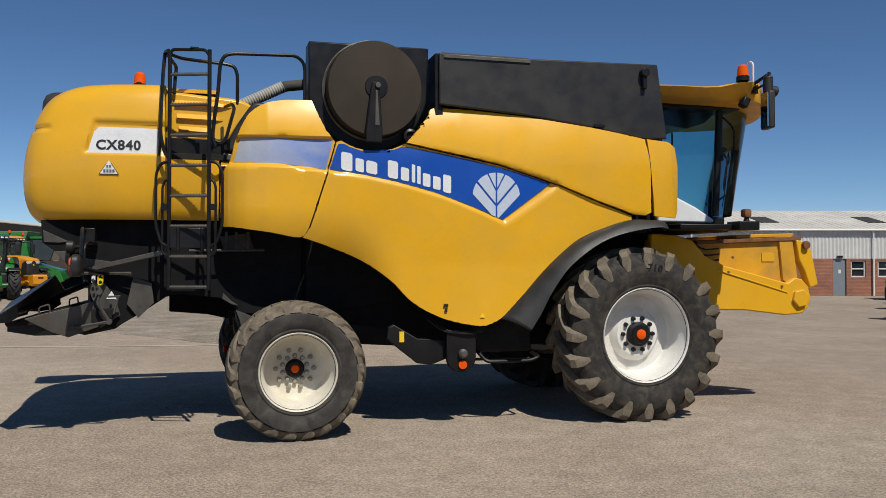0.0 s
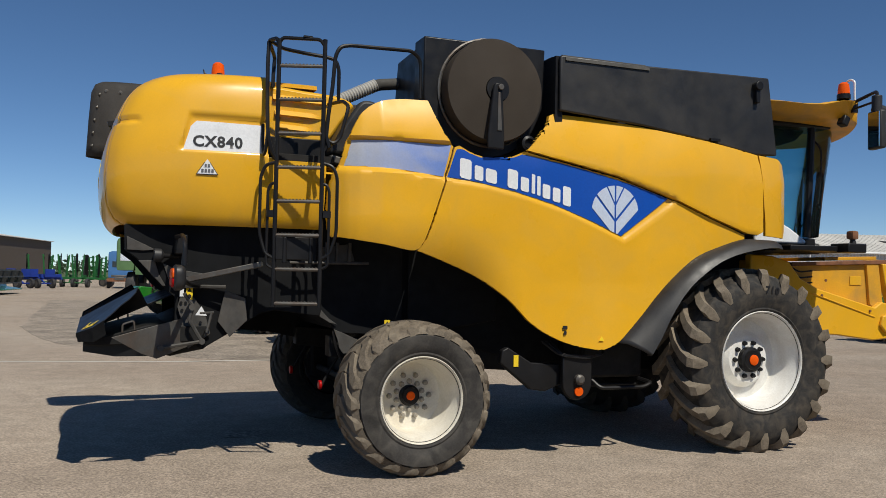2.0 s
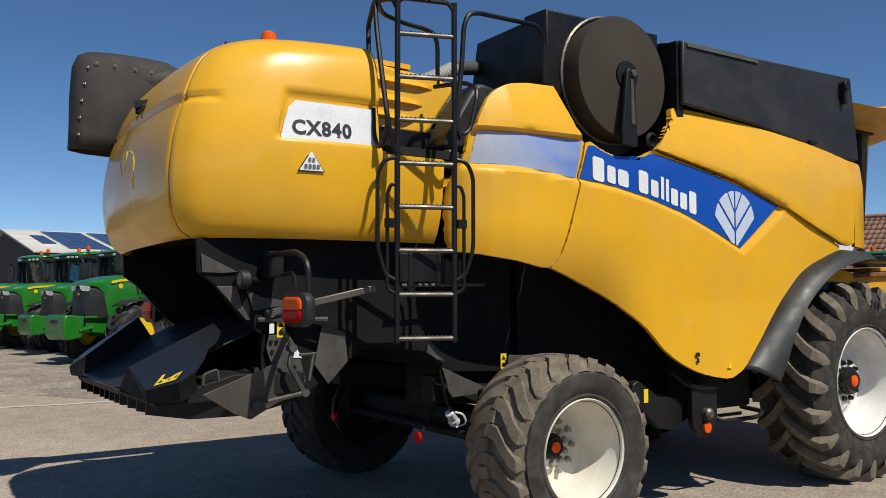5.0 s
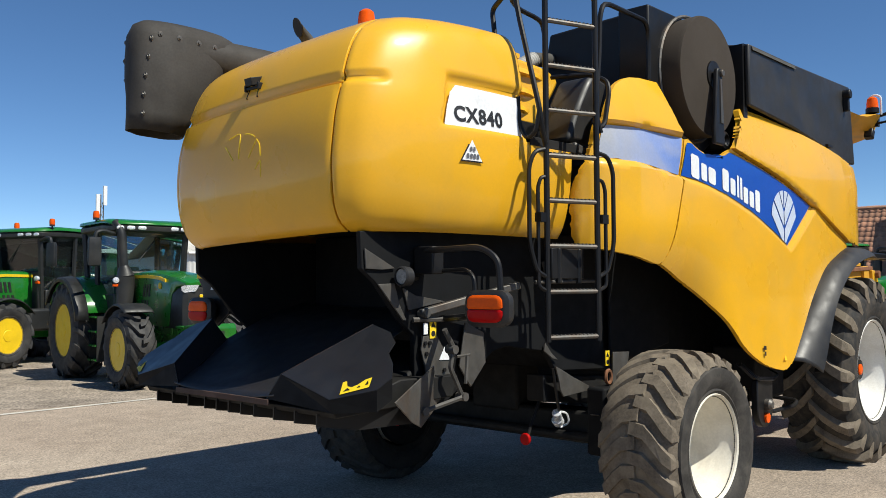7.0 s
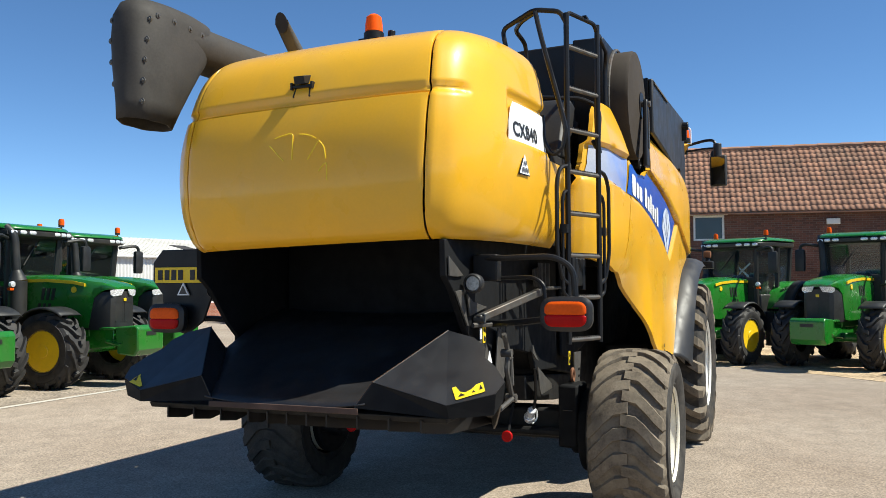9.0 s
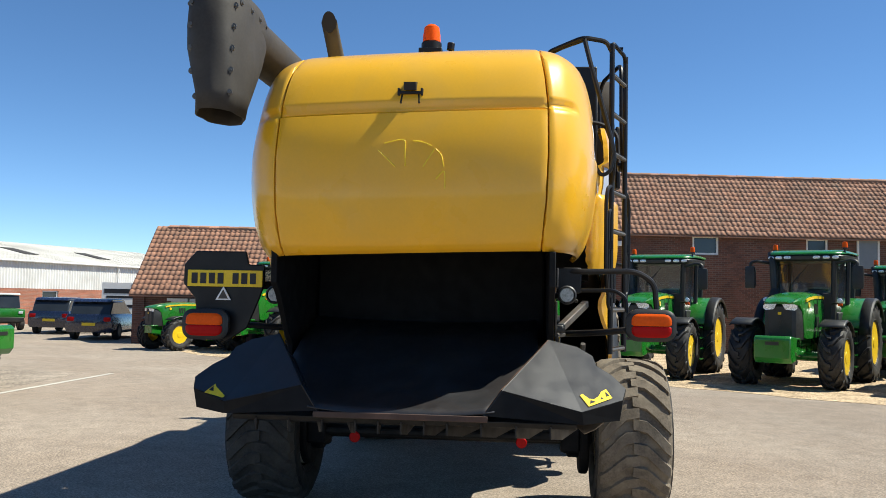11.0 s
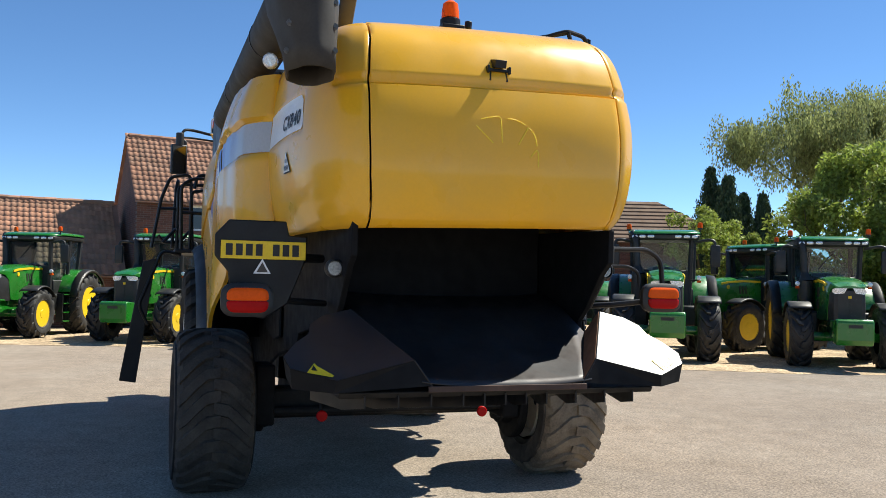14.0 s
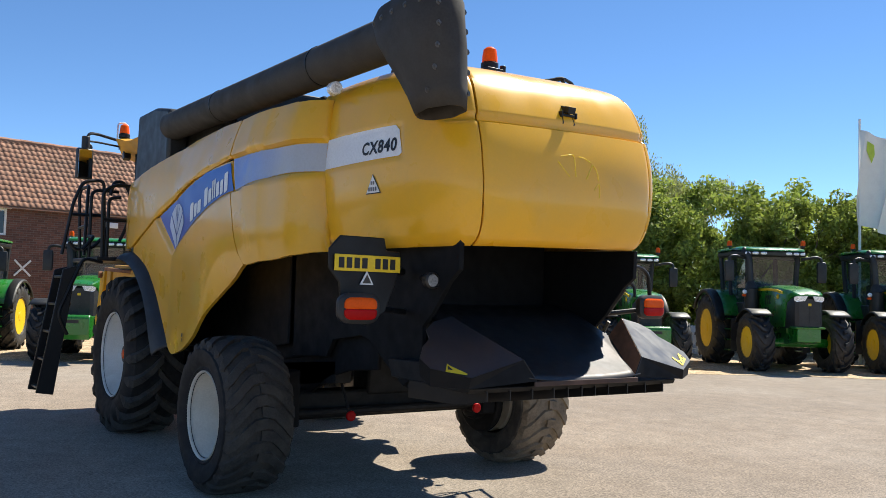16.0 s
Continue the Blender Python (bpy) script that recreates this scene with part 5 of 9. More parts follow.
for o, d in BOLTS:
    o = Vector((o[0], 1.235 + o[1] * 3, o[2])) if d[1] else Vector(o)
    p, q = SPOUT_TREE.ray_cast(o, Vector(d))[:2]
    if p is None:
        continue
    m = Matrix.Translation(p) @ (-Vector(d)).to_track_quat("Y", "Z").to_matrix().to_4x4()
    if bolt is None:
        bm = bmesh.new()
        lathe(bm, [(0.021, -0.005), (0.021, 0.003), (0.011, 0.004), (0.01, 0.012), (0.0001, 0.012)], 10)
        bolt = part("spout_bolt", bm, STEEL, spout)
        bolt.matrix_basis = m
    else:
        again(bolt, spout, m)
bm = bmesh.new()
rod(bm, (-4.85, 1.24, 3.36), (-4.95, 1.26, 3.35), 0.055, 20)
part("side_lamp", bm, LENS, harvester, "round work lamp under the auger", bevel=0.012)
# exhaust, beacons
bm = bmesh.new()
tube(bm, [(-4.9, 0.72, 3.2), (-5.0, 0.74, 3.45), (-5.08, 0.75, 3.62), (-5.34, 0.76, 3.85)], 0.06, 16, 0.15)
for v in bm.verts:
    if v.co.x < -5.28:
        v.co.x = -5.34 - 0.35 * (v.co.z - 3.85)
exh = part("exhaust", bm, DUST, harvester, "bent steel exhaust pipe")
bm = bmesh.new()
prism(bm, [(0.76 + 0.052 * math.cos(a), 3.852 + 0.074 * math.sin(a)) for a in [2 * math.pi * i / 18 for i in range(18)]], -5.347, -5.34, "x")
for v in bm.verts:
    v.co.x -= 0.35 * (v.co.z - 3.85)
part("exhaust_mouth", bm, INK, exh)
bm = bmesh.new()
lathe(bm, [(0.064 + 0.0035 * math.sin(i * 1.6), i * 0.0075) for i in range(89)], 18, "x")
for v in bm.verts:
    v.co = (-4.34 + 0.89 * v.co.x - 0.45 * v.co.z, -0.35 + v.co.y, 3.395 + 0.89 * v.co.z + 0.45 * v.co.x)
duct = part("air_duct", bm, DUCT, harvester, "ribbed grey air duct")
bm = bmesh.new()
tube(bm, [(-3.80, -0.35, 3.665), (-3.72, -0.35, 3.70), (-3.40, -0.35, 3.745)], 0.06, 16, 0.03)
part("duct_pipe", bm, DUST, duct, "bare steel pipe end")


def beacon(x, y, z, parent, s=1.0):
    bm = bmesh.new()
    lathe(bm, [(0.075 * s, 0), (0.075 * s, 0.05 * s), (0.06 * s, 0.06 * s), (0.0001, 0.06 * s)], 20, "z", (x, y, z))
    base = part("beacon_base", bm, BLACK, parent, "black beacon base")
    bm = bmesh.new()
    lathe(bm, [(0.066 * s, 0.06 * s), (0.064 * s, 0.11 * s), (0.055 * s, 0.17 * s), (0.03 * s, 0.19 * s), (0.0001, 0.192 * s)], 20, "z", (x, y, z))
    part("beacon_lens", bm, ORANGE, base, "orange beacon lens")


bm = bmesh.new()
box(bm, (-5.30, 0, 3.58), (0.17, 0.17, 0.13))
rod(bm, (-5.30, -0.13, 3.52), (-5.30, -0.14, 3.66), 0.014, 8)
rod(bm, (-5.30, -0.14, 3.645), (-5.30, -0.145, 3.70), 0.028, 10)
part("beacon_mount", bm, BLACK, harvester, bevel=0.015)
beacon(-5.30, 0.0, 3.645, harvester, 1.0)

# -- cab --
bm = bmesh.new()
box(bm, (1.05, 0, 2.22), (0.95, 1.9, 0.1))
part("cab_floor", bm, BLACK, harvester, "black cab floor", bevel=0.02)
for side in (-1, 1):
    bm = bmesh.new()
    prism(bm, [(0.68, 2.56), (0.68, 3.64), (1.42, 3.64), (1.36, 2.27)], side * 0.93, side * 0.938)
    g = part("side_window", bm, CABGLASS, harvester, "tinted cab side window")
    g.visible_shadow = False
    bm = bmesh.new()
    prism(bm, [(0.6, 2.20), (0.6, 2.60), (0.86, 2.50), (1.12, 2.38), (1.36, 2.24), (1.36, 2.20)], side * 0.92, side * 0.97)
    part("cab_sill", bm, DECAL if side < 0 else BLACK, harvester, "pale lower cab panel", bevel=0.02)
    bm = bmesh.new()
    tube(bm, [(1.40, side * 0.93, 2.28), (1.47, side * 0.93, 3.66)], 0.045, 8)
    tube(bm, [(0.63, side * 0.93, 2.28), (0.63, side * 0.93, 3.66)], 0.05, 8)
    part("cab_pillar", bm, BLACK, harvester, "black cab pillars")
bm = bmesh.new()
n = 14
rows = []
for z, dx in ((2.3, 0.0), (2.8, 0.12), (3.3, 0.26), (3.64, 0.34)):
    rows.append([bm.verts.new((1.40 + dx * 0.2 + (0.54 + 0.7 * dx) * math.sin(math.pi * j / n) ** 0.8, -0.93 * math.cos(math.pi * j / n), z)) for j in range(n + 1)])
for a, b in zip(rows, rows[1:]):
    for j in range(n):
        bm.faces.new((a[j], a[j + 1], b[j + 1], b[j]))
g = part("windscreen", bm, CABGLASS, harvester, "curved tinted windscreen")
g.visible_shadow = False
CAB_ROOF = [(0.28, 1.28, 3.70, 3.66), (0.32, 1.31, 3.745, 3.665), (0.6, 1.32, 3.755, 3.665), (0.95, 1.32, 3.755, 3.66), (1.15, 1.33, 3.77, 3.66), (1.30, 1.345, 3.805, 3.655), (1.42, 1.355, 3.835, 3.65), (1.55, 1.35, 3.845, 3.64), (1.64, 1.32, 3.835, 3.625), (1.70, 1.27, 3.80, 3.62), (1.72, 1.22, 3.76, 3.63)]
bm, rows, n = bmesh.new(), [], 16
for x, w, top, low in CAB_ROOF:
    k = step(0.9, 1.7, x)
    row = []
    for j in range(2 * n):
        u = -1 + 2 * (j if j <= n else 2 * n - j) / n
        u = math.copysign(abs(u) ** 0.7, u)
        crown = (0.07 if j <= n else -0.09) * (1 - abs(u) ** 1.6)
        edge = 0.025 * (abs(u) > 0.97)
        row.append(bm.verts.new((x + k * 0.62 * (1 - u * u), -0.125 + u * w, (top - edge if j <= n else low + edge * 0.5) + crown)))
    rows.append(row)
for a, b in zip(rows, rows[1:]):
    for j in range(2 * n):
        bm.faces.new((a[j], a[(j + 1) % (2 * n)], b[(j + 1) % (2 * n)], b[j]))
bm.faces.new(rows[0]), bm.faces.new(rows[-1])
bmesh.ops.recalc_face_normals(bm, faces=bm.faces[:])
part("cab_roof", bm, FADED, harvester, "yellow moulded cab roof with flared front corners", smooth=50)
bm = bmesh.new()
prism(bm, [(0.45, 3.56), (0.45, 3.66), (1.5, 3.66), (1.75, 3.64), (1.72, 3.58)], -0.98, 0.9)
prism(bm, [(0.5, 3.34), (0.5, 3.57), (1.5, 3.57), (1.36, 3.44), (1.1, 3.36), (0.75, 3.40)], -0.8, 0.8)
part("cab_header", bm, BLACK, harvester, "black band above the cab windows", bevel=0.02)
for side in (-1, 1):
    my = 1.79 if side < 0 else 1.58
    by = -1.42 if side < 0 else 1.14
    beacon(1.46, by, 3.835, harvester, 1.0)
    bm = bmesh.new()
    tube(bm, [(1.55, by - 0.07, 3.82), (1.55, by - 0.07, 4.04), (1.55, by, 4.07), (1.55, by + 0.07, 4.04), (1.55, by + 0.07, 3.82)], 0.012, 8, 0.06)
    part("beacon_guard", bm, DECAL, harvester, "pale tube guard beside the beacon")
    bm = bmesh.new()
    box(bm, (1.52, by - side * 0.06, 3.60), (0.09, 0.1, 0.12), pose(0, 0, 0, 0, 25, 0).to_3x3())
    part("roof_lamp", bm, BLACK, harvester, "small black work lamp under the roof corner", bevel=0.015)
    bm = bmesh.new()
    tube(bm, [(1.72, side * 0.62, 3.55), (1.80, side * 0.75, 3.40), (1.76, side * 0.78, 3.0), (1.70, side * 0.80, 2.7)], 0.013, 6, 0.1)
    part("wiper", bm, BLACK, harvester, "black windscreen wiper arm")
    bm = bmesh.new()
    tube(bm, [(1.60, by - side * 0.08, 3.79), (1.62, side * (my - 0.12), 3.87), (1.54, side * (my + 0.02), 3.86), (1.50, side * (my + 0.06), 3.62)], 0.02, 8, 0.1)
    tube(bm, [(1.60, by - side * 0.08, 3.72), (1.56, side * (my - 0.1), 3.75), (1.51, side * (my + 0.05), 3.74)], 0.014, 8, 0.1)
    box(bm, (1.62, by - side * 0.03, 3.755), (0.07, 0.1, 0.12))
    part("mirror_arm", bm, BLACK, harvester, "black mirror arm")
    bm = bmesh.new()
    box(bm, (1.48, side * (my + 0.07), 3.42), (0.08, 0.22, 0.42), pose(0, 0, 0, 0, 0, side * 12).to_3x3())
    mi = part("mirror", bm, PLASTIC, harvester, "black wing mirror", bevel=0.02)
    bm = bmesh.new()
    box(bm, (1.435, side * (my + 0.07), 3.42), (0.01, 0.18, 0.38), pose(0, 0, 0, 0, 0, side * 12).to_3x3())
    part("mirror_face", bm, MIRROR, mi, "mirror glass")
    bm = bmesh.new()
    rod(bm, (1.50, side * (my + 0.02), 3.66), (1.62, side * (my + 0.03), 3.645), 0.06, 16)
    rod(bm, (1.49, side * (my + 0.06), 3.62), (1.49, side * (my + 0.06), 3.80), 0.055, 12)
    part("work_lamp", bm, PLASTIC, harvester, "black work lamp", bevel=0.01)
bm = bmesh.new()
prism(bm, [(0.42, 2.27), (0.42, 3.22), (0.54, 3.27), (0.62, 2.75), (0.86, 2.75), (0.86, 2.62), (0.65, 2.27)], -0.28, 0.28)
part("driver_seat", bm, BLACK, harvester, "black driver seat", bevel=0.05)
bm = bmesh.new()
prism(bm, [(1.02, 2.27), (1.03, 2.50), (1.00, 2.72), (1.04, 2.74), (1.12, 2.60), (1.22, 2.52), (1.28, 2.40), (1.28, 2.27)], -0.1, 0.1)
tube(bm, [(1.05, 0, 2.68), (1.0, 0, 2.94)], 0.04)
part("steering_column", bm, BLACK, harvester, "black steering column", bevel=0.02)
bm = bmesh.new()
c = Vector((0.99, 0, 2.97))
tube(bm, [c + Vector((0.17 * math.sin(a), 0.19 * math.cos(a), 0.10 * math.sin(a))) for a in [2 * math.pi * i / 20 for i in range(20)]], 0.017, 6, 0, True)
for a in (0.5, 2.6, 4.7):
    tube(bm, [c, c + Vector((0.17 * math.sin(a), 0.19 * math.cos(a), 0.10 * math.sin(a)))], 0.014, 6)
part("steering_wheel", bm, BLACK, harvester, "black steering wheel")
bm = rbox((1.12, -0.2, 2.87), (1.22, 0.2, 2.99), (0.02,) * 3, (0.03,) * 3, (3, 4, 3))
part("dash_cluster", bm, BLACK, harvester, "black instrument cluster")
bm = bmesh.new()
tube(bm, [(1.22, 0.15, 2.95), (1.33, 0.15, 2.88), (1.36, 0.15, 2.30)], 0.018, 6, 0.05)
part("cluster_arm", bm, BLACK, harvester)
bm = bmesh.new()
box(bm, (0.98, 0, 2.12), (1.15, 1.95, 0.07))
for y in (-0.8, 0.8):
    box(bm, (1.7, y, 2.14), (0.45, 0.5, 0.05))
part("cab_platform", bm, BLACK, harvester, "black platform under the cab", bevel=0.01)

# -- feeder house, a little wider than its drawn section --
before = set(harvester.children_recursive)
bm = bmesh.new()
prism(bm, [(0.6, 2.0), (1.1, 1.97), (1.64, 1.97), (2.40, 2.0), (2.46, 1.4), (2.4, 1.12), (0.6, 1.2)], -0.82, 0.82)
part("feeder_house", bm, FADED, harvester, "yellow feeder house", bevel=0.02)
for side in (-1, 1):
    arm = plate("feeder_side", [(0.55, 2.06), (0.87, 2.05), (1.11, 1.99), (1.28, 1.80), (1.55, 1.68), (2.45, 1.46), (2.56, 1.53), (2.66, 1.51), (2.75, 1.42), (2.79, 1.28), (2.75, 1.15), (2.66, 1.08), (2.42, 1.06), (1.83, 1.13), (0.55, 1.16)], side * 0.82, YELLOW, "yellow feeder side plate", 0.08, bevel=0.015)
    bm = bmesh.new()
    tube(bm, [(1.45, side * 0.905, 1.625), (2.44, side * 0.902, 1.345)], 0.008, 6)
    part("feeder_rib", bm, YELLOW, arm)
    bm = bmesh.new()
    prism(bm, [(2.62 + 0.12 * math.cos(radians(60 * i + 12)), 1.27 + 0.12 * math.sin(radians(60 * i + 12))) for i in range(6)], side * 0.90, side * 0.935)
    part("hinge_boss", bm, YELLOW, arm, bevel=0.012)
    for x, z in ((1.66, 1.78), (2.36, 1.42), (1.60, 1.60)):
        bm = bmesh.new()
        rod(bm, (x, side * 0.90, z), (x, side * 0.912, z), 0.016, 8)
        part("bolt", bm, RUSTY, arm)
    plate("lock_plate", [(2.37, 2.04), (2.56, 2.05), (2.60, 1.80), (2.64, 1.52), (2.52, 1.44), (2.43, 1.50), (2.40, 1.8)], side * 0.80, FADED, "yellow lock plate", 0.05)
    plate("lock_hook", [(2.60, 2.0), (2.74, 1.99), (2.82, 1.87), (2.92, 1.44), (2.80, 1.40), (2.72, 1.62), (2.64, 1.76)], side * 0.78, YELLOW, "yellow header lock hook", 0.10, bevel=0.012)
    bm = bmesh.new()
    rod(bm, (2.72, side * 0.78, 1.94), (2.72, side * 0.92, 1.94), 0.05, 10)
    part("lock_pin", bm, RUSTY, harvester, "rusty lock pin")
    plate("data_plate", [(2.14, 1.73), (2.32, 1.73), (2.32, 1.84), (2.14, 1.84)], side * 0.822, YELLOW, "embossed yellow plate", 0.006)
    bm = bmesh.new()
    prism(bm, [(1.2, 1.94), (1.2, 1.985), (2.69, 2.05), (2.69, 2.0)], side * 0.74, side * 0.86)
    part("feeder_rail", bm, RUSTY, harvester, "rusty brown top rail", bevel=0.006)
    bm = bmesh.new()
    for z in (1.90, 1.83, 1.76):
        tube(bm, [(1.15, side * 0.86, z + 0.05), (1.28, side * 0.875, z - 0.03), (1.5, side * 0.86, z - 0.01)], 0.011, 6, 0.1)
    part("hose", bm, BLACK, harvester, "bundle of black hydraulic hoses")
bm = bmesh.new()
prism(bm, [(1.85, 2.02), (1.85, 2.065), (2.69, 2.095), (2.69, 2.05)], -0.74, 0.74)
part("feeder_top", bm, FADED, harvester, "worn yellow top cover", bevel=0.008)
for o in set(harvester.children_recursive) - before:
    o.data.transform(Matrix.Translation((-0.098, 0, 0.035)) @ Matrix.Diagonal((0.979, 1.22, 0.979, 1)))
bm = bmesh.new()
box(bm, (0.98, -1.28, 2.12), (0.95, 0.72, 0.06))
box(bm, (1.29, -1.66, 2.13), (0.26, 0.26, 0.10))
lamp_box = part("front_lamp_mount", bm, BLACK, harvester, "black lamp mount beside the cab platform", bevel=0.012)
bm = bmesh.new()
rod(bm, (1.30, -1.71, 2.17), (1.30, -1.71, 2.24), 0.04, 10, 0.022)
part("lamp_stem", bm, BLACK, lamp_box)
bm = rbox((1.25, -1.76, 2.225), (1.34, -1.66, 2.32), (0.02,) * 3, (0.02,) * 3, (4, 4, 4))
part("marker_lamp", bm, RUSTY, lamp_box, "dull orange marker lamp")

# -- mudguards --
for side in (-1, 1):
    line = curve([(0.28, 2.16), (0.2, 2.175), (-0.08, 2.18), (-0.385, 2.095), (-0.686, 1.975), (-0.936, 1.785), (-1.157, 1.58), (-1.374, 1.355), (-1.614, 1.125), (-1.77, 1.02)], 5)
    inner = curve([(0.28, 2.085), (0.15, 2.10), (-0.21, 2.04), (-0.49, 1.945), (-0.745, 1.785), (-0.925, 1.625), (-1.09, 1.40), (-1.215, 1.175), (-1.33, 1.0)], 5)
    bm = bmesh.new()
    rows = []
    for (x, z), (u, w) in zip(line, inner):
        rows.append([bm.verts.new(p) for p in ((x, side * 1.1, z), (x, side * 1.585, z), (x * 0.72 + u * 0.28, side * 1.68, z * 0.72 + w * 0.28 + 0.02), (x * 0.3 + u * 0.7, side * 1.745, z * 0.3 + w * 0.7 + 0.015), (u, side * 1.775, w), (u, side * 1.70, w))])
    for a, b in zip(rows, rows[1:]):
        for j in range(5):
            bm.faces.new((a[j], a[j + 1], b[j + 1], b[j]))
    if side > 0:
        for v in bm.verts:
            v.co.y -= 0.28
    bmesh.ops.recalc_face_normals(bm, faces=bm.faces[:])
    k = part("mudguard", bm, PLASTIC, harvester, "black plastic front mudguard", smooth=50).modifiers.new("sheet", "SOLIDIFY")
    k.thickness, k.offset = 0.012, 0

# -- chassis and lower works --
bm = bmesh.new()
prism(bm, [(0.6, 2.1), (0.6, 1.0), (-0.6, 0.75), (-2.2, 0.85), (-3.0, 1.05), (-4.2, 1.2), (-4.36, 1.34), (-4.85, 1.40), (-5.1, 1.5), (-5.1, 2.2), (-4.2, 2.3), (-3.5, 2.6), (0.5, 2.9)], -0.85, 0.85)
part("threshing_body", bm, SHADEBLACK, harvester, "near-black threshing body", bevel=0.02)
# Unseen deck, added to block sun that leaked through the open hull.
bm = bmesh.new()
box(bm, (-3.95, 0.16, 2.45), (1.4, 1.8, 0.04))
part("engine_deck", bm, SHADEBLACK, harvester, "unseen engine deck that keeps sun from passing through the hull", bevel=0.005)
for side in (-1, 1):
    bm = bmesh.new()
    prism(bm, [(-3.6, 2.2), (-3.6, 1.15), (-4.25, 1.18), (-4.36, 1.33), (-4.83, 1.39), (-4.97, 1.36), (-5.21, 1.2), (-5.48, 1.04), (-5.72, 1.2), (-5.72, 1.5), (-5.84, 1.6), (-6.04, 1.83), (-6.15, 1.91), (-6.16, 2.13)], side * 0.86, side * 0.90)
    part("straw_hood_side", bm, SHADEBLACK, harvester, "black straw hood side plate", bevel=0.006)
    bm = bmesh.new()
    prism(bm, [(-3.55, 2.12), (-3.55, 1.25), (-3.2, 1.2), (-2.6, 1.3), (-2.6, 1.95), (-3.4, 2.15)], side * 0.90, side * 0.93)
    part("side_shield", bm, SHADEBLACK, harvester, "dark side shield", bevel=0.02)
bm = bmesh.new()
box(bm, (0, 0, 0.93), (0.45, 2.3, 0.5))
rod(bm, (0, -1.3, 0.93), (0, 1.3, 0.93), 0.2, 18)
part("front_axle", bm, CHASSIS, harvester, "black front drive axle", bevel=0.04)
bm = bmesh.new()
box(bm, (-3.73, 0, 0.72), (0.26, 2.1, 0.24))
for y in (-1.12, 1.12):
    rod(bm, (-3.73, y, 0.5), (-3.73, y, 0.9), 0.1, 14)
rod(bm, (-3.73, -1.3, 0.66), (-3.73, 1.3, 0.66), 0.09, 14)
box(bm, (-3.73, 0, 0.98), (0.3, 0.5, 0.4))
rod(bm, (-3.95, -1.05, 0.66), (-3.95, 1.05, 0.66), 0.035, 10)
part("rear_axle", bm, CHASSIS, harvester, "black steered rear axle", bevel=0.03)
# Added sheet: keeps sunlit ground from showing through under the left side.
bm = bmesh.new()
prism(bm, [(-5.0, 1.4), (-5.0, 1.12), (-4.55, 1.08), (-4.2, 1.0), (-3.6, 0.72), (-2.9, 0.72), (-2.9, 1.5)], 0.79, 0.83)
part("lower_shield", bm, SHADEBLACK, harvester, "added black sheet closing off the dark underside", bevel=0.01)
# The wide disc is added: it darkens the shaded inside of each rear rim.
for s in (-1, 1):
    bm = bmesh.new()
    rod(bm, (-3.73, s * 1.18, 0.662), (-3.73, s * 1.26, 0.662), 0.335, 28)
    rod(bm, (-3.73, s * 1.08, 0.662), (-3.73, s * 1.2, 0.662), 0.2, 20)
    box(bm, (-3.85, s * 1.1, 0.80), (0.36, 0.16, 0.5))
    part("steering_knuckle", bm, SHADEBLACK, harvester, "black steering knuckle with an added disc darkening the rim's inside", bevel=0.02)
for y in (-0.75, 0.75):
    bm = bmesh.new()
    prism(bm, [(-1.9, 0.95), (-4.3, 1.15), (-4.3, 0.95), (-3.4, 0.85), (-1.9, 0.75)], y - 0.08, y + 0.08)
    part("frame_rail", bm, CHASSIS, harvester, "dark frame rail", bevel=0.01)
# tail: chopper, spreader tray
bm = bmesh.new()
prism(bm, [(-5.17, 1.27), (-5.46, 1.04), (-5.75, 0.98), (-6.05, 1.06), (-5.9, 1.2), (-5.4, 1.45)], -0.88, 0.88)
part("chopper_drum_housing", bm, CHASSIS, harvester, "dark straw chopper housing", bevel=0.02)


def quad(*ps):
    bm.faces.new([bm.verts.new(p) for p in ps])


STICKERS = {  # outline and dark marks of each torn sticker, in the plane of its wing
    -1: (((-0.058, -0.03), (0.096, -0.019), (0.112, -0.016), (0.118, 0.062), (0.078, 0.053), (0.039, 0.024), (0.005, 0.013), (-0.022, 0.027), (-0.035, 0.074), (-0.058, 0.072)),
         (((-0.04, -0.012), (0.0, -0.010), (-0.02, 0.012)), ((0.085, 0.005), (0.105, 0.008), (0.098, 0.042)), ((0.04, -0.004), (0.06, -0.002), (0.05, 0.012)))),
    1: (((0.06, -0.056), (0.052, 0.032), (0.028, 0.016), (-0.091, -0.022), (-0.084, -0.039)),
        (((0.045, -0.03), (0.048, 0.012), (0.01, -0.022)),))}
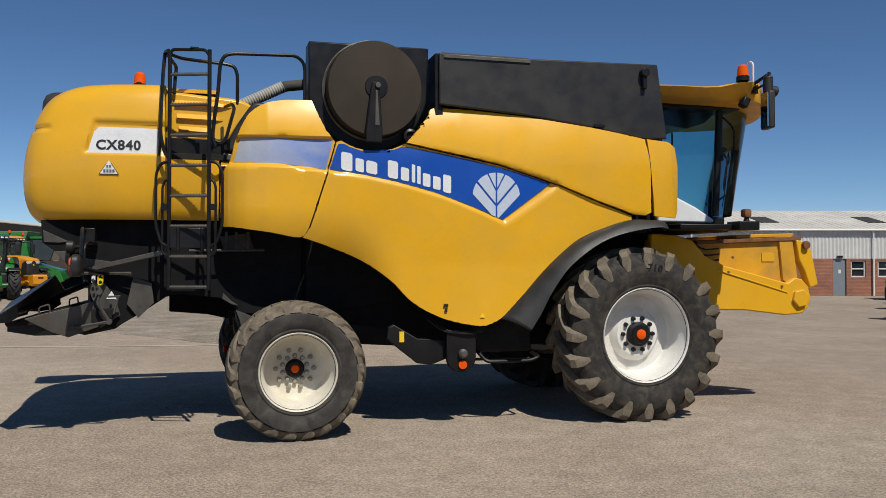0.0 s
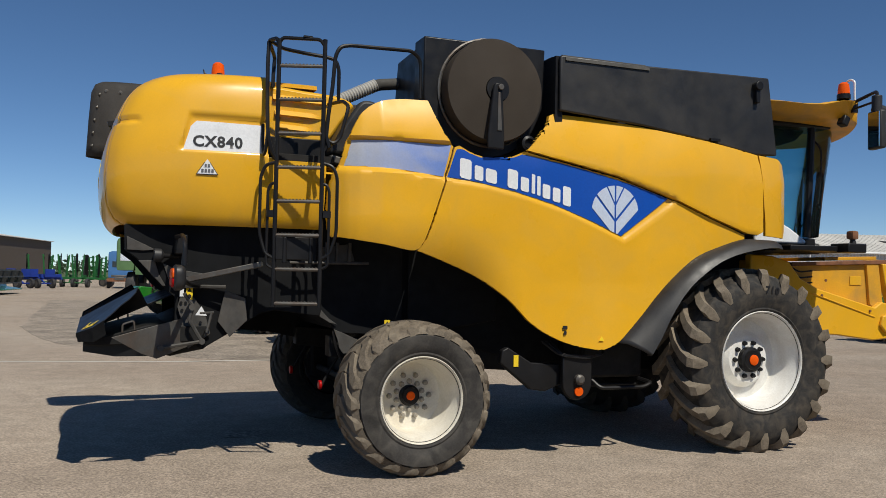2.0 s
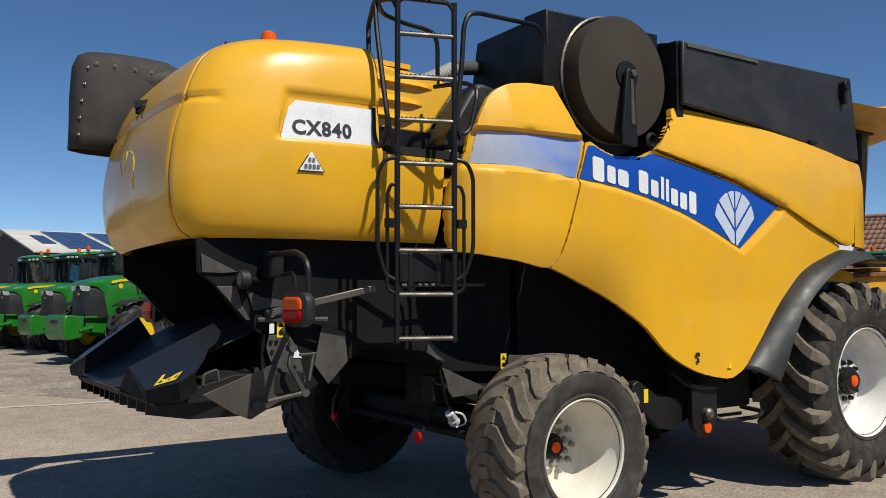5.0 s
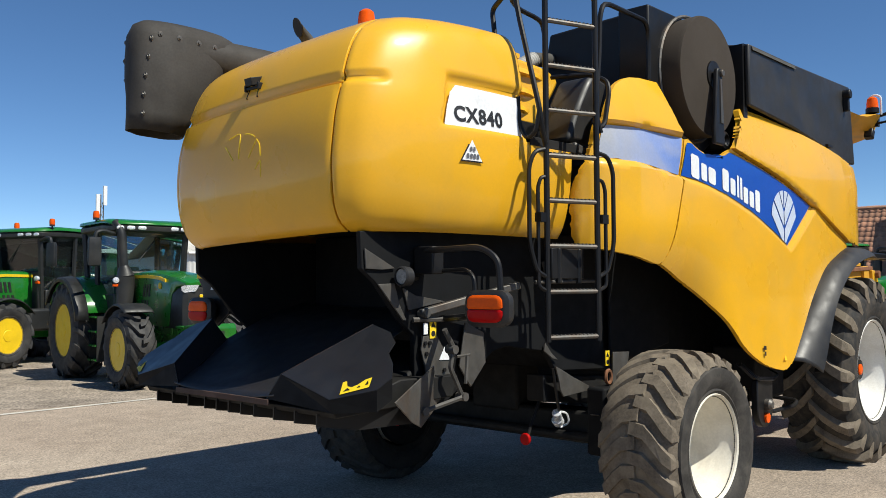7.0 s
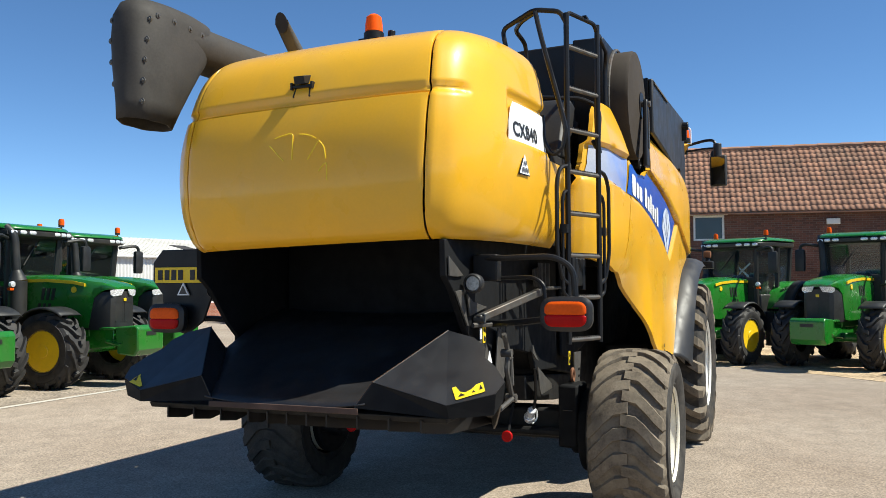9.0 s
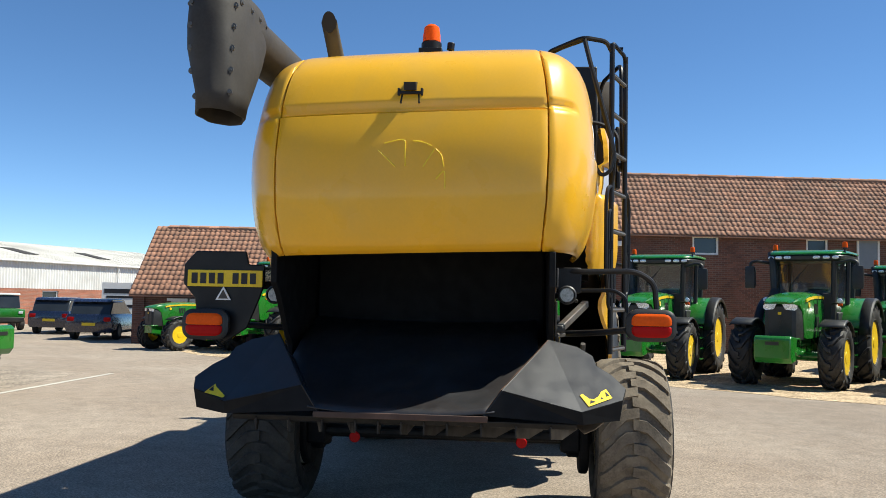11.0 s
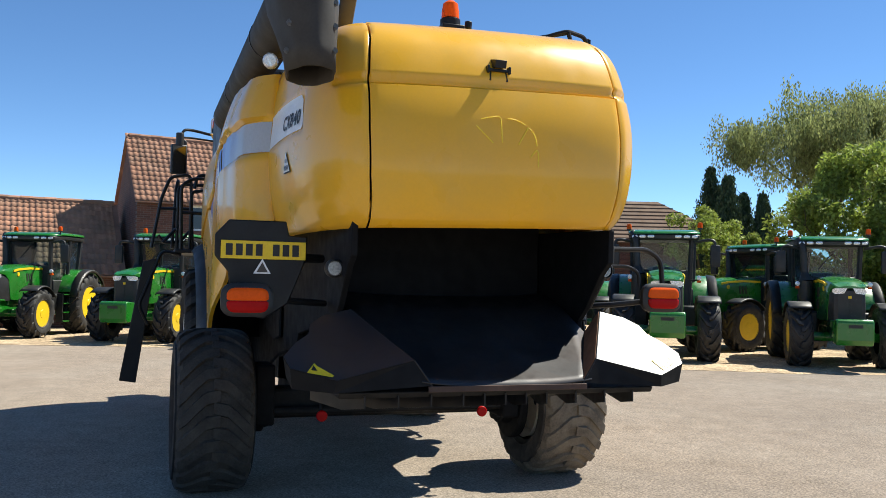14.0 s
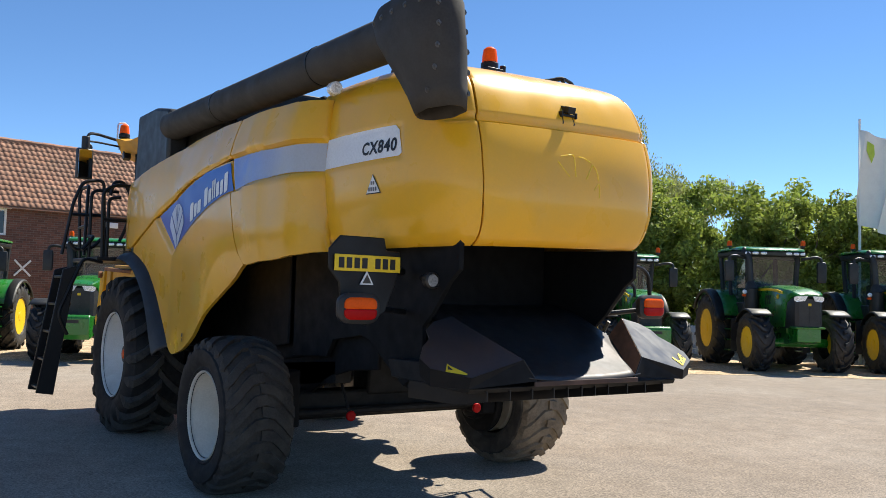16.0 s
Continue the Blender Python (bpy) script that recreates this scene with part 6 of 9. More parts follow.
for s in (-1, 1):
    A, C, E, D, K = [(x, s * y, z) for x, y, z in ((-6.03, 0.867, 1.579), (-6.49, 0.589, 1.303), (-6.51, 1.046, 1.196), (-6.385, 1.285, 1.215), (-6.30, 1.312, 1.315))]
    rim = [(x, s * y, z) for x, y, z in ((-6.22, 1.235, 1.385), (-6.17, 1.15, 1.44), (-6.10, 1.13, 1.475), (-6.05, 1.04, 1.545))]
    B, E2, D2, F = [(x, s * y, z) for x, y, z in ((-6.515, 0.488, 1.16), (-6.495, 1.055, 1.125), (-6.37, 1.27, 1.14), (-5.95, 0.80, 1.43))]
    pn = (Vector(E) - Vector(A)).cross(Vector(K) - Vector(A))
    flat = lambda p: (p[0], p[1], A[2] - (pn.x * (p[0] - A[0]) + pn.y * (p[1] - A[1])) / pn.z)
    rim, D = [flat(p) for p in rim], flat(D)
    bm = bmesh.new()
    quad(A, C, E), quad(A, E, D, K)
    quad(A, K, *rim)
    bmesh.ops.remove_doubles(bm, verts=bm.verts[:], dist=0.001)
    bmesh.ops.recalc_face_normals(bm, faces=bm.faces[:])
    wing = part("spreader_wing", bm, WING, harvester, "black sheet-metal spreader wing with worn edges", smooth=0)
    k = wing.modifiers.new("sheet", "SOLIDIFY")
    k.thickness, k.offset = 0.008, 0
    bm = bmesh.new()
    quad(C, B, E2, E), quad(E, E2, D2, D), quad(D, D2, (-6.28, s * 1.29, 1.2), K)
    bmesh.ops.remove_doubles(bm, verts=bm.verts[:], dist=0.001)
    bmesh.ops.recalc_face_normals(bm, faces=bm.faces[:])
    k = part("wing_skirt", bm, SHADEBLACK, wing, "matt black folded lower edge", smooth=0).modifiers.new("sheet", "SOLIDIFY")
    k.thickness, k.offset = 0.007, 0
    bm = bmesh.new()
    quad(A, C, B, F)
    k = part("wing_wall", bm, RUSTY if s < 0 else WING, wing, "rust-worn inner wall", smooth=0).modifiers.new("sheet", "SOLIDIFY")
    k.thickness = 0.008
    bm = bmesh.new()
    k = Vector((0.01, s * 0.016, -0.006))
    quad(*[Vector(p) + k for p in (A, C, B, F)])
    part("wing_wall_back", bm, BLACK, wing, "black back of the inner wall", smooth=0)
    bm = bmesh.new()
    tube(bm, [(-6.15, s * 1.02, 1.2), (-6.15, s * 1.02, 1.27), (-6.06, s * 1.02, 1.3), (-6.05, s * 1.02, 1.22)], 0.009, 6, 0.02)
    part("wing_handle", bm, STEEL, wing)
    bm = bmesh.new()
    tube(bm, [A, C, B], 0.006, 6, 0.0)
    tube(bm, [B, F], 0.01, 6, 0.0)
    part("wing_edge", bm, BLACK, wing, "worn folded edge")
    n = (Vector(E) - Vector(A)).cross(Vector(D) - Vector(A)).normalized()
    n = n if n.z > 0 else -n
    u = (Vector(D) - Vector(E)).normalized()
    w = n.cross(u)
    w = w if w.x > 0 else -w
    o = Vector(E).lerp(Vector(D), 0.42) + w * 0.05 + n * 0.0085
    bm = bmesh.new()
    f = bm.faces.new([bm.verts.new(o + u * a + w * b) for a, b in STICKERS[s][0]])
    bmesh.ops.triangulate(bm, faces=[f])
    st = part("wing_sticker", bm, STICKER, wing, "torn yellow warning sticker", smooth=0)
    for pts in STICKERS[s][1]:
        bm = bmesh.new()
        bm.faces.new([bm.verts.new(o + u * a + w * b + n * 0.002) for a, b in pts])
        part("sticker_mark", bm, INK, st, smooth=0)
# the tray dips between the wings
bm = bmesh.new()
ROWS_T = [(-5.25, 1.66), (-5.6, 1.56), (-5.95, 1.405), (-6.25, 1.265), (-6.45, 1.185), (-6.52, 1.155)]
grid = []
for x, z in ROWS_T:
    half = 0.80 if x > -5.96 else lerp(-x, [(5.95, 0.80), (6.515, 0.488)]) + 0.06
    half = max(half, 0.80) if x > -6.0 else half
    grid.append([bm.verts.new((x, half * 2 * (j / 14 - 0.5), z + 0.03 * abs(j / 7 - 1) ** 3)) for j in range(15)])
for a, b in zip(grid, grid[1:]):
    for j in range(14):
        bm.faces.new((a[j], a[j + 1], b[j + 1], b[j]))
bmesh.ops.recalc_face_normals(bm, faces=bm.faces[:])
k = part("spreader_tray", bm, TRAY, harvester, "black spreader tray dusty from straw", smooth=50).modifiers.new("sheet", "SOLIDIFY")
k.thickness = 0.008
bm = bmesh.new()
box(bm, (-6.522, 0, 1.14), (0.012, 1.02, 0.035))
part("tray_lip", bm, LIPRUST, harvester, "dark rusty folded tray lip", bevel=0.003)
bm = bmesh.new()
prism(bm, [(-5.45, 1.25), (-5.5, 1.12), (-6.44, 1.085), (-6.46, 1.12), (-5.95, 1.26)], -1.02, 1.02)
part("tray_underside", bm, CHASSIS, harvester, "dark tray frame", bevel=0.008)
for i in range(11):
    y = -1.0 + i * 0.2
    bm = bmesh.new()
    prism(bm, [(-5.8, 1.12), (-6.46, 1.10), (-6.46, 1.03), (-6.2, 0.99), (-5.8, 1.0)], y - 0.005, y + 0.005)
    for v in bm.verts:
        v.co.y += 0.28 * (v.co.x + 6.0) * (1 if y > 0 else -1) * min(1.0, abs(y) / 0.4)
    part("spreader_vane", bm, BLACK, harvester, "dark spreader vane")

DULL = mat("scuffed_grey_plate", (0.07, 0.066, 0.06), 0.6, metal=0.2, vary=0.3, scale=9.0, dirt=(0.08, 0.07, 0.06), dirt_amt=0.7, dscale=11.0)
for side in (-1,):
    y = side * 0.905
    # Sun-lit, worn patches of the side wall, built as two grey sheets.
    plate("hinge_plate", [(-6.137, 2.03), (-5.892, 1.915), (-6.0, 1.905), (-6.13, 1.91)], y, DULL, "grey hinge plate")
    plate("hinge_plate", [(-6.034, 1.82), (-5.90, 1.825), (-5.86, 1.70), (-5.80, 1.60), (-5.83, 1.60)], y, DULL, "grey hinge plate")
    plate("gusset_plate", [(-5.83, 1.80), (-5.72, 1.75), (-5.45, 1.71), (-5.78, 1.66)], y, DULL, "dusty gusset plate")
    bm = bmesh.new()
    prism(bm, [(-6.24, 1.175), (-5.66, 1.32), (-5.61, 1.07), (-5.87, 0.98), (-6.0, 1.03)], -0.006, 0.006)
    for v in bm.verts:
        v.co.y += side * (0.98 + 0.45 * (-5.6 - v.co.x))
    part("deflector_plate", bm, STEEL, harvester, "worn grey steel deflector plate", bevel=0.003)
    pa = plate("bearing_plate", [(-5.70, 1.42), (-5.68, 1.50), (-5.56, 1.50), (-5.46, 1.36), (-5.41, 1.18), (-5.60, 1.05), (-5.67, 1.32)], side * 0.93, DULL, "perforated grey bearing plate")
    for x, z in ((-5.67, 1.455), (-5.63, 1.455), (-5.66, 1.39), (-5.57, 1.17), (-5.50, 1.28)):
        bm = bmesh.new()
        rod(bm, (x, side * 0.94, z), (x, side * 0.955, z), 0.013, 8)
        part("bolt", bm, BLACK, pa)
    plate("bearing_plate", [(-5.29, 1.57), (-5.11, 1.50), (-5.09, 1.30), (-5.24, 1.15), (-5.35, 1.29)], side * 0.93, DULL, "dusty grey bearing plate")
    plate("sloped_plate", [(-4.28, 1.215), (-4.24, 1.11), (-4.225, 1.04), (-4.185, 0.985), (-3.82, 1.005), (-3.83, 1.03), (-4.08, 1.13), (-4.2, 1.185)], side * 0.915, DULL, "grey sloped plate edge")
    plate("corner_plate", [(-4.405, 1.395), (-4.42, 1.335), (-4.32, 1.275), (-4.25, 1.262), (-4.33, 1.315)], side * 0.915, DULL)
    pf = plate("holed_bracket", [(-3.78, 1.30), (-3.55, 1.29), (-3.62, 1.0), (-3.80, 1.0)], side * 1.09, DULL, "grey bracket with bolt holes")
    for i in range(3):
        for j in range(2):
            bm = bmesh.new()
            rod(bm, (-3.66 + j * 0.045, side * 1.10, 1.04 + i * 0.055), (-3.66 + j * 0.045, side * 1.106, 1.04 + i * 0.055), 0.011, 8)
            part("bolt_hole", bm, INK, pf)
    bm = bmesh.new()
    tube(bm, [(-3.85 + 0.04 * math.cos(a), side * 1.10, 1.118 + 0.052 * math.sin(a)) for a in [2 * math.pi * i / 8 for i in range(8)]], 0.014, 6, 0.02, True)
    part("tie_eye", bm, RUSTY, harvester, "rusty tie-down eye")
    plate("tow_foot", [(-4.05, 0.855), (-3.85, 0.85), (-3.85, 0.835), (-4.0, 0.83)], side * 1.06, DULL, "worn foot plate", 0.08)
    for x, z, yy in ((-5.60, 1.54, 0.945), (-3.80, 1.252, 1.06), (-3.86, 0.74, 1.06)):
        bm = bmesh.new()
        box(bm, (x, side * yy, z), (0.055, 0.006, 0.115))
        sk = part("safety_sticker", bm, STICKER, harvester, "yellow safety sticker with black signs")
        bm = bmesh.new()
        rod(bm, (x, side * (yy + 0.003), z - 0.028), (x, side * (yy + 0.0045), z - 0.028), 0.018, 10)
        part("sign_mark", bm, INK, sk)
        bm = bmesh.new()
        prism(bm, [(x - 0.02, z + 0.012), (x + 0.02, z + 0.012), (x, z + 0.045)], side * (yy + 0.003), side * (yy + 0.0045))
        part("sign_mark", bm, INK, sk)
    plate("white_triangle", [(-5.545, 1.345), (-5.445, 1.34), (-5.495, 1.425)], side * 0.944, DECAL, "white triangular sticker", 0.003, bevel=0)
    bm = bmesh.new()
    box(bm, (-5.665, side * 0.946, 1.545), (0.035, 0.004, 0.07))
    part("white_label", bm, DECAL, harvester, "small white label")
    # levers and struts
    for pts, r in (([(-5.66, 1.10, 1.545), (-5.58, 1.10, 1.43), (-5.61, 1.10, 1.31), (-5.50, 1.10, 1.125)], 0.017), ([(-5.50, 1.11, 1.125), (-5.84, 1.10, 1.07)], 0.016),
                   ([(-5.42, 1.07, 1.37), (-5.46, 1.09, 1.20)], 0.012), ([(-5.52, 1.07, 1.37), (-5.40, 1.07, 1.375)], 0.01), ([(-5.75, 0.92, 1.60), (-5.3, 1.04, 1.60)], 0.017)):
        bm = bmesh.new()
        tube(bm, [(x, side * q, z) for x, q, z in pts], r, 6, 0.02)
        part("lever", bm, DULL, harvester, "worn steel lever")
    for x, q, z in ((-5.50, 1.10, 1.125), (-5.84, 1.09, 1.07), (-5.68, 0.95, 1.64), (-5.59, 1.1, 1.42)):
        bm = bmesh.new()
        rod(bm, (x, side * (q - 0.04), z), (x, side * (q + 0.03), z), 0.027, 12)
        part("pivot_pin", bm, DULL, harvester)
    a, b = Vector((-5.70, side * 0.94, 1.64)), Vector((-5.0, side * 1.154, 1.81))
    bm = bmesh.new()
    q = (b - a).to_track_quat("X", "Z").to_matrix()
    box(bm, (a + b) / 2, ((b - a).length, 0.05, 0.05), q)
    part("lamp_strut", bm, STEEL, harvester, "grey channel strut", bevel=0.008)
    bm = bmesh.new()
    prism(bm, [(-4.45, 1.98), (-4.15, 2.02), (-4.1, 1.86), (-4.4, 1.84)], side * 0.93, side * 0.95)
    for x in (-4.38, -4.28, -4.16):
        box(bm, (x, side * 0.98, 1.93), (0.03, 0.03, 0.2))
    tube(bm, [(-4.75, side * 1.1, 1.83), (-4.0, side * 1.08, 1.84)], 0.014)
    part("pipe_rack", bm, DULL, harvester, "grey bolted pipe rack", bevel=0.003)
    bm = bmesh.new()
    tube(bm, [(-4.28, side * 0.9, 1.2), (-4.24, side * 0.9, 1.0), (-4.12, side * 0.84, 0.84)], 0.012, 6, 0.1)
    part("cable", bm, BLACK, harvester, "black cable loom")
    bm = bmesh.new()
    rod(bm, (-4.16, side * 0.84, 0.86), (-4.08, side * 0.80, 0.79), 0.035, 12)
    rod(bm, (-4.10, side * 0.80, 0.80), (-4.06, side * 0.79, 0.77), 0.045, 12)
    co = part("trailer_socket", bm, LENS, harvester, "silver trailer socket", bevel=0.006)
    bm = bmesh.new()
    tube(bm, [(-4.10, side * 0.84, 0.86), (-4.02, side * 0.84, 0.84), (-3.98, side * 0.83, 0.76), (-4.08, side * 0.82, 0.74)], 0.008, 6, 0.04)
    part("wire_loop", bm, DECAL, co)
for side in (-1, 1):
    bm = bmesh.new()
    if side < 0:
        tube(bm, [(-5.70, -0.92, 2.02), (-5.742, -1.08, 2.024), (-5.71, -1.44, 2.032), (-5.70, -1.56, 1.96), (-5.70, -1.575, 1.77)], 0.019, 8, 0.09)
        tube(bm, [(-5.64, -0.92, 1.90), (-5.644, -1.08, 1.90), (-5.68, -1.30, 1.905), (-5.70, -1.375, 1.86), (-5.70, -1.38, 1.76)], 0.013, 8, 0.07)
        part("lamp_guard", bm, BLACK, harvester, "black lamp guard tube")
        bm = bmesh.new()
        box(bm, (-5.69, -1.0, 1.965), (0.10, 0.16, 0.17))
        part("guard_bracket", bm, BLACK, harvester, bevel=0.008)
    else:
        prism(bm, [(1.12, 1.80), (1.085, 1.90), (1.085, 2.035), (1.20, 2.04), (1.22, 2.13), (1.58, 2.13), (1.665, 2.035), (1.665, 1.90), (1.58, 1.80), (1.55, 1.55), (1.35, 1.5), (1.2, 1.6)], -5.68, -5.66, "x")
        part("plate_board", bm, BLACK, harvester, "black number plate board", bevel=0.008)
        bm = bmesh.new()
        tube(bm, [(-5.66, 1.2, 1.9), (-5.5, 0.95, 1.9)], 0.03)
        part("board_arm", bm, BLACK, harvester)
    yl, zl = (-1.53, 1.68) if side < 0 else (1.465, 1.625)
    bm = rbox((-5.79, yl - 0.162, zl - 0.108), (-5.69, yl + 0.162, zl + 0.105), (0.02, 0.07, 0.07), (0.05, 0.07, 0.07), (5, 14, 10))
    for v in bm.verts:
        v.co.z = zl + (v.co.z - zl) * (1 - 0.45 * (v.co.y - yl) ** 2 / 0.17)
    lp = part("tail_lamp", bm, PLASTIC, harvester, "oval tail lamp in black housing")
    for z0, z1, mt in ((zl - 0.08, zl - 0.007, RED), (zl - 0.005, zl + 0.075, ORANGE)):
        up = mt is ORANGE
        bm = rbox((-5.808, yl - 0.128, z0), (-5.77, yl + 0.128, z1), (0.012, 0.045, 0.001 if up else 0.045), (0.002, 0.045, 0.045 if up else 0.001), (3, 12, 8))
        for v in bm.verts:
            v.co.z = zl + (v.co.z - zl) * (1 - 0.45 * (v.co.y - yl) ** 2 / 0.17)
        part("lamp_lens", bm, mt, lp)
    bm = bmesh.new()
    yr, zr = (-0.98, 1.866) if side < 0 else (0.945, 1.833)
    lathe(bm, [(0.03, -5.83), (0.058, -5.85), (0.062, -5.905), (0.052, -5.915), (0.05, -5.905)], 20, "x", (0, yr, zr), caps=False)
    rl = part("reverse_lamp", bm, PLASTIC, harvester, "round lamp in black housing")
    bm = bmesh.new()
    rod(bm, (-5.89, yr, zr), (-5.906, yr, zr), 0.052, 20, 0.044)
    part("lamp_glass", bm, DIMLENS, rl, "ribbed clear lamp glass")
    bm = bmesh.new()
    tube(bm, [(-5.84, yr, zr), (-5.7, side * 0.9, 1.86)], 0.02)
    tube(bm, [(-5.71, yl, zl - 0.02), (-5.62, side * 1.2, 1.62), (-5.5, side * 0.92, 1.6)], 0.022, 8, 0.05)
    part("lamp_stalk", bm, BLACK, harvester)
    bm = bmesh.new()
    rod(bm, (-4.33, side * 0.69, 0.669), (-4.36, side * 0.69, 0.669), 0.045, 20)
    rr = part("red_reflector", bm, RED, harvester, "round red rear reflector", bevel=0.008)
    bm = bmesh.new()
    tube(bm, [(-4.33, side * 0.69, 0.66), (-4.27, side * 0.69, 0.78), (-4.15, side * 0.7, 0.98)], 0.013)
    part("reflector_stalk", bm, CHASSIS, rr)
bm = bmesh.new()
box(bm, (-5.695, 1.362, 1.94), (0.01, 0.535, 0.115))
pl = part("number_plate", bm, STICKER, harvester, "yellow number plate with black bars", bevel=0.003)
for i in range(7):
    bm = bmesh.new()
    box(bm, (-5.702, 1.578 - i * 0.062 - (0.045 if i > 3 else 0), 1.94), (0.004, 0.042, 0.074))
    part("plate_bar", bm, INK, pl)
bm = bmesh.new()
prism(bm, [(1.315, 1.79), (1.425, 1.79), (1.37, 1.885)], -5.70, -5.69, "x")
bt = part("board_triangle", bm, DECAL, harvester, "small white warning triangle")
bm = bmesh.new()
prism(bm, [(1.335, 1.80), (1.405, 1.80), (1.37, 1.862)], -5.703, -5.70, "x")
part("triangle_ink", bm, DULL, bt)

# -- maintenance ladder on the right --
lad = new("ladder")
lad.parent = harvester
tagged(lad, "black tubular access ladder with handrails")
REAR_RAIL, FRONT_RAIL = Vector((-4.935, -1.342, 0)), Vector((-4.56, -1.482, 0))
ALONG = (FRONT_RAIL - REAR_RAIL).normalized()
for foot in (REAR_RAIL, FRONT_RAIL):
    bm = bmesh.new()
    tube(bm, [foot + Vector((0, 0, 3.79)), foot + Vector((0, 0, 1.44))], 0.02, 10)
    part("ladder_rail", bm, BLACK, lad)
rung = None
for i in range(8):
    z = 1.469 + 0.2975 * i
    if rung is None:
        bm = bmesh.new()
        tube(bm, [REAR_RAIL - ALONG * 0.01, FRONT_RAIL + ALONG * 0.01], 0.016, 8)
        for k in range(12):
            box(bm, REAR_RAIL.lerp(FRONT_RAIL, 0.08 + 0.076 * k) + Vector((0, 0, 0.017)), (0.012, 0.02, 0.008))
        rung = part("rung", bm, STEEL, lad)
        rung.matrix_basis = pose(0, 0, z)
    else:
        again(rung, lad, pose(0, 0, z))
for foot, d in ((REAR_RAIL, -1), (FRONT_RAIL, 1)):
    at = lambda a, z: foot + ALONG * (d * a) + Vector((0, 0, z))
    bm = bmesh.new()
    tube(bm, [at(0, 2.70), at(0.09, 2.68), at(0.135, 2.58), at(0.135, 2.08), at(0.08, 1.90), at(0, 1.86)], 0.015, 8, 0.06)
    tube(bm, [at(0, 2.52), at(0.045, 2.51), at(0.068, 2.45), at(0.068, 1.80), at(0, 1.77)], 0.013, 8, 0.04)
    box(bm, at(0.045, 2.25), (0.07, 0.05, 0.06))
    part("grab_handle", bm, BLACK, lad)
bm = bmesh.new()
tube(bm, [(-4.906, -0.90, 3.45), (-4.90, -0.88, 3.60), (-4.885, -0.85, 3.74), (-4.99, -1.12, 3.825), (-4.945, -1.30, 3.805), REAR_RAIL + Vector((0, 0, 3.72))], 0.018, 8, 0.05)
tube(bm, [(-4.97, -1.13, 3.815), (-4.84, -0.98, 3.80), (-4.6, -0.86, 3.81), (-4.39, -0.85, 3.80), (-4.30, -0.85, 3.78), (-4.27, -0.85, 3.69), (-4.27, -0.85, 3.38)], 0.018, 8, 0.08)
tube(bm, [(-4.99, -1.13, 3.81), (-5.005, -1.18, 3.60), (-5.018, -1.289, 3.205), (-5.02, -1.355, 2.95), (-4.985, -1.35, 2.80), REAR_RAIL + Vector((0, 0, 2.72))], 0.018, 8, 0.08)
tube(bm, [(-5.02, -1.355, 2.95), (-5.03, -1.33, 2.80), (-5.035, -1.26, 2.76), (-5.035, -1.20, 2.86), (-5.035, -1.19, 3.05)], 0.015, 8, 0.06)
tube(bm, [REAR_RAIL + Vector((0, 0, 3.76)), REAR_RAIL + ALONG * 0.03 + Vector((0, 0, 3.80)), FRONT_RAIL - ALONG * 0.04 + Vector((0, 0, 3.79)), FRONT_RAIL + Vector((0, 0, 3.73))], 0.016, 8, 0.04)
box(bm, REAR_RAIL.lerp(FRONT_RAIL, 0.62) + Vector((0, 0, 3.812)), (0.08, 0.03, 0.014))
part("upper_handrail", bm, BLACK, lad)
bm = bmesh.new()
tube(bm, [(-4.50, -1.48, 2.84), (-4.53, -1.47, 2.93), (-4.51, -1.46, 3.15), (-4.48, -1.46, 3.37), (-4.46, -1.46, 3.66), (-4.42, -1.46, 3.75), (-4.33, -1.45, 3.775), (-3.72, -1.38, 3.81), (-3.64, -1.36, 3.76), (-3.62, -1.35, 3.68), (-3.62, -1.35, 3.38)], 0.018, 8, 0.07)
tube(bm, [(-4.53, -1.44, 2.93), (-4.46, -1.45, 2.88), (-4.40, -1.45, 2.93), (-4.34, -1.45, 3.16), (-4.32, -1.42, 3.24), (-4.34, -1.3, 3.30), (-4.40, -1.0, 3.32)], 0.017, 8, 0.05)
part("side_handrail", bm, BLACK, lad)
bm = bmesh.new()
box(bm, (-4.75, -1.36, 1.95), (0.36, 0.03, 0.2))
for x in (-4.85, -4.62):
    rod(bm, (x, -1.37, 1.82), (x, -1.37, 2.05), 0.02)
part("ladder_latch", bm, BLACK, lad, bevel=0.006)

# -- lower right fittings --
bm = bmesh.new()
prism(bm, [(-2.76, 1.04), (-2.70, 1.07), (-2.45, 0.92), (-2.1, 0.90), (-2.08, 0.72), (-2.3, 0.64), (-2.45, 0.66), (-2.78, 0.92)], -1.42, -1.34)
part("drive_guard", bm, BLACK, harvester, "black belt guard with yellow sticker", bevel=0.012)
bm = bmesh.new()
box(bm, (-2.62, -1.427, 0.94), (0.05, 0.006, 0.11))
part("guard_sticker", bm, STICKER, harvester)
bm = bmesh.new()
prism(bm, arc(-2.0, 0.72, 0.16, 180, 360, 10) + [(-1.84, 0.98), (-2.16, 0.98)], -1.52, -1.46)
part("hitch_plate", bm, BLACK, harvester, "black rounded bracket", bevel=0.01)
bm = bmesh.new()
lathe(bm, [(0.05, -1.52), (0.05, -1.56), (0.03, -1.58), (0.0001, -1.58)], 16, c=(-1.99, 0, 0.76))
part("bracket_knob", bm, STEEL, harvester)
bm = bmesh.new()
rod(bm, (-1.99, -1.52, 0.645), (-1.99, -1.54, 0.645), 0.045, 18)
part("orange_reflector", bm, ORANGE, harvester, "round orange side reflector")
bm = bmesh.new()
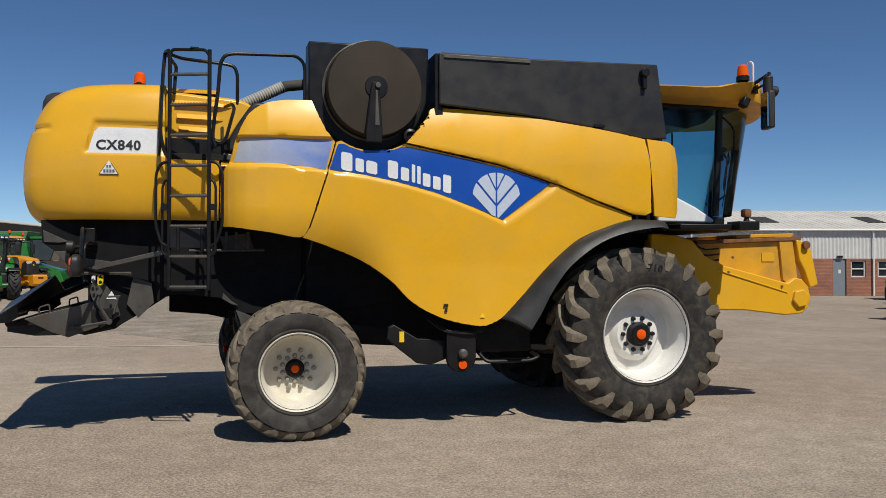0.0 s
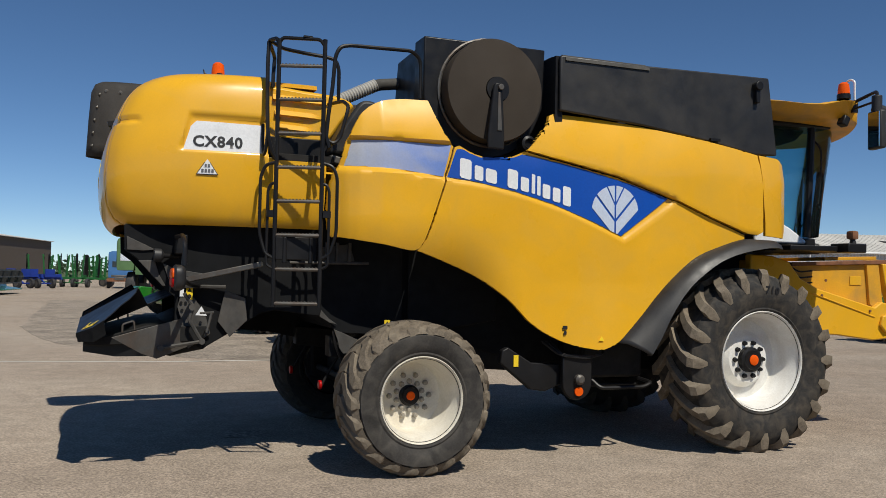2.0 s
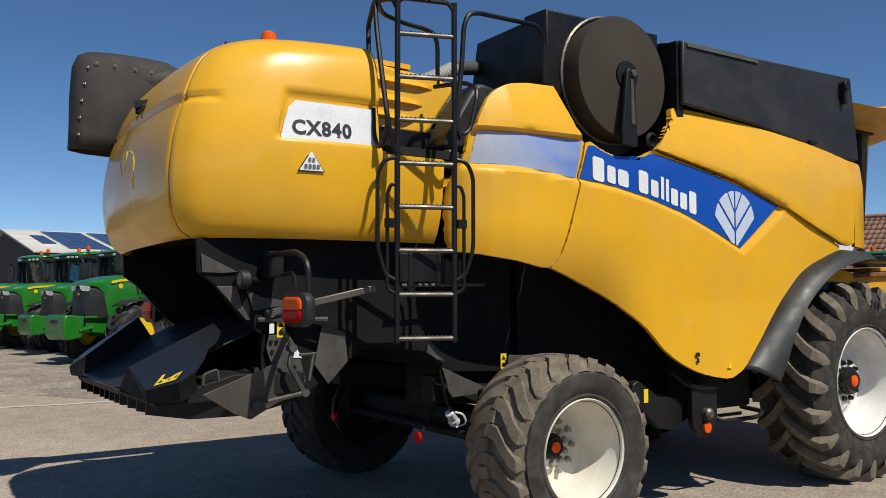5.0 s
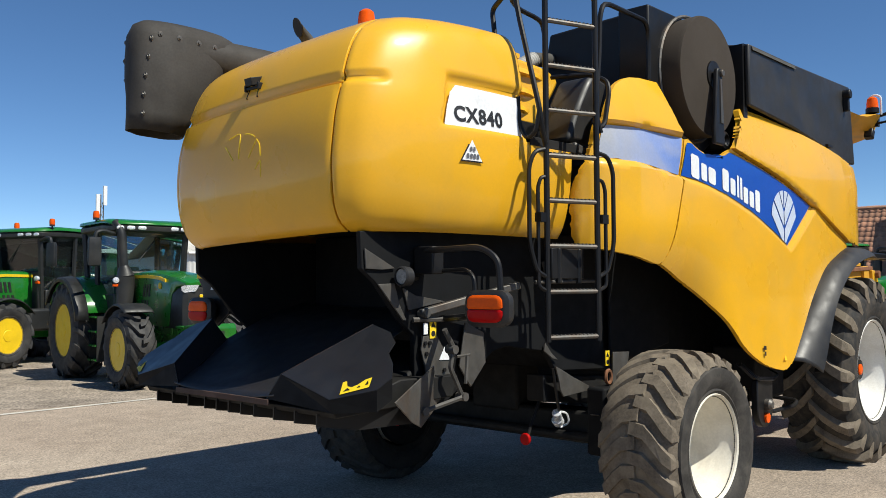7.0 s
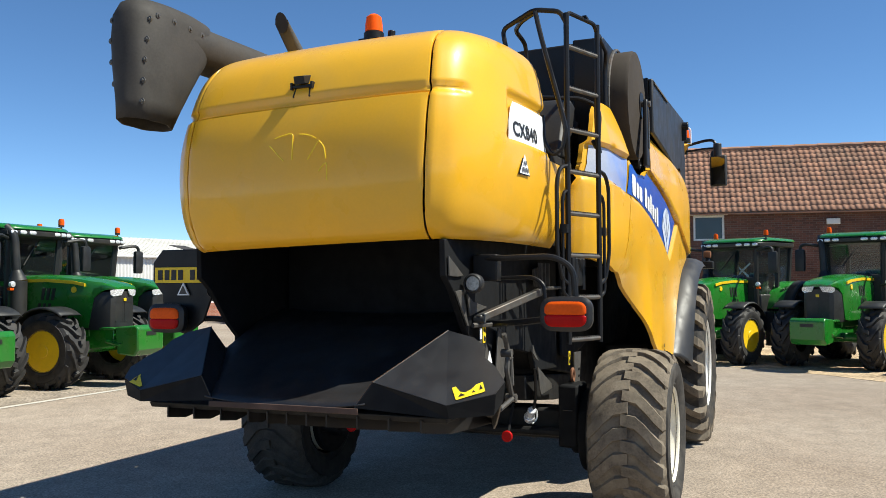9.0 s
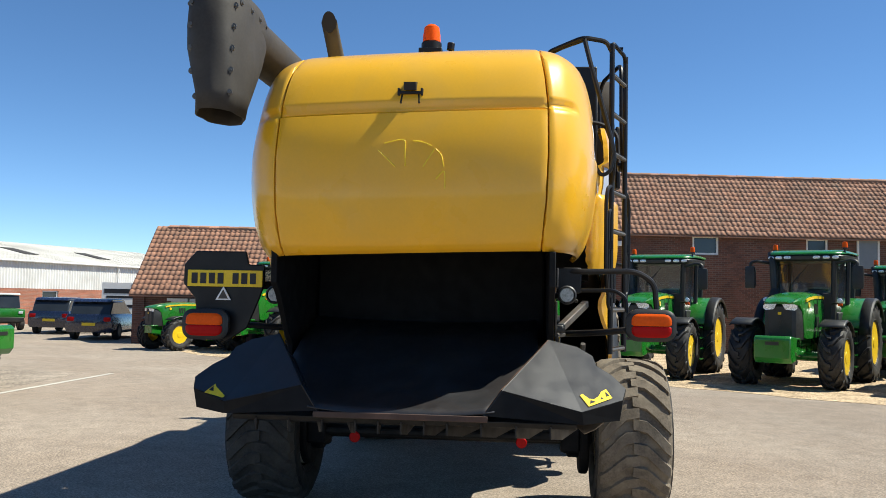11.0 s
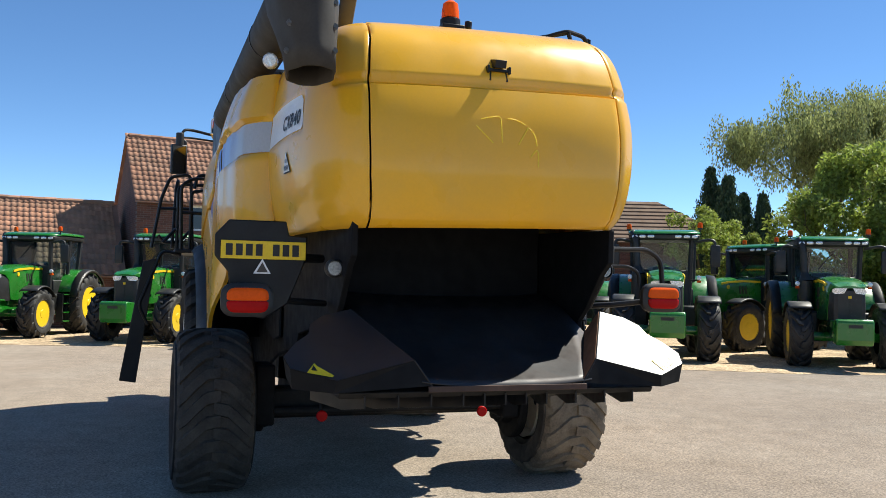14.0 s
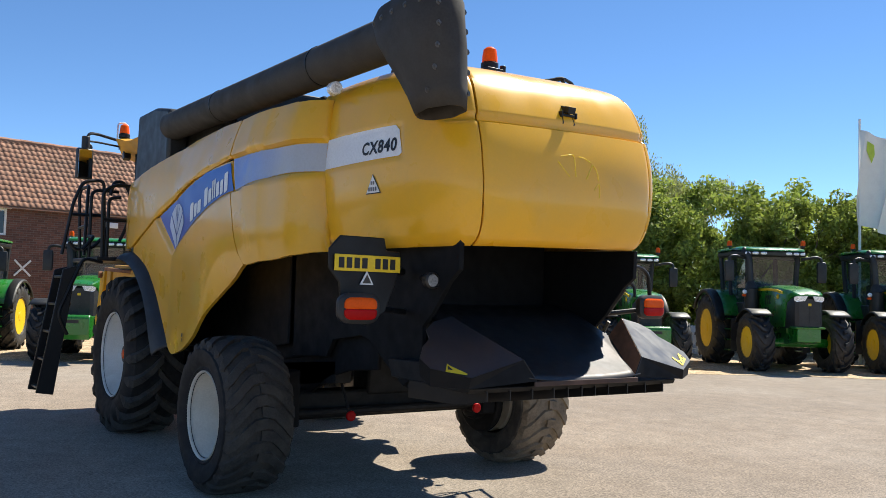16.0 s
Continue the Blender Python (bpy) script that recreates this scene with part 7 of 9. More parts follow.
tube(bm, [(-2.35, -1.45, 1.12), (-2.2, -1.5, 1.0), (-1.85, -1.5, 0.97), (-1.82, -1.5, 0.93), (-2.15, -1.5, 0.93)], 0.012, 8, 0.04)
tube(bm, [(-1.8, -1.3, 0.8), (-1.7, -1.45, 0.66), (-1.2, -1.45, 0.66), (-1.1, -1.45, 0.7), (-1.1, -1.2, 0.72)], 0.02, 8, 0.05)
tube(bm, [(-1.75, -1.2, 0.66), (-1.1, -1.2, 0.66)], 0.016, 8)
part("step_bar", bm, BLACK, harvester, "black tubular step bar")
for k in range(3):
    bm = bmesh.new()
    tube(bm, [(-2.25 - 0.05 * k, -1.42, 1.13), (-2.18, -1.53, 1.01 - 0.012 * k), (-1.9, -1.55, 0.985 - 0.012 * k), (-1.72, -1.53, 1.0), (-1.65, -1.4, 1.04)], 0.007, 6, 0.05)
    part("wire", bm, BLACK, harvester, "looped black wire")
bm = bmesh.new()
box(bm, (-1.5, -1.15, 1.0), (0.7, 0.4, 0.5))
part("tool_box", bm, CHASSIS, harvester, "dark box under the side panel", bevel=0.03)

# -- cab access steps and platform rails on the left --
steps = new("access_steps")
steps.parent = harvester
tagged(steps, "black swung-out cab access steps with rails")
bm = bmesh.new()
for x in (0.42, 0.9):
    prism(bm, [(1.92, 2.0), (2.08, 1.95), (2.32, 0.45), (2.12, 0.42)], x - 0.02, x + 0.02, "x")
part("step_side", bm, BLACK, steps, bevel=0.01)
for i in range(5):
    bm = bmesh.new()
    box(bm, (0.66, 2.20 - i * 0.05, 0.5 + i * 0.34), (0.46, 0.17, 0.03))
    part("tread_plate", bm, BLACK, steps, bevel=0.006)
bm = bmesh.new()
box(bm, (1.0, 1.30, 2.10), (1.3, 0.8, 0.05))
part("landing", bm, BLACK, steps, bevel=0.01)
for pts in ([(0.45, 1.62, 2.1), (0.45, 1.64, 2.95), (0.45, 1.5, 3.05), (0.45, 1.2, 3.05), (0.45, 1.15, 2.1)],
            [(0.45, 1.63, 2.6), (0.45, 1.18, 2.6)],
            [(1.6, 1.62, 2.1), (1.6, 1.66, 3.0), (1.6, 1.64, 3.08), (1.1, 1.66, 3.08), (1.05, 1.68, 3.0), (0.95, 1.72, 2.15)],
            [(0.95, 1.66, 2.1), (0.95, 1.66, 2.95), (1.0, 1.6, 3.02), (1.0, 1.3, 3.02)],
            [(1.6, 1.64, 2.55), (1.0, 1.68, 2.55)],
            [(1.0, 1.98, 2.15), (1.0, 1.87, 2.83), (1.0, 1.76, 3.12), (1.0, 1.5, 3.16), (1.0, 1.45, 2.12)],
            [(1.0, 1.88, 2.68), (1.0, 1.48, 2.69)],
            [(1.0, 1.90, 2.32), (1.0, 1.82, 2.22), (1.0, 1.62, 2.24), (1.0, 1.50, 2.38)],
            [(0.8, 1.46, 2.95), (0.8, 1.42, 3.13), (0.8, 1.30, 3.14), (0.8, 1.20, 2.98), (0.8, 1.22, 2.6), (0.8, 1.32, 2.35)],
            [(0.7, 1.5, 2.12), (0.7, 1.5, 2.9), (0.7, 1.35, 2.92)],
            [(0.95, 1.68, 2.4), (0.55, 1.7, 2.38), (0.5, 1.85, 2.2)],
            [(0.4, 1.62, 2.05), (0.4, 1.85, 2.1), (0.4, 2.12, 1.4), (0.4, 2.0, 1.15)]):
    bm = bmesh.new()
    tube(bm, pts, 0.022, 8, 0.08)
    part("handrail", bm, BLACK, steps)

# ---- tractors: local x forward from the front axle ----
TGLASS = glass("tractor_glass", (0.60, 0.74, 0.75), ior=1.7, alpha=0.07)


def make_tractor(name, label, hood_mat=GREEN, cab=True, weight=True):
    t = thing(name, label, "tractor", group="parked tractors")
    def wheel(nm, R, w, rim, place, turn, lugs):
        wh = new(nm)
        wh.parent, wh.matrix_basis = t, pose(*place, 0, 0, turn)
        body, tread = tyre_meshes(R, w, rim, 0.075, lugs, 0.42 if turn == 0 else -0.42, 0.085, 40)
        part("tyre", body, NEWTYRE, wh)
        part("tread", tread, NEWTYRE, wh, "deep black tread bars", smooth=25)
        bm = bmesh.new()
        e = -0.4 * w
        lathe(bm, [(rim + 0.02, e), (rim, e - 0.01), (rim - 0.03, e + 0.06), (rim - 0.05, -0.02), (0.22, -0.05), (0.17, e + 0.10), (0.12, e + 0.06), (0.0001, e + 0.06)], 32)
        part("rim", bm, TYELLOW, wh, "yellow steel rim")
        bm = bmesh.new()
        lathe(bm, [(0.15, e + 0.12), (0.145, e + 0.02), (0.12, e - 0.01), (0.0001, e - 0.015)], 20)
        part("hub", bm, TYELLOW, wh, "yellow wheel hub")
    for s, turn in ((-1, 0), (1, 180)):
        wheel("front_wheel", 0.72, 0.52, 0.38, (0, s * 0.95, 0.70), turn, 14)
        wheel("rear_wheel", 0.97, 0.64, 0.52, (-2.75, s * 0.98, 0.95), turn, 17)
    # bonnet: green shell with a brow over a black nose
    def loft(rows, closed_ends=True):
        bm = bmesh.new()
        vs = [[bm.verts.new(p) for p in r] for r in rows]
        k = len(vs[0])
        for a, b in zip(vs, vs[1:]):
            for j in range(k - 1):
                bm.faces.new((a[j], a[j + 1], b[j + 1], b[j]))
            bm.faces.new((a[-1], a[0], b[0], b[-1]))
        bm.faces.new(vs[0]), bm.faces.new(vs[-1])
        bmesh.ops.recalc_face_normals(bm, faces=bm.faces[:])
        return bm
    def section(x, w, top, low):
        h = top - low
        half = [(w * 0.985, low), (w * 1.0, low + 0.5 * h), (w * 0.985, top - 0.30 * min(h, 0.4)), (w * 0.90, top - 0.11 * min(h, 0.4)), (w * 0.70, top - 0.025), (w * 0.35, top)]
        return [(x, -q, z) for q, z in half] + [(x, q, z) for q, z in half[::-1]]
    hood = part("bonnet", loft([section(*r) for r in ((-1.4, 0.42, 2.10, 1.12), (-0.9, 0.42, 2.12, 1.10), (-0.3, 0.415, 2.10, 1.08), (0.15, 0.405, 2.06, 1.08), (0.34, 0.395, 2.03, 1.10), (0.46, 0.385, 2.01, 1.66), (0.62, 0.37, 1.975, 1.80), (0.78, 0.345, 1.925, 1.82), (0.87, 0.30, 1.88, 1.83))]), hood_mat, t, "green sloping bonnet", smooth=32)
    nose = part("grille", loft([section(*r) for r in ((0.15, 0.375, 1.79, 1.06), (0.5, 0.372, 1.805, 1.06), (0.70, 0.355, 1.825, 1.06), (0.80, 0.325, 1.82, 1.07), (0.855, 0.25, 1.77, 1.12))]), TBLACK, hood, "black grille nose", smooth=32)
    bm = bmesh.new()
    for i in range(-5, 6):
        box(bm, (0.852 - 0.006 * abs(i), i * 0.045, 1.42), (0.02, 0.012, 0.46))
    for z in (1.22, 1.58):
        box(bm, (0.85, 0, z), (0.02, 0.5, 0.014))
    part("grille_slats", bm, TBLACK, nose)
    bm = bmesh.new()
    box(bm, (0.868, 0, 1.63), (0.012, 0.075, 0.06))
    part("badge", bm, TYELLOW, nose, "small yellow badge", bevel=0.01)
    bm = bmesh.new()
    prism(bm, [(0.78, 1.06), (0.90, 1.06), (0.93, 1.10), (0.84, 1.115), (0.6, 1.115), (0.4, 1.06)], -0.36, 0.36)
    part("nose_lip", bm, hood_mat, hood, "green lower lip", bevel=0.015)
    for s in (-1, 1):
        bm = bmesh.new()
        prof = [(0.06, 1.83), (0.30, 1.825), (0.355, 1.80), (0.35, 1.73), (0.30, 1.695), (0.12, 1.715)]
        for x0 in (0.0, 0.02):
            bm.faces.new([bm.verts.new((0.90 - x0 - 0.5 * max(0.0, y - 0.10) ** 1.5 - 0.12 * (1.82 - z), s * y, z)) for y, z in prof])
        part("headlight", bm, LENS, hood, "clear headlight", smooth=0)
        bm = bmesh.new()
        line = [(-1.38, 1.96), (-0.6, 1.97), (0.0, 1.93), (0.28, 1.88)]
        prism(bm, line + [(x, z + 0.06) for x, z in line[::-1]], s * 0.40, s * 0.426)
        part("stripe", bm, TYELLOW, hood, "yellow bonnet stripe")
        for i in range(3):
            for z0, dx in ((1.62, 0), (1.33, -0.1)):
                bm = bmesh.new()
                prism(bm, [(-0.75 + dx + i * 0.12, z0), (-0.68 + dx + i * 0.12, z0), (-0.64 + dx + i * 0.12, z0 + 0.23), (-0.71 + dx + i * 0.12, z0 + 0.23)], s * 0.41, s * 0.424)
                part("vent", bm, TBLACK, hood)
        bm = bmesh.new()
        rod(bm, (0.02, s * 0.39, 1.82), (0.02, s * 0.420, 1.82), 0.06, 16)
        part("badge", bm, TYELLOW, hood, "round yellow badge")
    # frame, axle, front weight
    bm = bmesh.new()
    prism(bm, [(0.85, 0.75), (0.85, 1.12), (-3.2, 1.2), (-3.2, 0.7), (-2.4, 0.55), (-0.5, 0.6)], -0.28, 0.28)
    rod(bm, (0, -0.8, 0.70), (0, 0.8, 0.70), 0.11, 12)
    box(bm, (-0.55, 0, 1.08), (1.7, 0.62, 0.3))
    rod(bm, (-2.75, -0.8, 0.95), (-2.75, 0.8, 0.95), 0.16, 12)
    part("frame", bm, hood_mat, t, "green drive frame and axles", bevel=0.02)
    bm = bmesh.new()
    box(bm, (-1.35, -0.62, 0.95), (1.1, 0.5, 0.65))
    part("battery_box", bm, TBLACK, t, "black battery box", bevel=0.06)
    bm = bmesh.new()
    box(bm, (-1.35, 0.62, 1.0), (1.0, 0.5, 0.5))
    part("fuel_tank", bm, TBLACK, t, "black fuel tank", bevel=0.06)
    for s in (-1, 1):
        for i in range(4):
            bm = bmesh.new()
            box(bm, (-1.62, s * 0.94, 0.42 + i * 0.27), (0.40, 0.26, 0.03))
            part("step", bm, hood_mat, t)
        bm = bmesh.new()
        for x in (-1.83, -1.41):
            box(bm, (x, s * 0.94, 0.82), (0.03, 0.2, 0.86))
        part("step_frame", bm, TBLACK, t)
    if weight:
        bm = bmesh.new()
        prism(bm, [(1.0, 0.62), (0.95, 1.12), (1.40, 1.16), (1.47, 1.10), (1.47, 0.70), (1.38, 0.58)], -0.38, 0.38)
        part("front_weight", bm, hood_mat, t, "green front ballast weight", bevel=0.03)
        bm = bmesh.new()
        box(bm, (1.475, 0, 1.0), (0.01, 0.28, 0.07))
        part("weight_slot", bm, TBLACK, t)
        bm = bmesh.new()
        box(bm, (0.92, 0, 0.82), (0.2, 0.7, 0.12))
        for s in (-1, 1):
            tube(bm, [(0.7, s * 0.3, 0.85), (1.1, s * 0.38, 0.78)], 0.04)
        part("front_linkage", bm, hood_mat, t, "green front linkage")
    for s in (-1, 1):
        bm = bmesh.new()
        rows = []
        for i in range(11):
            a = radians(55 + i * 9)
            rows.append([bm.verts.new((0.80 * math.cos(a), s * y, 0.72 + 0.79 * math.sin(a) - d)) for y, d in ((0.68, 0.03), (0.72, 0.0), (1.18, 0.0), (1.22, 0.03))])
        for a, b in zip(rows, rows[1:]):
            for j in range(3):
                bm.faces.new((a[j], a[j + 1], b[j + 1], b[j]))
        bmesh.ops.recalc_face_normals(bm, faces=bm.faces[:])
        k = part("front_fender", bm, TBLACK, t, "black front mudguard").modifiers.new("sheet", "SOLIDIFY")
        k.thickness = 0.02
        bm = bmesh.new()
        rows = []
        for i in range(11):
            a = radians(20 + i * 13)
            rows.append([bm.verts.new((-2.75 + 1.08 * math.cos(a), s * y, 0.95 + 1.06 * math.sin(a) - d)) for y, d in ((0.62, 0.1), (0.66, 0.0), (1.16, 0.0), (1.24, 0.06), (1.24, 0.12))])
        for a, b in zip(rows, rows[1:]):
            for j in range(4):
                bm.faces.new((a[j], a[j + 1], b[j + 1], b[j]))
        bmesh.ops.recalc_face_normals(bm, faces=bm.faces[:])
        k = part("rear_fender", bm, hood_mat, t, "green rear mudguard").modifiers.new("sheet", "SOLIDIFY")
        k.thickness = 0.025
        bm = bmesh.new()
        rows = []
        for i in range(12):
            a = radians(12 + i * 12.5)
            rows.append([bm.verts.new((-2.75 + (1.10 - d) * math.cos(a), s * y, 0.95 + (1.08 - d) * math.sin(a))) for y, d in ((1.10, 0.0), (1.30, 0.015), (1.335, 0.05), (1.335, 0.11))])
        for a, b in zip(rows, rows[1:]):
            for j in range(3):
                bm.faces.new((a[j], a[j + 1], b[j + 1], b[j]))
        bmesh.ops.recalc_face_normals(bm, faces=bm.faces[:])
        k = part("fender_edge", bm, TBLACK, t, "black mudguard extension").modifiers.new("sheet", "SOLIDIFY")
        k.thickness = 0.02
    if cab:
        c = new("cab")
        c.parent = t
        tagged(c, "glazed cab with green roof")
        lo = {(-1, -1): (-2.85, -0.72, 1.5), (1, -1): (-1.42, -0.60, 1.25), (1, 1): (-1.42, 0.60, 1.25), (-1, 1): (-2.85, 0.72, 1.5)}
        hi = {(-1, -1): (-3.0, -0.76, 2.93), (1, -1): (-1.30, -0.66, 2.93), (1, 1): (-1.30, 0.66, 2.93), (-1, 1): (-3.0, 0.76, 2.93)}
        for k in lo:
            bm = bmesh.new()
            tube(bm, [lo[k], hi[k]], 0.065, 6)
            part("pillar", bm, TBLACK, c)
        for s in (-1, 1):
            bm = bmesh.new()
            tube(bm, [(-2.2, s * 0.75, 1.2), (-2.25, s * 0.78, 2.93)], 0.055, 6)
            part("pillar", bm, TBLACK, c)
        for q in (((1, -1), (1, 1)), ((1, 1), (-1, 1)), ((-1, 1), (-1, -1)), ((-1, -1), (1, -1))):
            bm = bmesh.new()
            bm.faces.new([bm.verts.new(p) for p in (lo[q[0]], lo[q[1]], hi[q[1]], hi[q[0]])])
            g = part("window_pane", bm, TGLASS, c, "tinted cab glass", smooth=0)
            g.visible_shadow = False
        bm = rbox((-3.15, -0.88, 3.03), (-1.02, 0.88, 3.14), (0.14, 0.16, 0.02), (0.30, 0.16, 0.085), (12, 10, 6))
        for v in bm.verts:
            v.co.x -= 0.16 * (v.co.y / 0.88) ** 2 * step(-1.9, -1.1, v.co.x)
            v.co.z -= 0.05 * step(-1.8, -1.05, v.co.x)
        part("roof", bm, hood_mat, c, "green cab roof")
        bm = rbox((-3.12, -0.86, 2.875), (-1.03, 0.86, 3.035), (0.1, 0.14, 0.06), (0.12, 0.14, 0.03), (12, 10, 4))
        for v in bm.verts:
            v.co.x -= 0.16 * (v.co.y / 0.88) ** 2 * step(-1.9, -1.1, v.co.x)
            v.co.z -= 0.035 * step(-1.8, -1.05, v.co.x)
        vis = part("visor", bm, TBLACK, c, "black roof underside with work lamps")
        for y in (-0.70, -0.52, -0.32, 0.32, 0.52, 0.70):
            xx = -1.03 - 0.16 * (y / 0.88) ** 2
            bm = rbox((xx - 0.03, y - 0.085, 2.895), (xx + 0.014, y + 0.085, 2.97), (0.005, 0.05, 0.03), (0.015, 0.05, 0.03), (3, 8, 6))
            part("work_lamp", bm, LENS, vis)
        bm = bmesh.new()
        box(bm, (-1.38, 0, 1.66), (0.12, 1.22, 0.9))
        box(bm, (-2.1, -0.66, 1.42), (1.3, 0.1, 0.5))
        box(bm, (-2.1, 0.66, 1.42), (1.3, 0.1, 0.5))
        part("cab_bulkhead", bm, TBLACK, c, "black lower cab wall", bevel=0.03)
        bm = bmesh.new()
        tube(bm, [(-1.34, 0.1, 2.80), (-1.30, -0.3, 2.30)], 0.012)
        part("wiper", bm, TBLACK, c)
        bm = bmesh.new()
        box(bm, (-2.4, 0, 1.45), (0.55, 0.5, 0.16))
        box(bm, (-2.7, 0, 1.85), (0.16, 0.5, 0.75))
        box(bm, (-2.1, 0, 1.25), (1.4, 1.25, 0.2))
        part("seat", bm, TBLACK, c, "black driver seat", bevel=0.05)
        bm = bmesh.new()
        tube(bm, [(-1.45, 0, 1.5), (-1.75, 0, 1.95)], 0.05)
        tube(bm, [Vector((-1.78, 0, 1.98)) + Vector((0.1 * math.sin(a), 0.2 * math.cos(a), 0.17 * math.sin(a))) for a in [2 * math.pi * i / 16 for i in range(16)]], 0.018, 6, 0, True)
        part("steering_wheel", bm, TBLACK, c, "steering wheel and column")
        bm = bmesh.new()
        rod(bm, (-1.12, -0.62, 1.1), (-1.12, -0.62, 2.0), 0.17, 16)
        rod(bm, (-1.12, -0.62, 2.0), (-1.14, -0.64, 2.2), 0.17, 16, 0.09)
        tube(bm, [(-1.14, -0.64, 2.1), (-1.16, -0.68, 2.80), (-1.20, -0.72, 2.95), (-1.30, -0.76, 3.03)], 0.085, 14, 0.12)
        part("exhaust_pipe", bm, TBLACK, t, "tall black exhaust stack")
        for s in (-1, 1):
            bm = bmesh.new()
            tube(bm, [(-1.25, s * 0.72, 2.80), (-1.12, s * 1.05, 2.86), (-1.10, s * 1.18, 2.83), (-1.10, s * 1.20, 2.66)], 0.038, 8, 0.08)
            part("mirror_arm", bm, TBLACK, t)
            bm = rbox((-1.17, s * 1.20 - 0.12, 2.20), (-1.05, s * 1.20 + 0.12, 2.74), (0.03,) * 3, (0.05,) * 3, (4, 4, 6))
            part("mirror", bm, TBLACK, t, "black wing mirror")
            bm = bmesh.new()
            tube(bm, [(-1.2, s * 0.62, 1.86), (-1.08, s * 0.80, 1.88)], 0.02)
            part("lamp_arm", bm, TBLACK, t)
            bm = bmesh.new()
            lathe(bm, [(0.05, -1.1), (0.06, -1.06), (0.055, -1.03), (0.0001, -1.02)], 12, "x", (0, s * 0.82, 1.93))
            part("work_lamp", bm, LENS, t, "round work lamp")
            bm = rbox((-1.13, s * 0.82 - 0.05, 1.81), (-1.05, s * 0.82 + 0.05, 1.87), (0.01,) * 3, (0.02,) * 3, (3, 3, 3))
            part("indicator", bm, ORANGE, t, "orange indicator")
            bm = bmesh.new()
            rod(bm, (-1.75 + s * 0.3, s * 0.86, 3.05), (-1.75 + s * 0.3, s * 0.86, 3.15), 0.018)
            rod(bm, (-1.75 + s * 0.3, s * 0.86, 3.13), (-1.75 + s * 0.3, s * 0.86, 3.17), 0.06, 12)
            bk = part("beacon_stem", bm, TBLACK, t)
            bm = bmesh.new()
            lathe(bm, [(0.062, 3.17), (0.062, 3.25), (0.05, 3.30), (0.0001, 3.31)], 14, "z", (-1.75 + s * 0.3, s * 0.86, 0))
            part("beacon", bm, ORANGE, bk, "orange beacon")
    else:
        bm = bmesh.new()
        tube(bm, [(-2.3, -0.55, 1.2), (-2.38, -0.52, 3.25), (-2.38, 0.52, 3.25), (-2.3, 0.55, 1.2)], 0.035, 8, 0.1)
        part("roll_bar", bm, TBLACK, t, "black roll bar")
        bm = bmesh.new()
        box(bm, (-2.2, 0, 1.4), (0.5, 0.5, 0.14))
        box(bm, (-2.45, 0, 1.65), (0.12, 0.5, 0.45))
        part("seat", bm, TYELLOW, t, "yellow seat", bevel=0.05)
        bm = bmesh.new()
        box(bm, (-2.0, 0, 1.1), (1.3, 1.2, 0.15))
        tube(bm, [(-1.45, 0, 1.3), (-1.7, 0, 1.8)], 0.04)
        tube(bm, [(-1.4, -0.35, 1.9), (-1.4, -0.35, 2.3)], 0.05)
        tube(bm, [Vector((-1.72, 0, 1.84)) + Vector((0.09 * math.sin(a), 0.2 * math.cos(a), 0.16 * math.sin(a))) for a in [2 * math.pi * i / 16 for i in range(16)]], 0.018, 6, 0, True)
        part("floor_and_column", bm, TBLACK, t)
    return t


tractor = make_tractor("tractor", "green and yellow farm tractor with glazed cab, parked on gravel")
open_tractor = make_tractor("open_tractor", "small green open-station tractor with roll bar, parked on gravel", cab=False, weight=False)
heavy_tractor = make_tractor("tractor", "large green and yellow tractor with glazed cab on gravel", weight=False)
PLACES = [  # x, y, heading in degrees, size
    (-0.89, 10.14, -96.5, 1.02), (2.22, 9.97, -86.5, 1.0), (4.6, 10.9, -93, 1.0),
    (-2.25, 17.2, -158, 1.07), (-2.35, 21.0, -164, 1.0), (-3.05, 24.0, -164, 1.0), (-3.7, 27.1, -164, 1.0),
    (16.43, 8.2, 165, 0.97), (15.8, 5.7, 158, 0.97), (13.83, 2.14, 154, 0.97), (11.15, -0.77, 155.4, 0.98),
    (10.6, -3.57, 156.8, 1.0), (9.06, -6.65, 149.9, 1.02), (12.8, -10.4, 148, 0.97), (7.1, -10.03, 148.6, 1.05),
    (4.82, -13.28, 146.9, 1.0), (10.26, -13.89, 100, 1.0), (-15.5, 39.0, -60, 1.0), (-13.9, 33.8, -75, 1.0)]
tractor.matrix_basis = pose(PLACES[0][0], PLACES[0][1], 0, 0, 0, PLACES[0][2]) @ Matrix.Scale(PLACES[0][3], 4)
for x, y, a, s in PLACES[1:]:
    copy_thing(tractor, pose(x, y, 0, 0, 0, a) @ Matrix.Scale(s / PLACES[0][3], 4))
open_tractor.matrix_basis = pose(16.24, 11.19, 0, 0, 0, 146) @ Matrix.Scale(0.74, 4)
heavy_tractor.matrix_basis = pose(2.6, -16.8, 0, 0, 0, 146) @ Matrix.Scale(1.10, 4)
copy_thing(heavy_tractor, pose(0.6, -19.6, 0, 0, 0, 140))

# ---- other vehicles and implements about the yard ----
NAVY = mat("navy_car_paint", (0.012, 0.018, 0.045), 0.25, vary=0.05, coat=0.8)
LORRYBLUE = mat("lorry_blue", (0.06, 0.17, 0.38), 0.4, vary=0.06, coat=0.2)
DULLGREEN = mat("dull_green", (0.10, 0.19, 0.075), 0.6, vary=0.12, scale=2.0)
LOADER = mat("orange_yellow_paint", (0.75, 0.3, 0.015), 0.4, vary=0.06, coat=0.2)


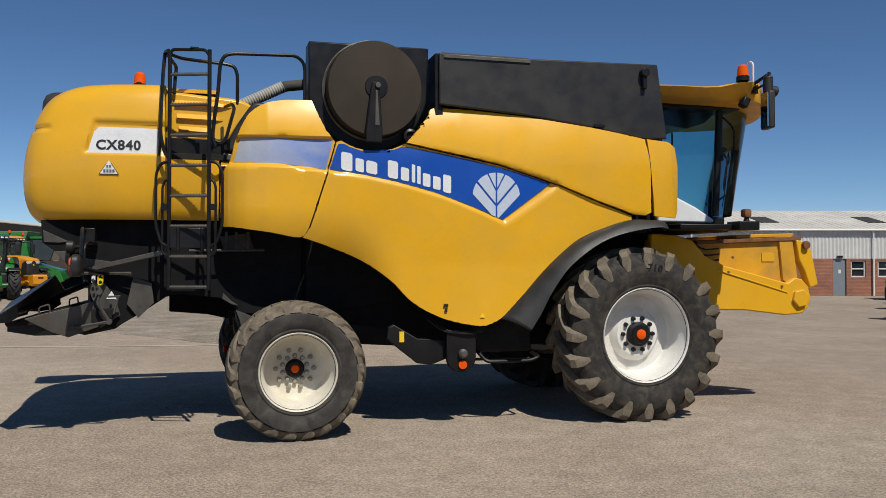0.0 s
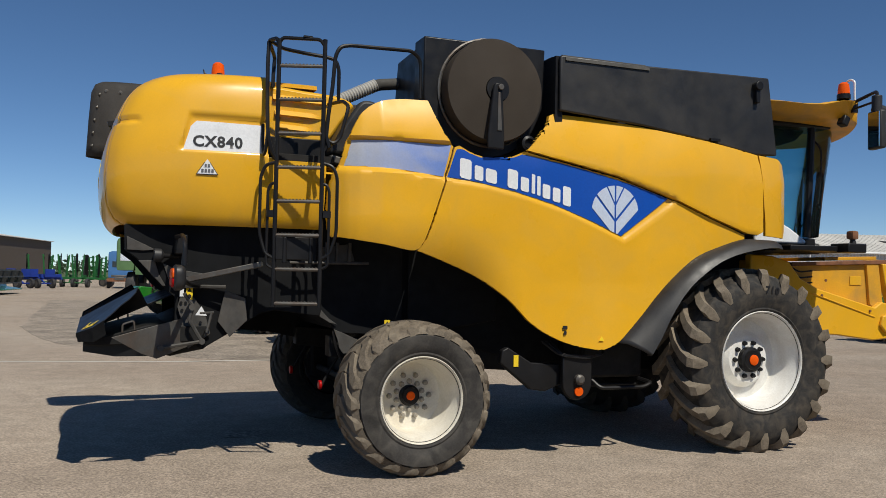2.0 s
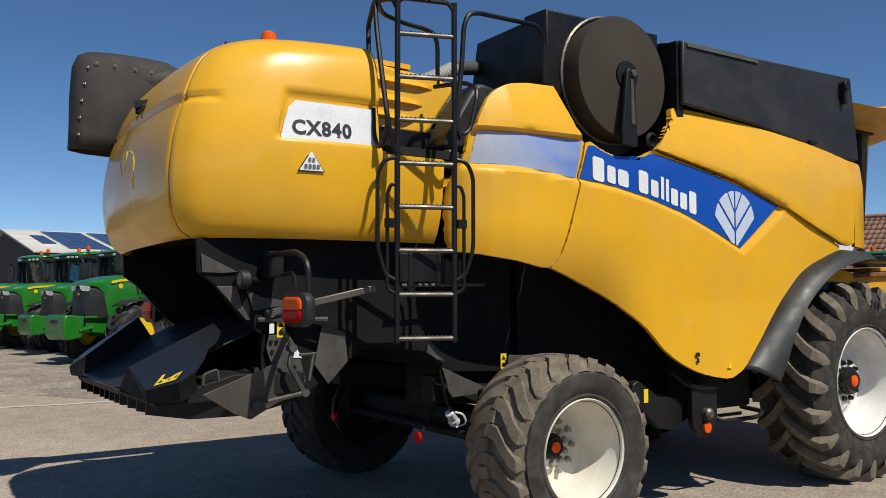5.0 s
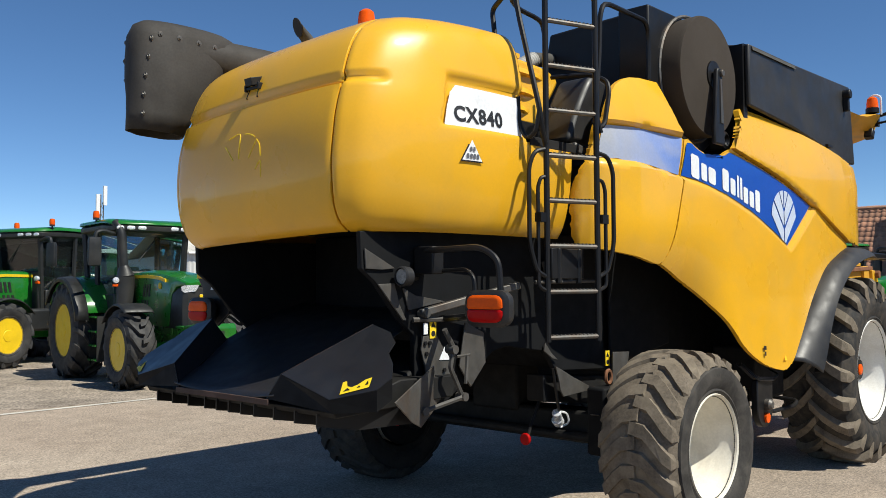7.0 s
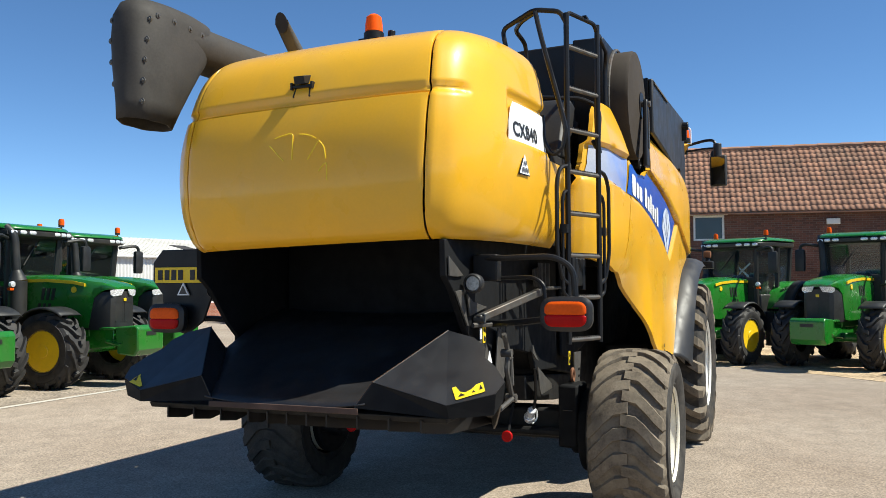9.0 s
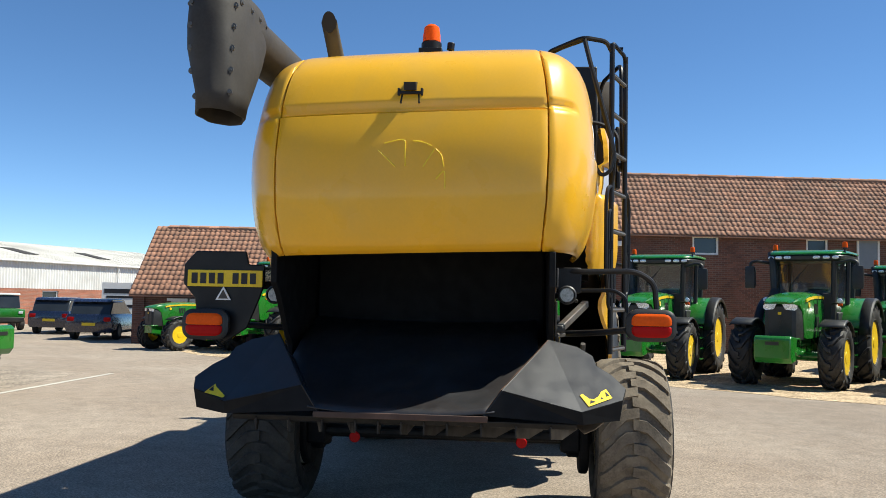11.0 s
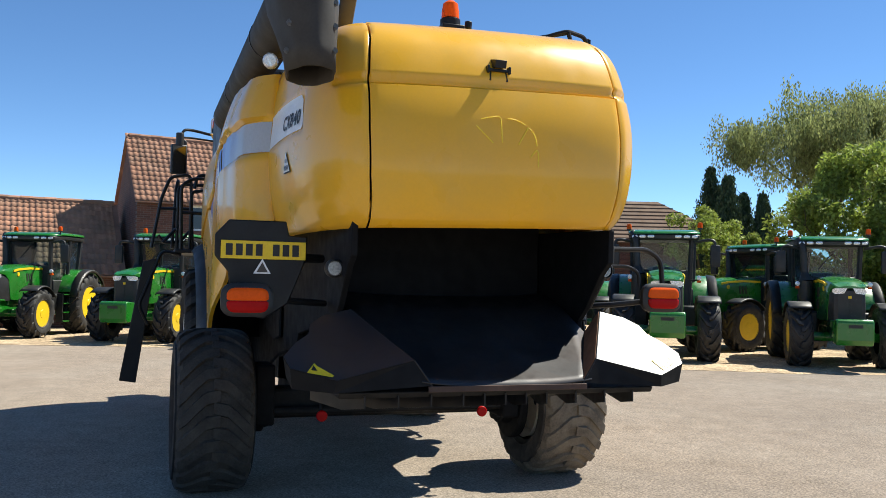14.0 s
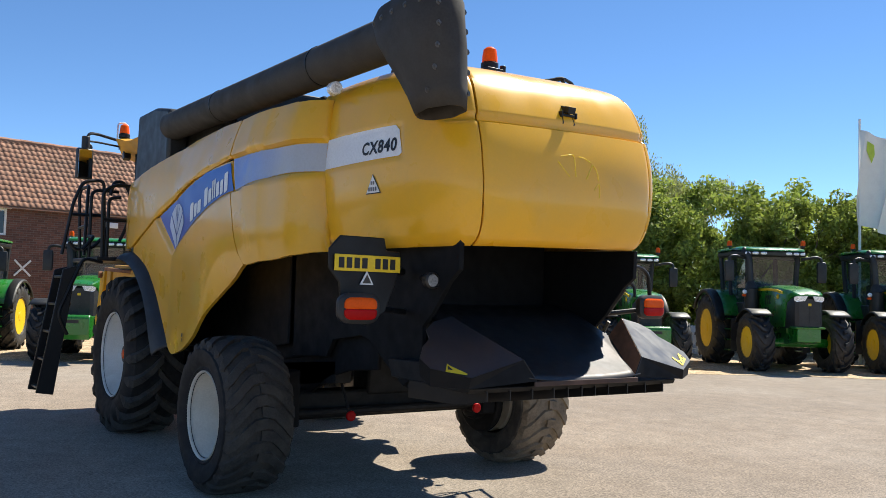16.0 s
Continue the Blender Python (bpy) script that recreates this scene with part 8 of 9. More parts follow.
FARGREEN = mat("implement_green", (0.012, 0.11, 0.02), 0.5, vary=0.15)
DEEPBLUE = mat("implement_blue", (0.01, 0.035, 0.26), 0.5, vary=0.15)


def round_wheel(parent, R, w, x, y, z, tyre_mat=NEWTYRE, rim_mat=STEEL):
    wh = new("wheel")
    wh.parent, wh.matrix_basis = parent, pose(x, y, z)
    bm = bmesh.new()
    lathe(bm, [(R * 0.6, -w / 2), (R * 0.8, -w * 0.52), (R * 0.97, -w * 0.42), (R, -w * 0.2), (R, w * 0.2), (R * 0.97, w * 0.42), (R * 0.8, w * 0.52), (R * 0.6, w / 2)], 28, caps=False)
    part("tyre", bm, tyre_mat, wh)
    bm = bmesh.new()
    lathe(bm, [(R * 0.62, -w * 0.47), (R * 0.55, -w * 0.35), (R * 0.2, -w * 0.3), (R * 0.2, w * 0.3), (R * 0.55, w * 0.35), (R * 0.62, w * 0.47)], 20)
    part("rim", bm, rim_mat, wh)


def car(name, label, m, paint):
    c = thing(name, label, "car", m)
    bm = bmesh.new()
    rows = []
    for x, w, lo, hi in ((-2.25, 0.80, 0.5, 0.85), (-2.2, 0.88, 0.3, 1.0), (-1.0, 0.91, 0.25, 1.0), (0.6, 0.91, 0.25, 0.98), (1.6, 0.88, 0.25, 0.92), (2.15, 0.8, 0.3, 0.8), (2.25, 0.7, 0.45, 0.65)):
        rows.append([bm.verts.new((x, a * w, b)) for a, b in ((-0.9, lo), (-1, lo + 0.12), (-1, hi - 0.15), (-0.93, hi), (0.93, hi), (1, hi - 0.15), (1, lo + 0.12), (0.9, lo))])
    for a, b in zip(rows, rows[1:]):
        for j in range(8):
            bm.faces.new((a[j], a[(j + 1) % 8], b[(j + 1) % 8], b[j]))
    bm.faces.new(rows[0]), bm.faces.new(rows[-1])
    bmesh.ops.recalc_face_normals(bm, faces=bm.faces[:])
    part("body", bm, paint, c, bevel=0.03)
    bm = bmesh.new()
    prism(bm, [(-2.15, 0.97), (-1.8, 1.5), (-0.3, 1.52), (0.9, 0.95)], -0.76, 0.76)
    part("windows", bm, PANE, c, "dark window band", bevel=0.05)
    bm = bmesh.new()
    prism(bm, [(-1.95, 1.46), (-1.8, 1.57), (-0.5, 1.6), (0.0, 1.5), (-0.1, 1.44), (-1.8, 1.48)], -0.72, 0.72)
    part("roof", bm, paint, c, bevel=0.03)
    for s in (-1, 1):
        for x in (-1.35, 1.35):
            round_wheel(c, 0.34, 0.23, x, s * 0.8, 0.34)
        bm = rbox((-2.26, s * 0.68 - 0.14, 0.72), (-2.12, s * 0.68 + 0.14, 0.9), (0.03,) * 3, (0.03,) * 3, (3, 4, 3))
        part("tail_light", bm, RED, c)
    bm = bmesh.new()
    box(bm, (-2.265, 0, 0.62), (0.02, 0.5, 0.11))
    part("number_plate", bm, STICKER, c)
    return c


navy = car("estate_car", "dark navy estate car parked by the brick barn", pose(22.6, 16.4, 0, 0, 0, 10), NAVY)
copy_thing(navy, pose(26.4, 20.2, 0, 0, 0, 10))

# small utility vehicle before the workshop
uv = thing("utility_vehicle", "small green utility vehicle with white roof by the workshop", "utility vehicle", pose(27.86, 24.23, 0, 0, 0, -135))
bm = rbox((0.1, -0.72, 0.55), (1.25, 0.72, 1.02), (0.1, 0.08, 0.06), (0.12, 0.08, 0.12), (4, 4, 4))
part("bonnet", bm, GREEN, uv, "green bonnet")
bm = rbox((-1.3, -0.72, 0.5), (0.1, 0.72, 0.9), (0.05,) * 3, (0.05,) * 3, (4, 4, 3))
part("load_bed", bm, GREEN, uv, "green load bed")
bm = bmesh.new()
box(bm, (0.0, 0, 0.42), (2.3, 1.1, 0.2))
box(bm, (1.25, 0, 0.5), (0.12, 1.3, 0.2))
part("bumper_and_frame", bm, TBLACK, uv, "black bumper and frame", bevel=0.02)
bm = bmesh.new()
prism(bm, [(-0.75, 0.9), (-0.72, 1.62), (0.08, 1.62), (0.38, 1.02)], -0.68, 0.68)
part("cab_glass", bm, PANE, uv, "dark cab glazing", bevel=0.03)
bm = rbox((-0.85, -0.74, 1.62), (0.16, 0.74, 1.74), (0.04,) * 3, (0.08, 0.08, 0.05), (4, 4, 3))
part("roof", bm, PAINT, uv, "white cab roof")
for y in (-0.62, 0.62):
    for x in (-0.85, 0.75):
        round_wheel(uv, 0.32, 0.25, x, y, 0.32)
    bm = rbox((1.22, y * 0.8 - 0.1, 0.78), (1.28, y * 0.8 + 0.1, 0.9), (0.01,) * 3, (0.02,) * 3, (3, 3, 3))
    part("headlight", bm, LENS, uv)

# banner stand with plain bars for its wording
bn = thing("banner_sign", "white sign board with dark lettering bars beside the barn", "sign", pose(26.3, 17.2, -0.2, 0, 0, 23.9))
bm = bmesh.new()
box(bm, (0, 0, 1.75), (0.05, 2.4, 1.5))
board = part("board", bm, PAINT, bn)
for y, z, w, h in ((0.35, 2.12, 1.5, 0.2), (0.3, 1.86, 1.4, 0.1), (0.2, 1.45, 1.6, 0.13), (-0.3, 2.38, 0.5, 0.12)):
    bm = bmesh.new()
    box(bm, (-0.03, y, z), (0.012, w, h))
    part("lettering_bar", bm, INK, board)
bm = bmesh.new()
for y in (-1.0, 1.0):
    rod(bm, (0.06, y, 0.2), (0.06, y, 2.4), 0.04)
part("posts", bm, STEEL, bn)


def lorry():
    t = thing("lorry_tractor_unit", "blue lorry tractor unit parked across the yard", "lorry", pose(-4.6, 86.0, 0, 0, 0, 88))
    bm = rbox((0.6, -1.2, 1.0), (2.9, 1.2, 3.75), (0.1, 0.12, 0.1), (0.25, 0.12, 0.35), (6, 6, 8))
    part("cab", bm, LORRYBLUE, t, "blue cab")
    bm = bmesh.new()
    box(bm, (-1.6, 0, 0.95), (5.0, 0.9, 0.3))
    box(bm, (-2.4, 0, 1.2), (1.2, 1.6, 0.2))
    part("chassis", bm, STEEL, t, "rusty grey chassis", bevel=0.03)
    bm = bmesh.new()
    box(bm, (-4.0, 0, 0.85), (0.15, 2.3, 0.35))
    part("rear_beam", bm, RUSTY, t)
    for x in (-3.2, -1.9, 2.0):
        for y in (-1.0, 1.0):
            round_wheel(t, 0.52, 0.32, x, y, 0.52)
    bm = bmesh.new()
    box(bm, (0.585, 0, 2.4), (0.02, 1.6, 0.6))
    part("rear_window", bm, PANE, t)


lorry()


def cultivator(x, y, deg, paint, label, tall=True):
    c = thing("folded_cultivator", label, "implement", pose(x, y, 0, 0, 0, deg))
    bm = bmesh.new()
    box(bm, (0, 0, 0.9), (0.25, 4.2, 0.2))
    box(bm, (0, 0, 1.1), (0.8, 0.2, 0.3))
    for s in (-1, 1):
        if not tall:
            box(bm, (0.5, s * 1.1, 1.15), (1.6, 1.6, 0.3))
            box(bm, (-0.2, s * 0.8, 1.5), (0.2, 0.9, 0.5))
            continue
        box(bm, (0, s * 1.15, 2.1), (0.18, 0.14, 2.4), pose(0, 0, 0, -s * 5).to_3x3())
        box(bm, (0.5, s * 1.1, 2.0), (0.14, 0.12, 2.2), pose(0, 0, 0, -s * 5).to_3x3())
        for z in (1.2, 1.9, 2.6, 3.1):
            box(bm, (0.25, s * 1.12, z), (0.6, 0.1, 0.1))
    part("frame", bm, paint, c, bevel=0.01)
    for s in (-1, 1):
        for i in range(9 if tall else 0):
            bm = bmesh.new()
            rod(bm, (0.85, s * 1.1 - 0.02, 1.0 + i * 0.27), (0.85, s * 1.1 + 0.02, 1.0 + i * 0.27), 0.26, 14)
            part("disc", bm, CHASSIS, c)
    round_wheel(c, 0.45, 0.3, -0.9, 0.7, 0.45)
    round_wheel(c, 0.45, 0.3, -0.9, -0.7, 0.45)
    bm = bmesh.new()
    tube(bm, [(-0.9, -0.7, 0.45), (-0.9, 0.7, 0.45)], 0.06)
    tube(bm, [(-0.9, 0, 0.45), (0, 0, 0.9), (2.0, 0, 0.5)], 0.07)
    part("drawbar", bm, paint, c)


for i, (x, y, mt) in enumerate(((-8.0, 86.0, FARGREEN), (-9.3, 88.0, FARGREEN), (-10.8, 90.0, FARGREEN), (-12.4, 92.0, FARGREEN), (-11.6, 79.0, DEEPBLUE), (-13.4, 77.5, DEEPBLUE), (-6.6, 93.0, FARGREEN))):
    cultivator(x, y, 70 + 13 * i, mt, "folded green cultivator with dark discs" if mt is FARGREEN else "low blue cultivator with dark tines", mt is FARGREEN)


def trailer(x, y, deg):
    t = thing("forage_machine", "dull green high-sided farm machine with dark rear screen", "farm machine", pose(x, y, 0, 0, 0, deg))
    bm = rbox((-2.7, -1.75, 1.5), (2.7, 1.1, 3.75), (0.08,) * 3, (0.12,) * 3, (6, 6, 6))
    part("body", bm, DULLGREEN, t, "dull green sheet body")
    bm = bmesh.new()
    box(bm, (-2.72, -0.85, 2.75), (0.08, 1.6, 1.75))
    screen = part("rear_screen", bm, TIMBER, t, "dark rear screen", bevel=0.03)
    for i in range(6):
        bm = bmesh.new()
        box(bm, (-2.77, -0.85, 2.05 + 0.28 * i), (0.03, 1.5, 0.04))
        part("screen_rib", bm, TBLACK, screen)
    bm = rbox((-2.6, 1.12, 1.75), (-0.7, 2.2, 3.7), (0.1, 0.15, 0.08), (0.2, 0.25, 0.25), (6, 6, 8))
    cab = part("cab", bm, DULLGREEN, t, "dull green cab")
    bm = bmesh.new()
    box(bm, (-2.61, 1.62, 2.85), (0.03, 0.62, 1.05))
    part("cab_window", bm, LENS, cab, "pale cab window", bevel=0.02)
    bm = bmesh.new()
    box(bm, (0, -0.3, 1.25), (5.2, 1.2, 0.5))
    box(bm, (-0.8, -0.2, 0.85), (0.4, 2.6, 0.3))
    part("chassis", bm, STEEL, t)
    for x in (-1.6, 1.6):
        for y in (-1.25, 1.35):
            round_wheel(t, 0.85, 0.6, x, y, 0.85)


trailer(-3.0, 48.0, 80)
other = make_tractor("farm_tractor", "orange-yellow tractor with dark cab parked among green machines", LOADER)
other.matrix_basis = pose(-13.2, 37.5, 0, 0, 0, -48)


def green_harvester(m):
    h = thing("green_harvester", "large green harvester with a wide header parked by the brown shed", "combine harvester", m)
    bm = bmesh.new()
    prism(bm, [(-4.2, 1.2), (-4.4, 2.5), (-3.6, 3.1), (-1.0, 3.35), (0.5, 3.3), (0.8, 1.7), (0.5, 1.0), (-2.0, 0.9)], -1.4, 1.4)
    part("body", bm, GREEN, h, bevel=0.08)
    bm = bmesh.new()
    prism(bm, [(-2.6, 3.3), (-2.9, 3.9), (0.6, 3.95), (0.4, 3.3)], -1.3, 1.3)
    part("grain_tank", bm, DULLGREEN, h, bevel=0.04)
    bm = bmesh.new()
    rod(bm, (0.3, -1.5, 3.65), (-5.0, -1.45, 3.45), 0.2, 16)
    part("auger_tube", bm, GREEN, h)
    bm = bmesh.new()
    prism(bm, [(0.8, 1.9), (0.8, 3.4), (2.0, 3.4), (2.3, 2.8), (2.0, 1.9)], -0.95, 0.95)
    part("cab_glazing", bm, PANE, h, bevel=0.05)
    bm = bmesh.new()
    box(bm, (1.4, 0, 3.5), (1.6, 2.0, 0.2))
    part("cab_roof", bm, GREEN, h, bevel=0.06)
    bm = bmesh.new()
    prism(bm, [(0.8, 1.0), (0.8, 1.8), (3.2, 1.1), (3.2, 0.4)], -0.7, 0.7)
    part("feeder", bm, GREEN, h)
    bm = bmesh.new()
    prism(bm, [(3.1, 0.3), (3.1, 1.25), (3.3, 1.3), (3.6, 0.5), (4.6, 0.35), (4.6, 0.28)], -3.4, 3.4)
    part("header", bm, GREEN, h, bevel=0.02)
    for i in range(6):
        bm = bmesh.new()
        a = math.pi * i / 3
        box(bm, (4.2 + 0.5 * math.cos(a), 0, 1.2 + 0.5 * math.sin(a)), (0.06, 6.6, 0.1))
        part("reel_bar", bm, TBLACK, h)
    bm = bmesh.new()
    rod(bm, (4.2, -3.3, 1.2), (4.2, 3.3, 1.2), 0.08, 8)
    for y in (-3.2, -1.1, 1.1, 3.2):
        rod(bm, (4.2, y - 0.02, 1.2), (4.2, y + 0.02, 1.2), 0.5, 12)
    part("reel", bm, TBLACK, h, "dark header reel")
    for y in (-1.5, 1.5):
        round_wheel(h, 0.95, 0.6, 0.4, y, 0.95, NEWTYRE, TYELLOW)
        round_wheel(h, 0.62, 0.45, -3.2, y * 0.85, 0.62, NEWTYRE, TYELLOW)


green_harvester(pose(-16.6, 57.0, 0, 0, 0, -8))

# ---- trees and hedges ----
BARK = mat("bark", (0.11, 0.085, 0.06), 0.95, vary=0.25, scale=6.0, bump=0.02, bscale=12.0)
LEAF = mat("hedge_leaf", (0.26, 0.32, 0.06), 0.6, vary=0.25, scale=0.5, island=0.4)
PALELEAF = mat("willow_leaf", (0.26, 0.29, 0.11), 0.6, vary=0.2, scale=0.4, island=0.35)
NEEDLE = mat("conifer_needle", (0.05, 0.085, 0.035), 0.7, vary=0.25, scale=0.6, island=0.4)
for m, share in ((LEAF, 0.45), (PALELEAF, 0.5), (NEEDLE, 0.2)):
    n, l = m.node_tree.nodes, m.node_tree.links
    b = n["Principled BSDF"]
    tr, mx = n.new("ShaderNodeBsdfTranslucent"), n.new("ShaderNodeMixShader")
    l.new(b.inputs["Base Color"].links[0].from_socket, tr.inputs[0])
    mx.inputs[0].default_value = share
    l.new(b.outputs[0], mx.inputs[1])
    l.new(tr.outputs[0], mx.inputs[2])
    l.new(mx.outputs[0], n["Material Output"].inputs[0])


def leaves(centres, radius, per, size, seed, droop=0.0):
    """Many small leaf blades scattered in clumps round the given centres."""
    rng = np.random.default_rng(seed)
    c = np.repeat(np.array(centres), per, axis=0)
    k = len(c)
    off = rng.normal(0, 1, (k, 3))
    off *= (radius * rng.random((k, 1)) ** 0.4) / np.linalg.norm(off, axis=1, keepdims=True)
    if droop:
        off[:, 2] = off[:, 2] * (1 + droop) - droop * radius * 0.5
    p = c + off
    a = rng.normal(0, 1, (k, 3))
    a /= np.linalg.norm(a, axis=1, keepdims=True)
    if droop:
        a = a * 0.5 + np.array([0, 0, -1.0])
        a /= np.linalg.norm(a, axis=1, keepdims=True)
    b = np.cross(a, rng.normal(0, 1, (k, 3)))
    b /= np.linalg.norm(b, axis=1, keepdims=True)
    s = size * (0.6 + 0.8 * rng.random((k, 1)))
    q = np.stack([p - a * s, p + b * s * 0.42, p + a * s, p - b * s * 0.42], axis=1).reshape(-1, 3)
    me = bpy.data.meshes.new("crown")
    me.from_pydata(q.tolist(), [], np.arange(4 * k).reshape(-1, 4).tolist())
    return me


def tree(name, x, y, h, spread, label, seed, leaf, per=70, clumps=120, size=0.16, droop=0.0, low=0.25, tuft=0.17, gaps=-0.12):
    rng = random.Random(seed)
    t = thing(name, label, "tree", pose(x, y, 0))
    tips, rods = [], []
    def limb(a, d, ln, r, depth):
        pts = [a]
        for i in range(3):
            d = (d + Vector((rng.uniform(-1, 1), rng.uniform(-1, 1), rng.uniform(-0.3, 0.6))) * 0.25).normalized()
            pts.append(pts[-1] + d * ln / 3)
        for i in range(3):
            rods.append((pts[i], pts[i + 1], r * (1 - 0.2 * i), r * (1 - 0.2 * (i + 1))))
        if depth < 3:
            tips.extend(pts[1:])
        if depth:
            for i in range(3):
                q = rng.uniform(0, 2 * math.pi)
                limb(pts[rng.choice((2, 3))], (d + Vector((math.cos(q), math.sin(q), rng.uniform(0.1, 0.6))) * 0.9).normalized(), ln * 0.65, r * 0.45, depth - 1)
    limb(Vector((0, 0, -0.1)), Vector((0, 0, 1)), h * (0.3 if droop else 0.45), h * 0.028, 4 if droop else 3)
    fit = (spread * 0.92 / max(math.hypot(p.x, p.y) for p in tips), h * 0.95 / max(p.z for p in tips)) if droop else (1.0, 1.0)
    grow = lambda p: Vector((p.x * fit[0], p.y * fit[0], p.z * fit[1]))
    bm = bmesh.new()
    for a, b, r0, r1 in rods:
        rod(bm, grow(a), grow(b), r0, 7, r1)
    part("trunk", bm, BARK, t, "tapered brown trunk and limbs")
    cs = []
    while len(cs) < clumps:
        if droop:
            p = grow(rng.choice(tips)) + Vector((rng.gauss(0, 0.5), rng.gauss(0, 0.5), rng.gauss(-0.1, 0.4)))
            if p.z > h * low * 0.8:
                cs.append(p)
            continue
        v = Vector((rng.gauss(0, 1), rng.gauss(0, 1), rng.gauss(0, 1))).normalized() * rng.uniform(0.45, 1.0) ** 0.5
        p = Vector((v.x * spread, v.y * spread, h * (low + (1 - low) / 2) + v.z * h * (1 - low) / 2))
        if noise.noise(p * (2.2 / spread) + Vector((seed, 0, 0))) > gaps:
            cs.append(p)
    me = leaves(cs, spread * tuft, per, size, seed, droop)
    me.materials.append(leaf)
    o = new("crown", me)
    o.parent = t
    return tagged(t)


tree("willow_tree", 24.7, -32.6, 12.9, 6.9, "tall pale green willow tree behind the tractors", 60, PALELEAF, 105, 850, 0.085, 0.5, 0.3, 0.085)
tree("garden_tree", 20.2, -20.4, 5.1, 1.9, "small leafy green tree by the barn", 8, LEAF, 190, 90, 0.075)
for i, (x, y, h, sp) in enumerate(((16.6, -20.6, 3.9, 1.6), (13.4, -22.2, 6.9, 2.9), (10.4, -23.6, 6.7, 2.8), (7.6, -25.2, 6.2, 2.8), (4.8, -26.9, 5.9, 2.7), (2.0, -28.6, 5.9, 2.7), (-1.0, -30.4, 5.8, 2.8), (-4.2, -32.4, 5.6, 2.8), (11.9, -23.6, 5.3, 2.2), (9.0, -25.1, 5.0, 2.2), (6.2, -26.6, 4.8, 2.2), (3.4, -28.3, 4.7, 2.2))):
    tree("hedge_tree", x, y, h, sp, "dense green hedge tree behind the tractor row", 20 + i, LEAF, 190, 170, 0.10, 0.0, 0.02)


def conifer(x, y, h, seed):
    rng = random.Random(seed)
    t = thing("conifer", "dark green conifer tree behind the yard", "tree", pose(x, y, 0))
    bm = bmesh.new()
    rod(bm, (0, 0, 0), (0, 0, h * 0.97), 0.16, 8, 0.02)
    part("trunk", bm, BARK, t)
    cs = []
    levels = int(h / 0.32)
    for i in range(levels):
        k = 0.08 + 0.92 * i / levels
        for q in range(7):
            a = 0.9 * i + 2 * math.pi * q / 7 + rng.uniform(-0.3, 0.3)
            reach = (1 - k) ** 0.85 * h * 0.24 * rng.uniform(0.6, 1.15)
            for u in (0.35, 0.7, 1.0):
                cs.append((reach * u * math.cos(a), reach * u * math.sin(a), h * k - 0.25 * reach * u + rng.uniform(-0.05, 0.05)))
    me = leaves(cs, 0.26, 26, 0.085, seed, 0.2)
    me.materials.append(NEEDLE)
    o = new("crown", me)
    o.parent = t


for i, (x, y, h) in enumerate(((28.0, -26.5, 8.3), (30.0, -28.5, 7.6), (26.3, -27.3, 6.8), (33.0, -30.5, 8.0), (24.5, -25.0, 7.4), (25.2, -27.6, 6.4), (27.4, -29.4, 7.0))):
    conifer(x, y, h, 40 + i)
# far woods on the horizon
rng = random.Random(90)
cs = []
for i in range(900):
    x = rng.uniform(-260, 330)
    cs.append((x, 330 + rng.uniform(-6, 6), rng.uniform(0.5, 5.0 + 2.5 * noise.noise(Vector((x * 0.03, 0, 0))))))
for i in range(600):
    y = rng.uniform(-260, 330)
    cs.append((330 + rng.uniform(-6, 6), y, rng.uniform(0.5, 6.0)))
me = leaves(cs, 2.2, 14, 0.9, 91)
me.materials.append(NEEDLE)
tagged(new("far_woods", me), "line of far dark green woods", "woods", kind="stuff")

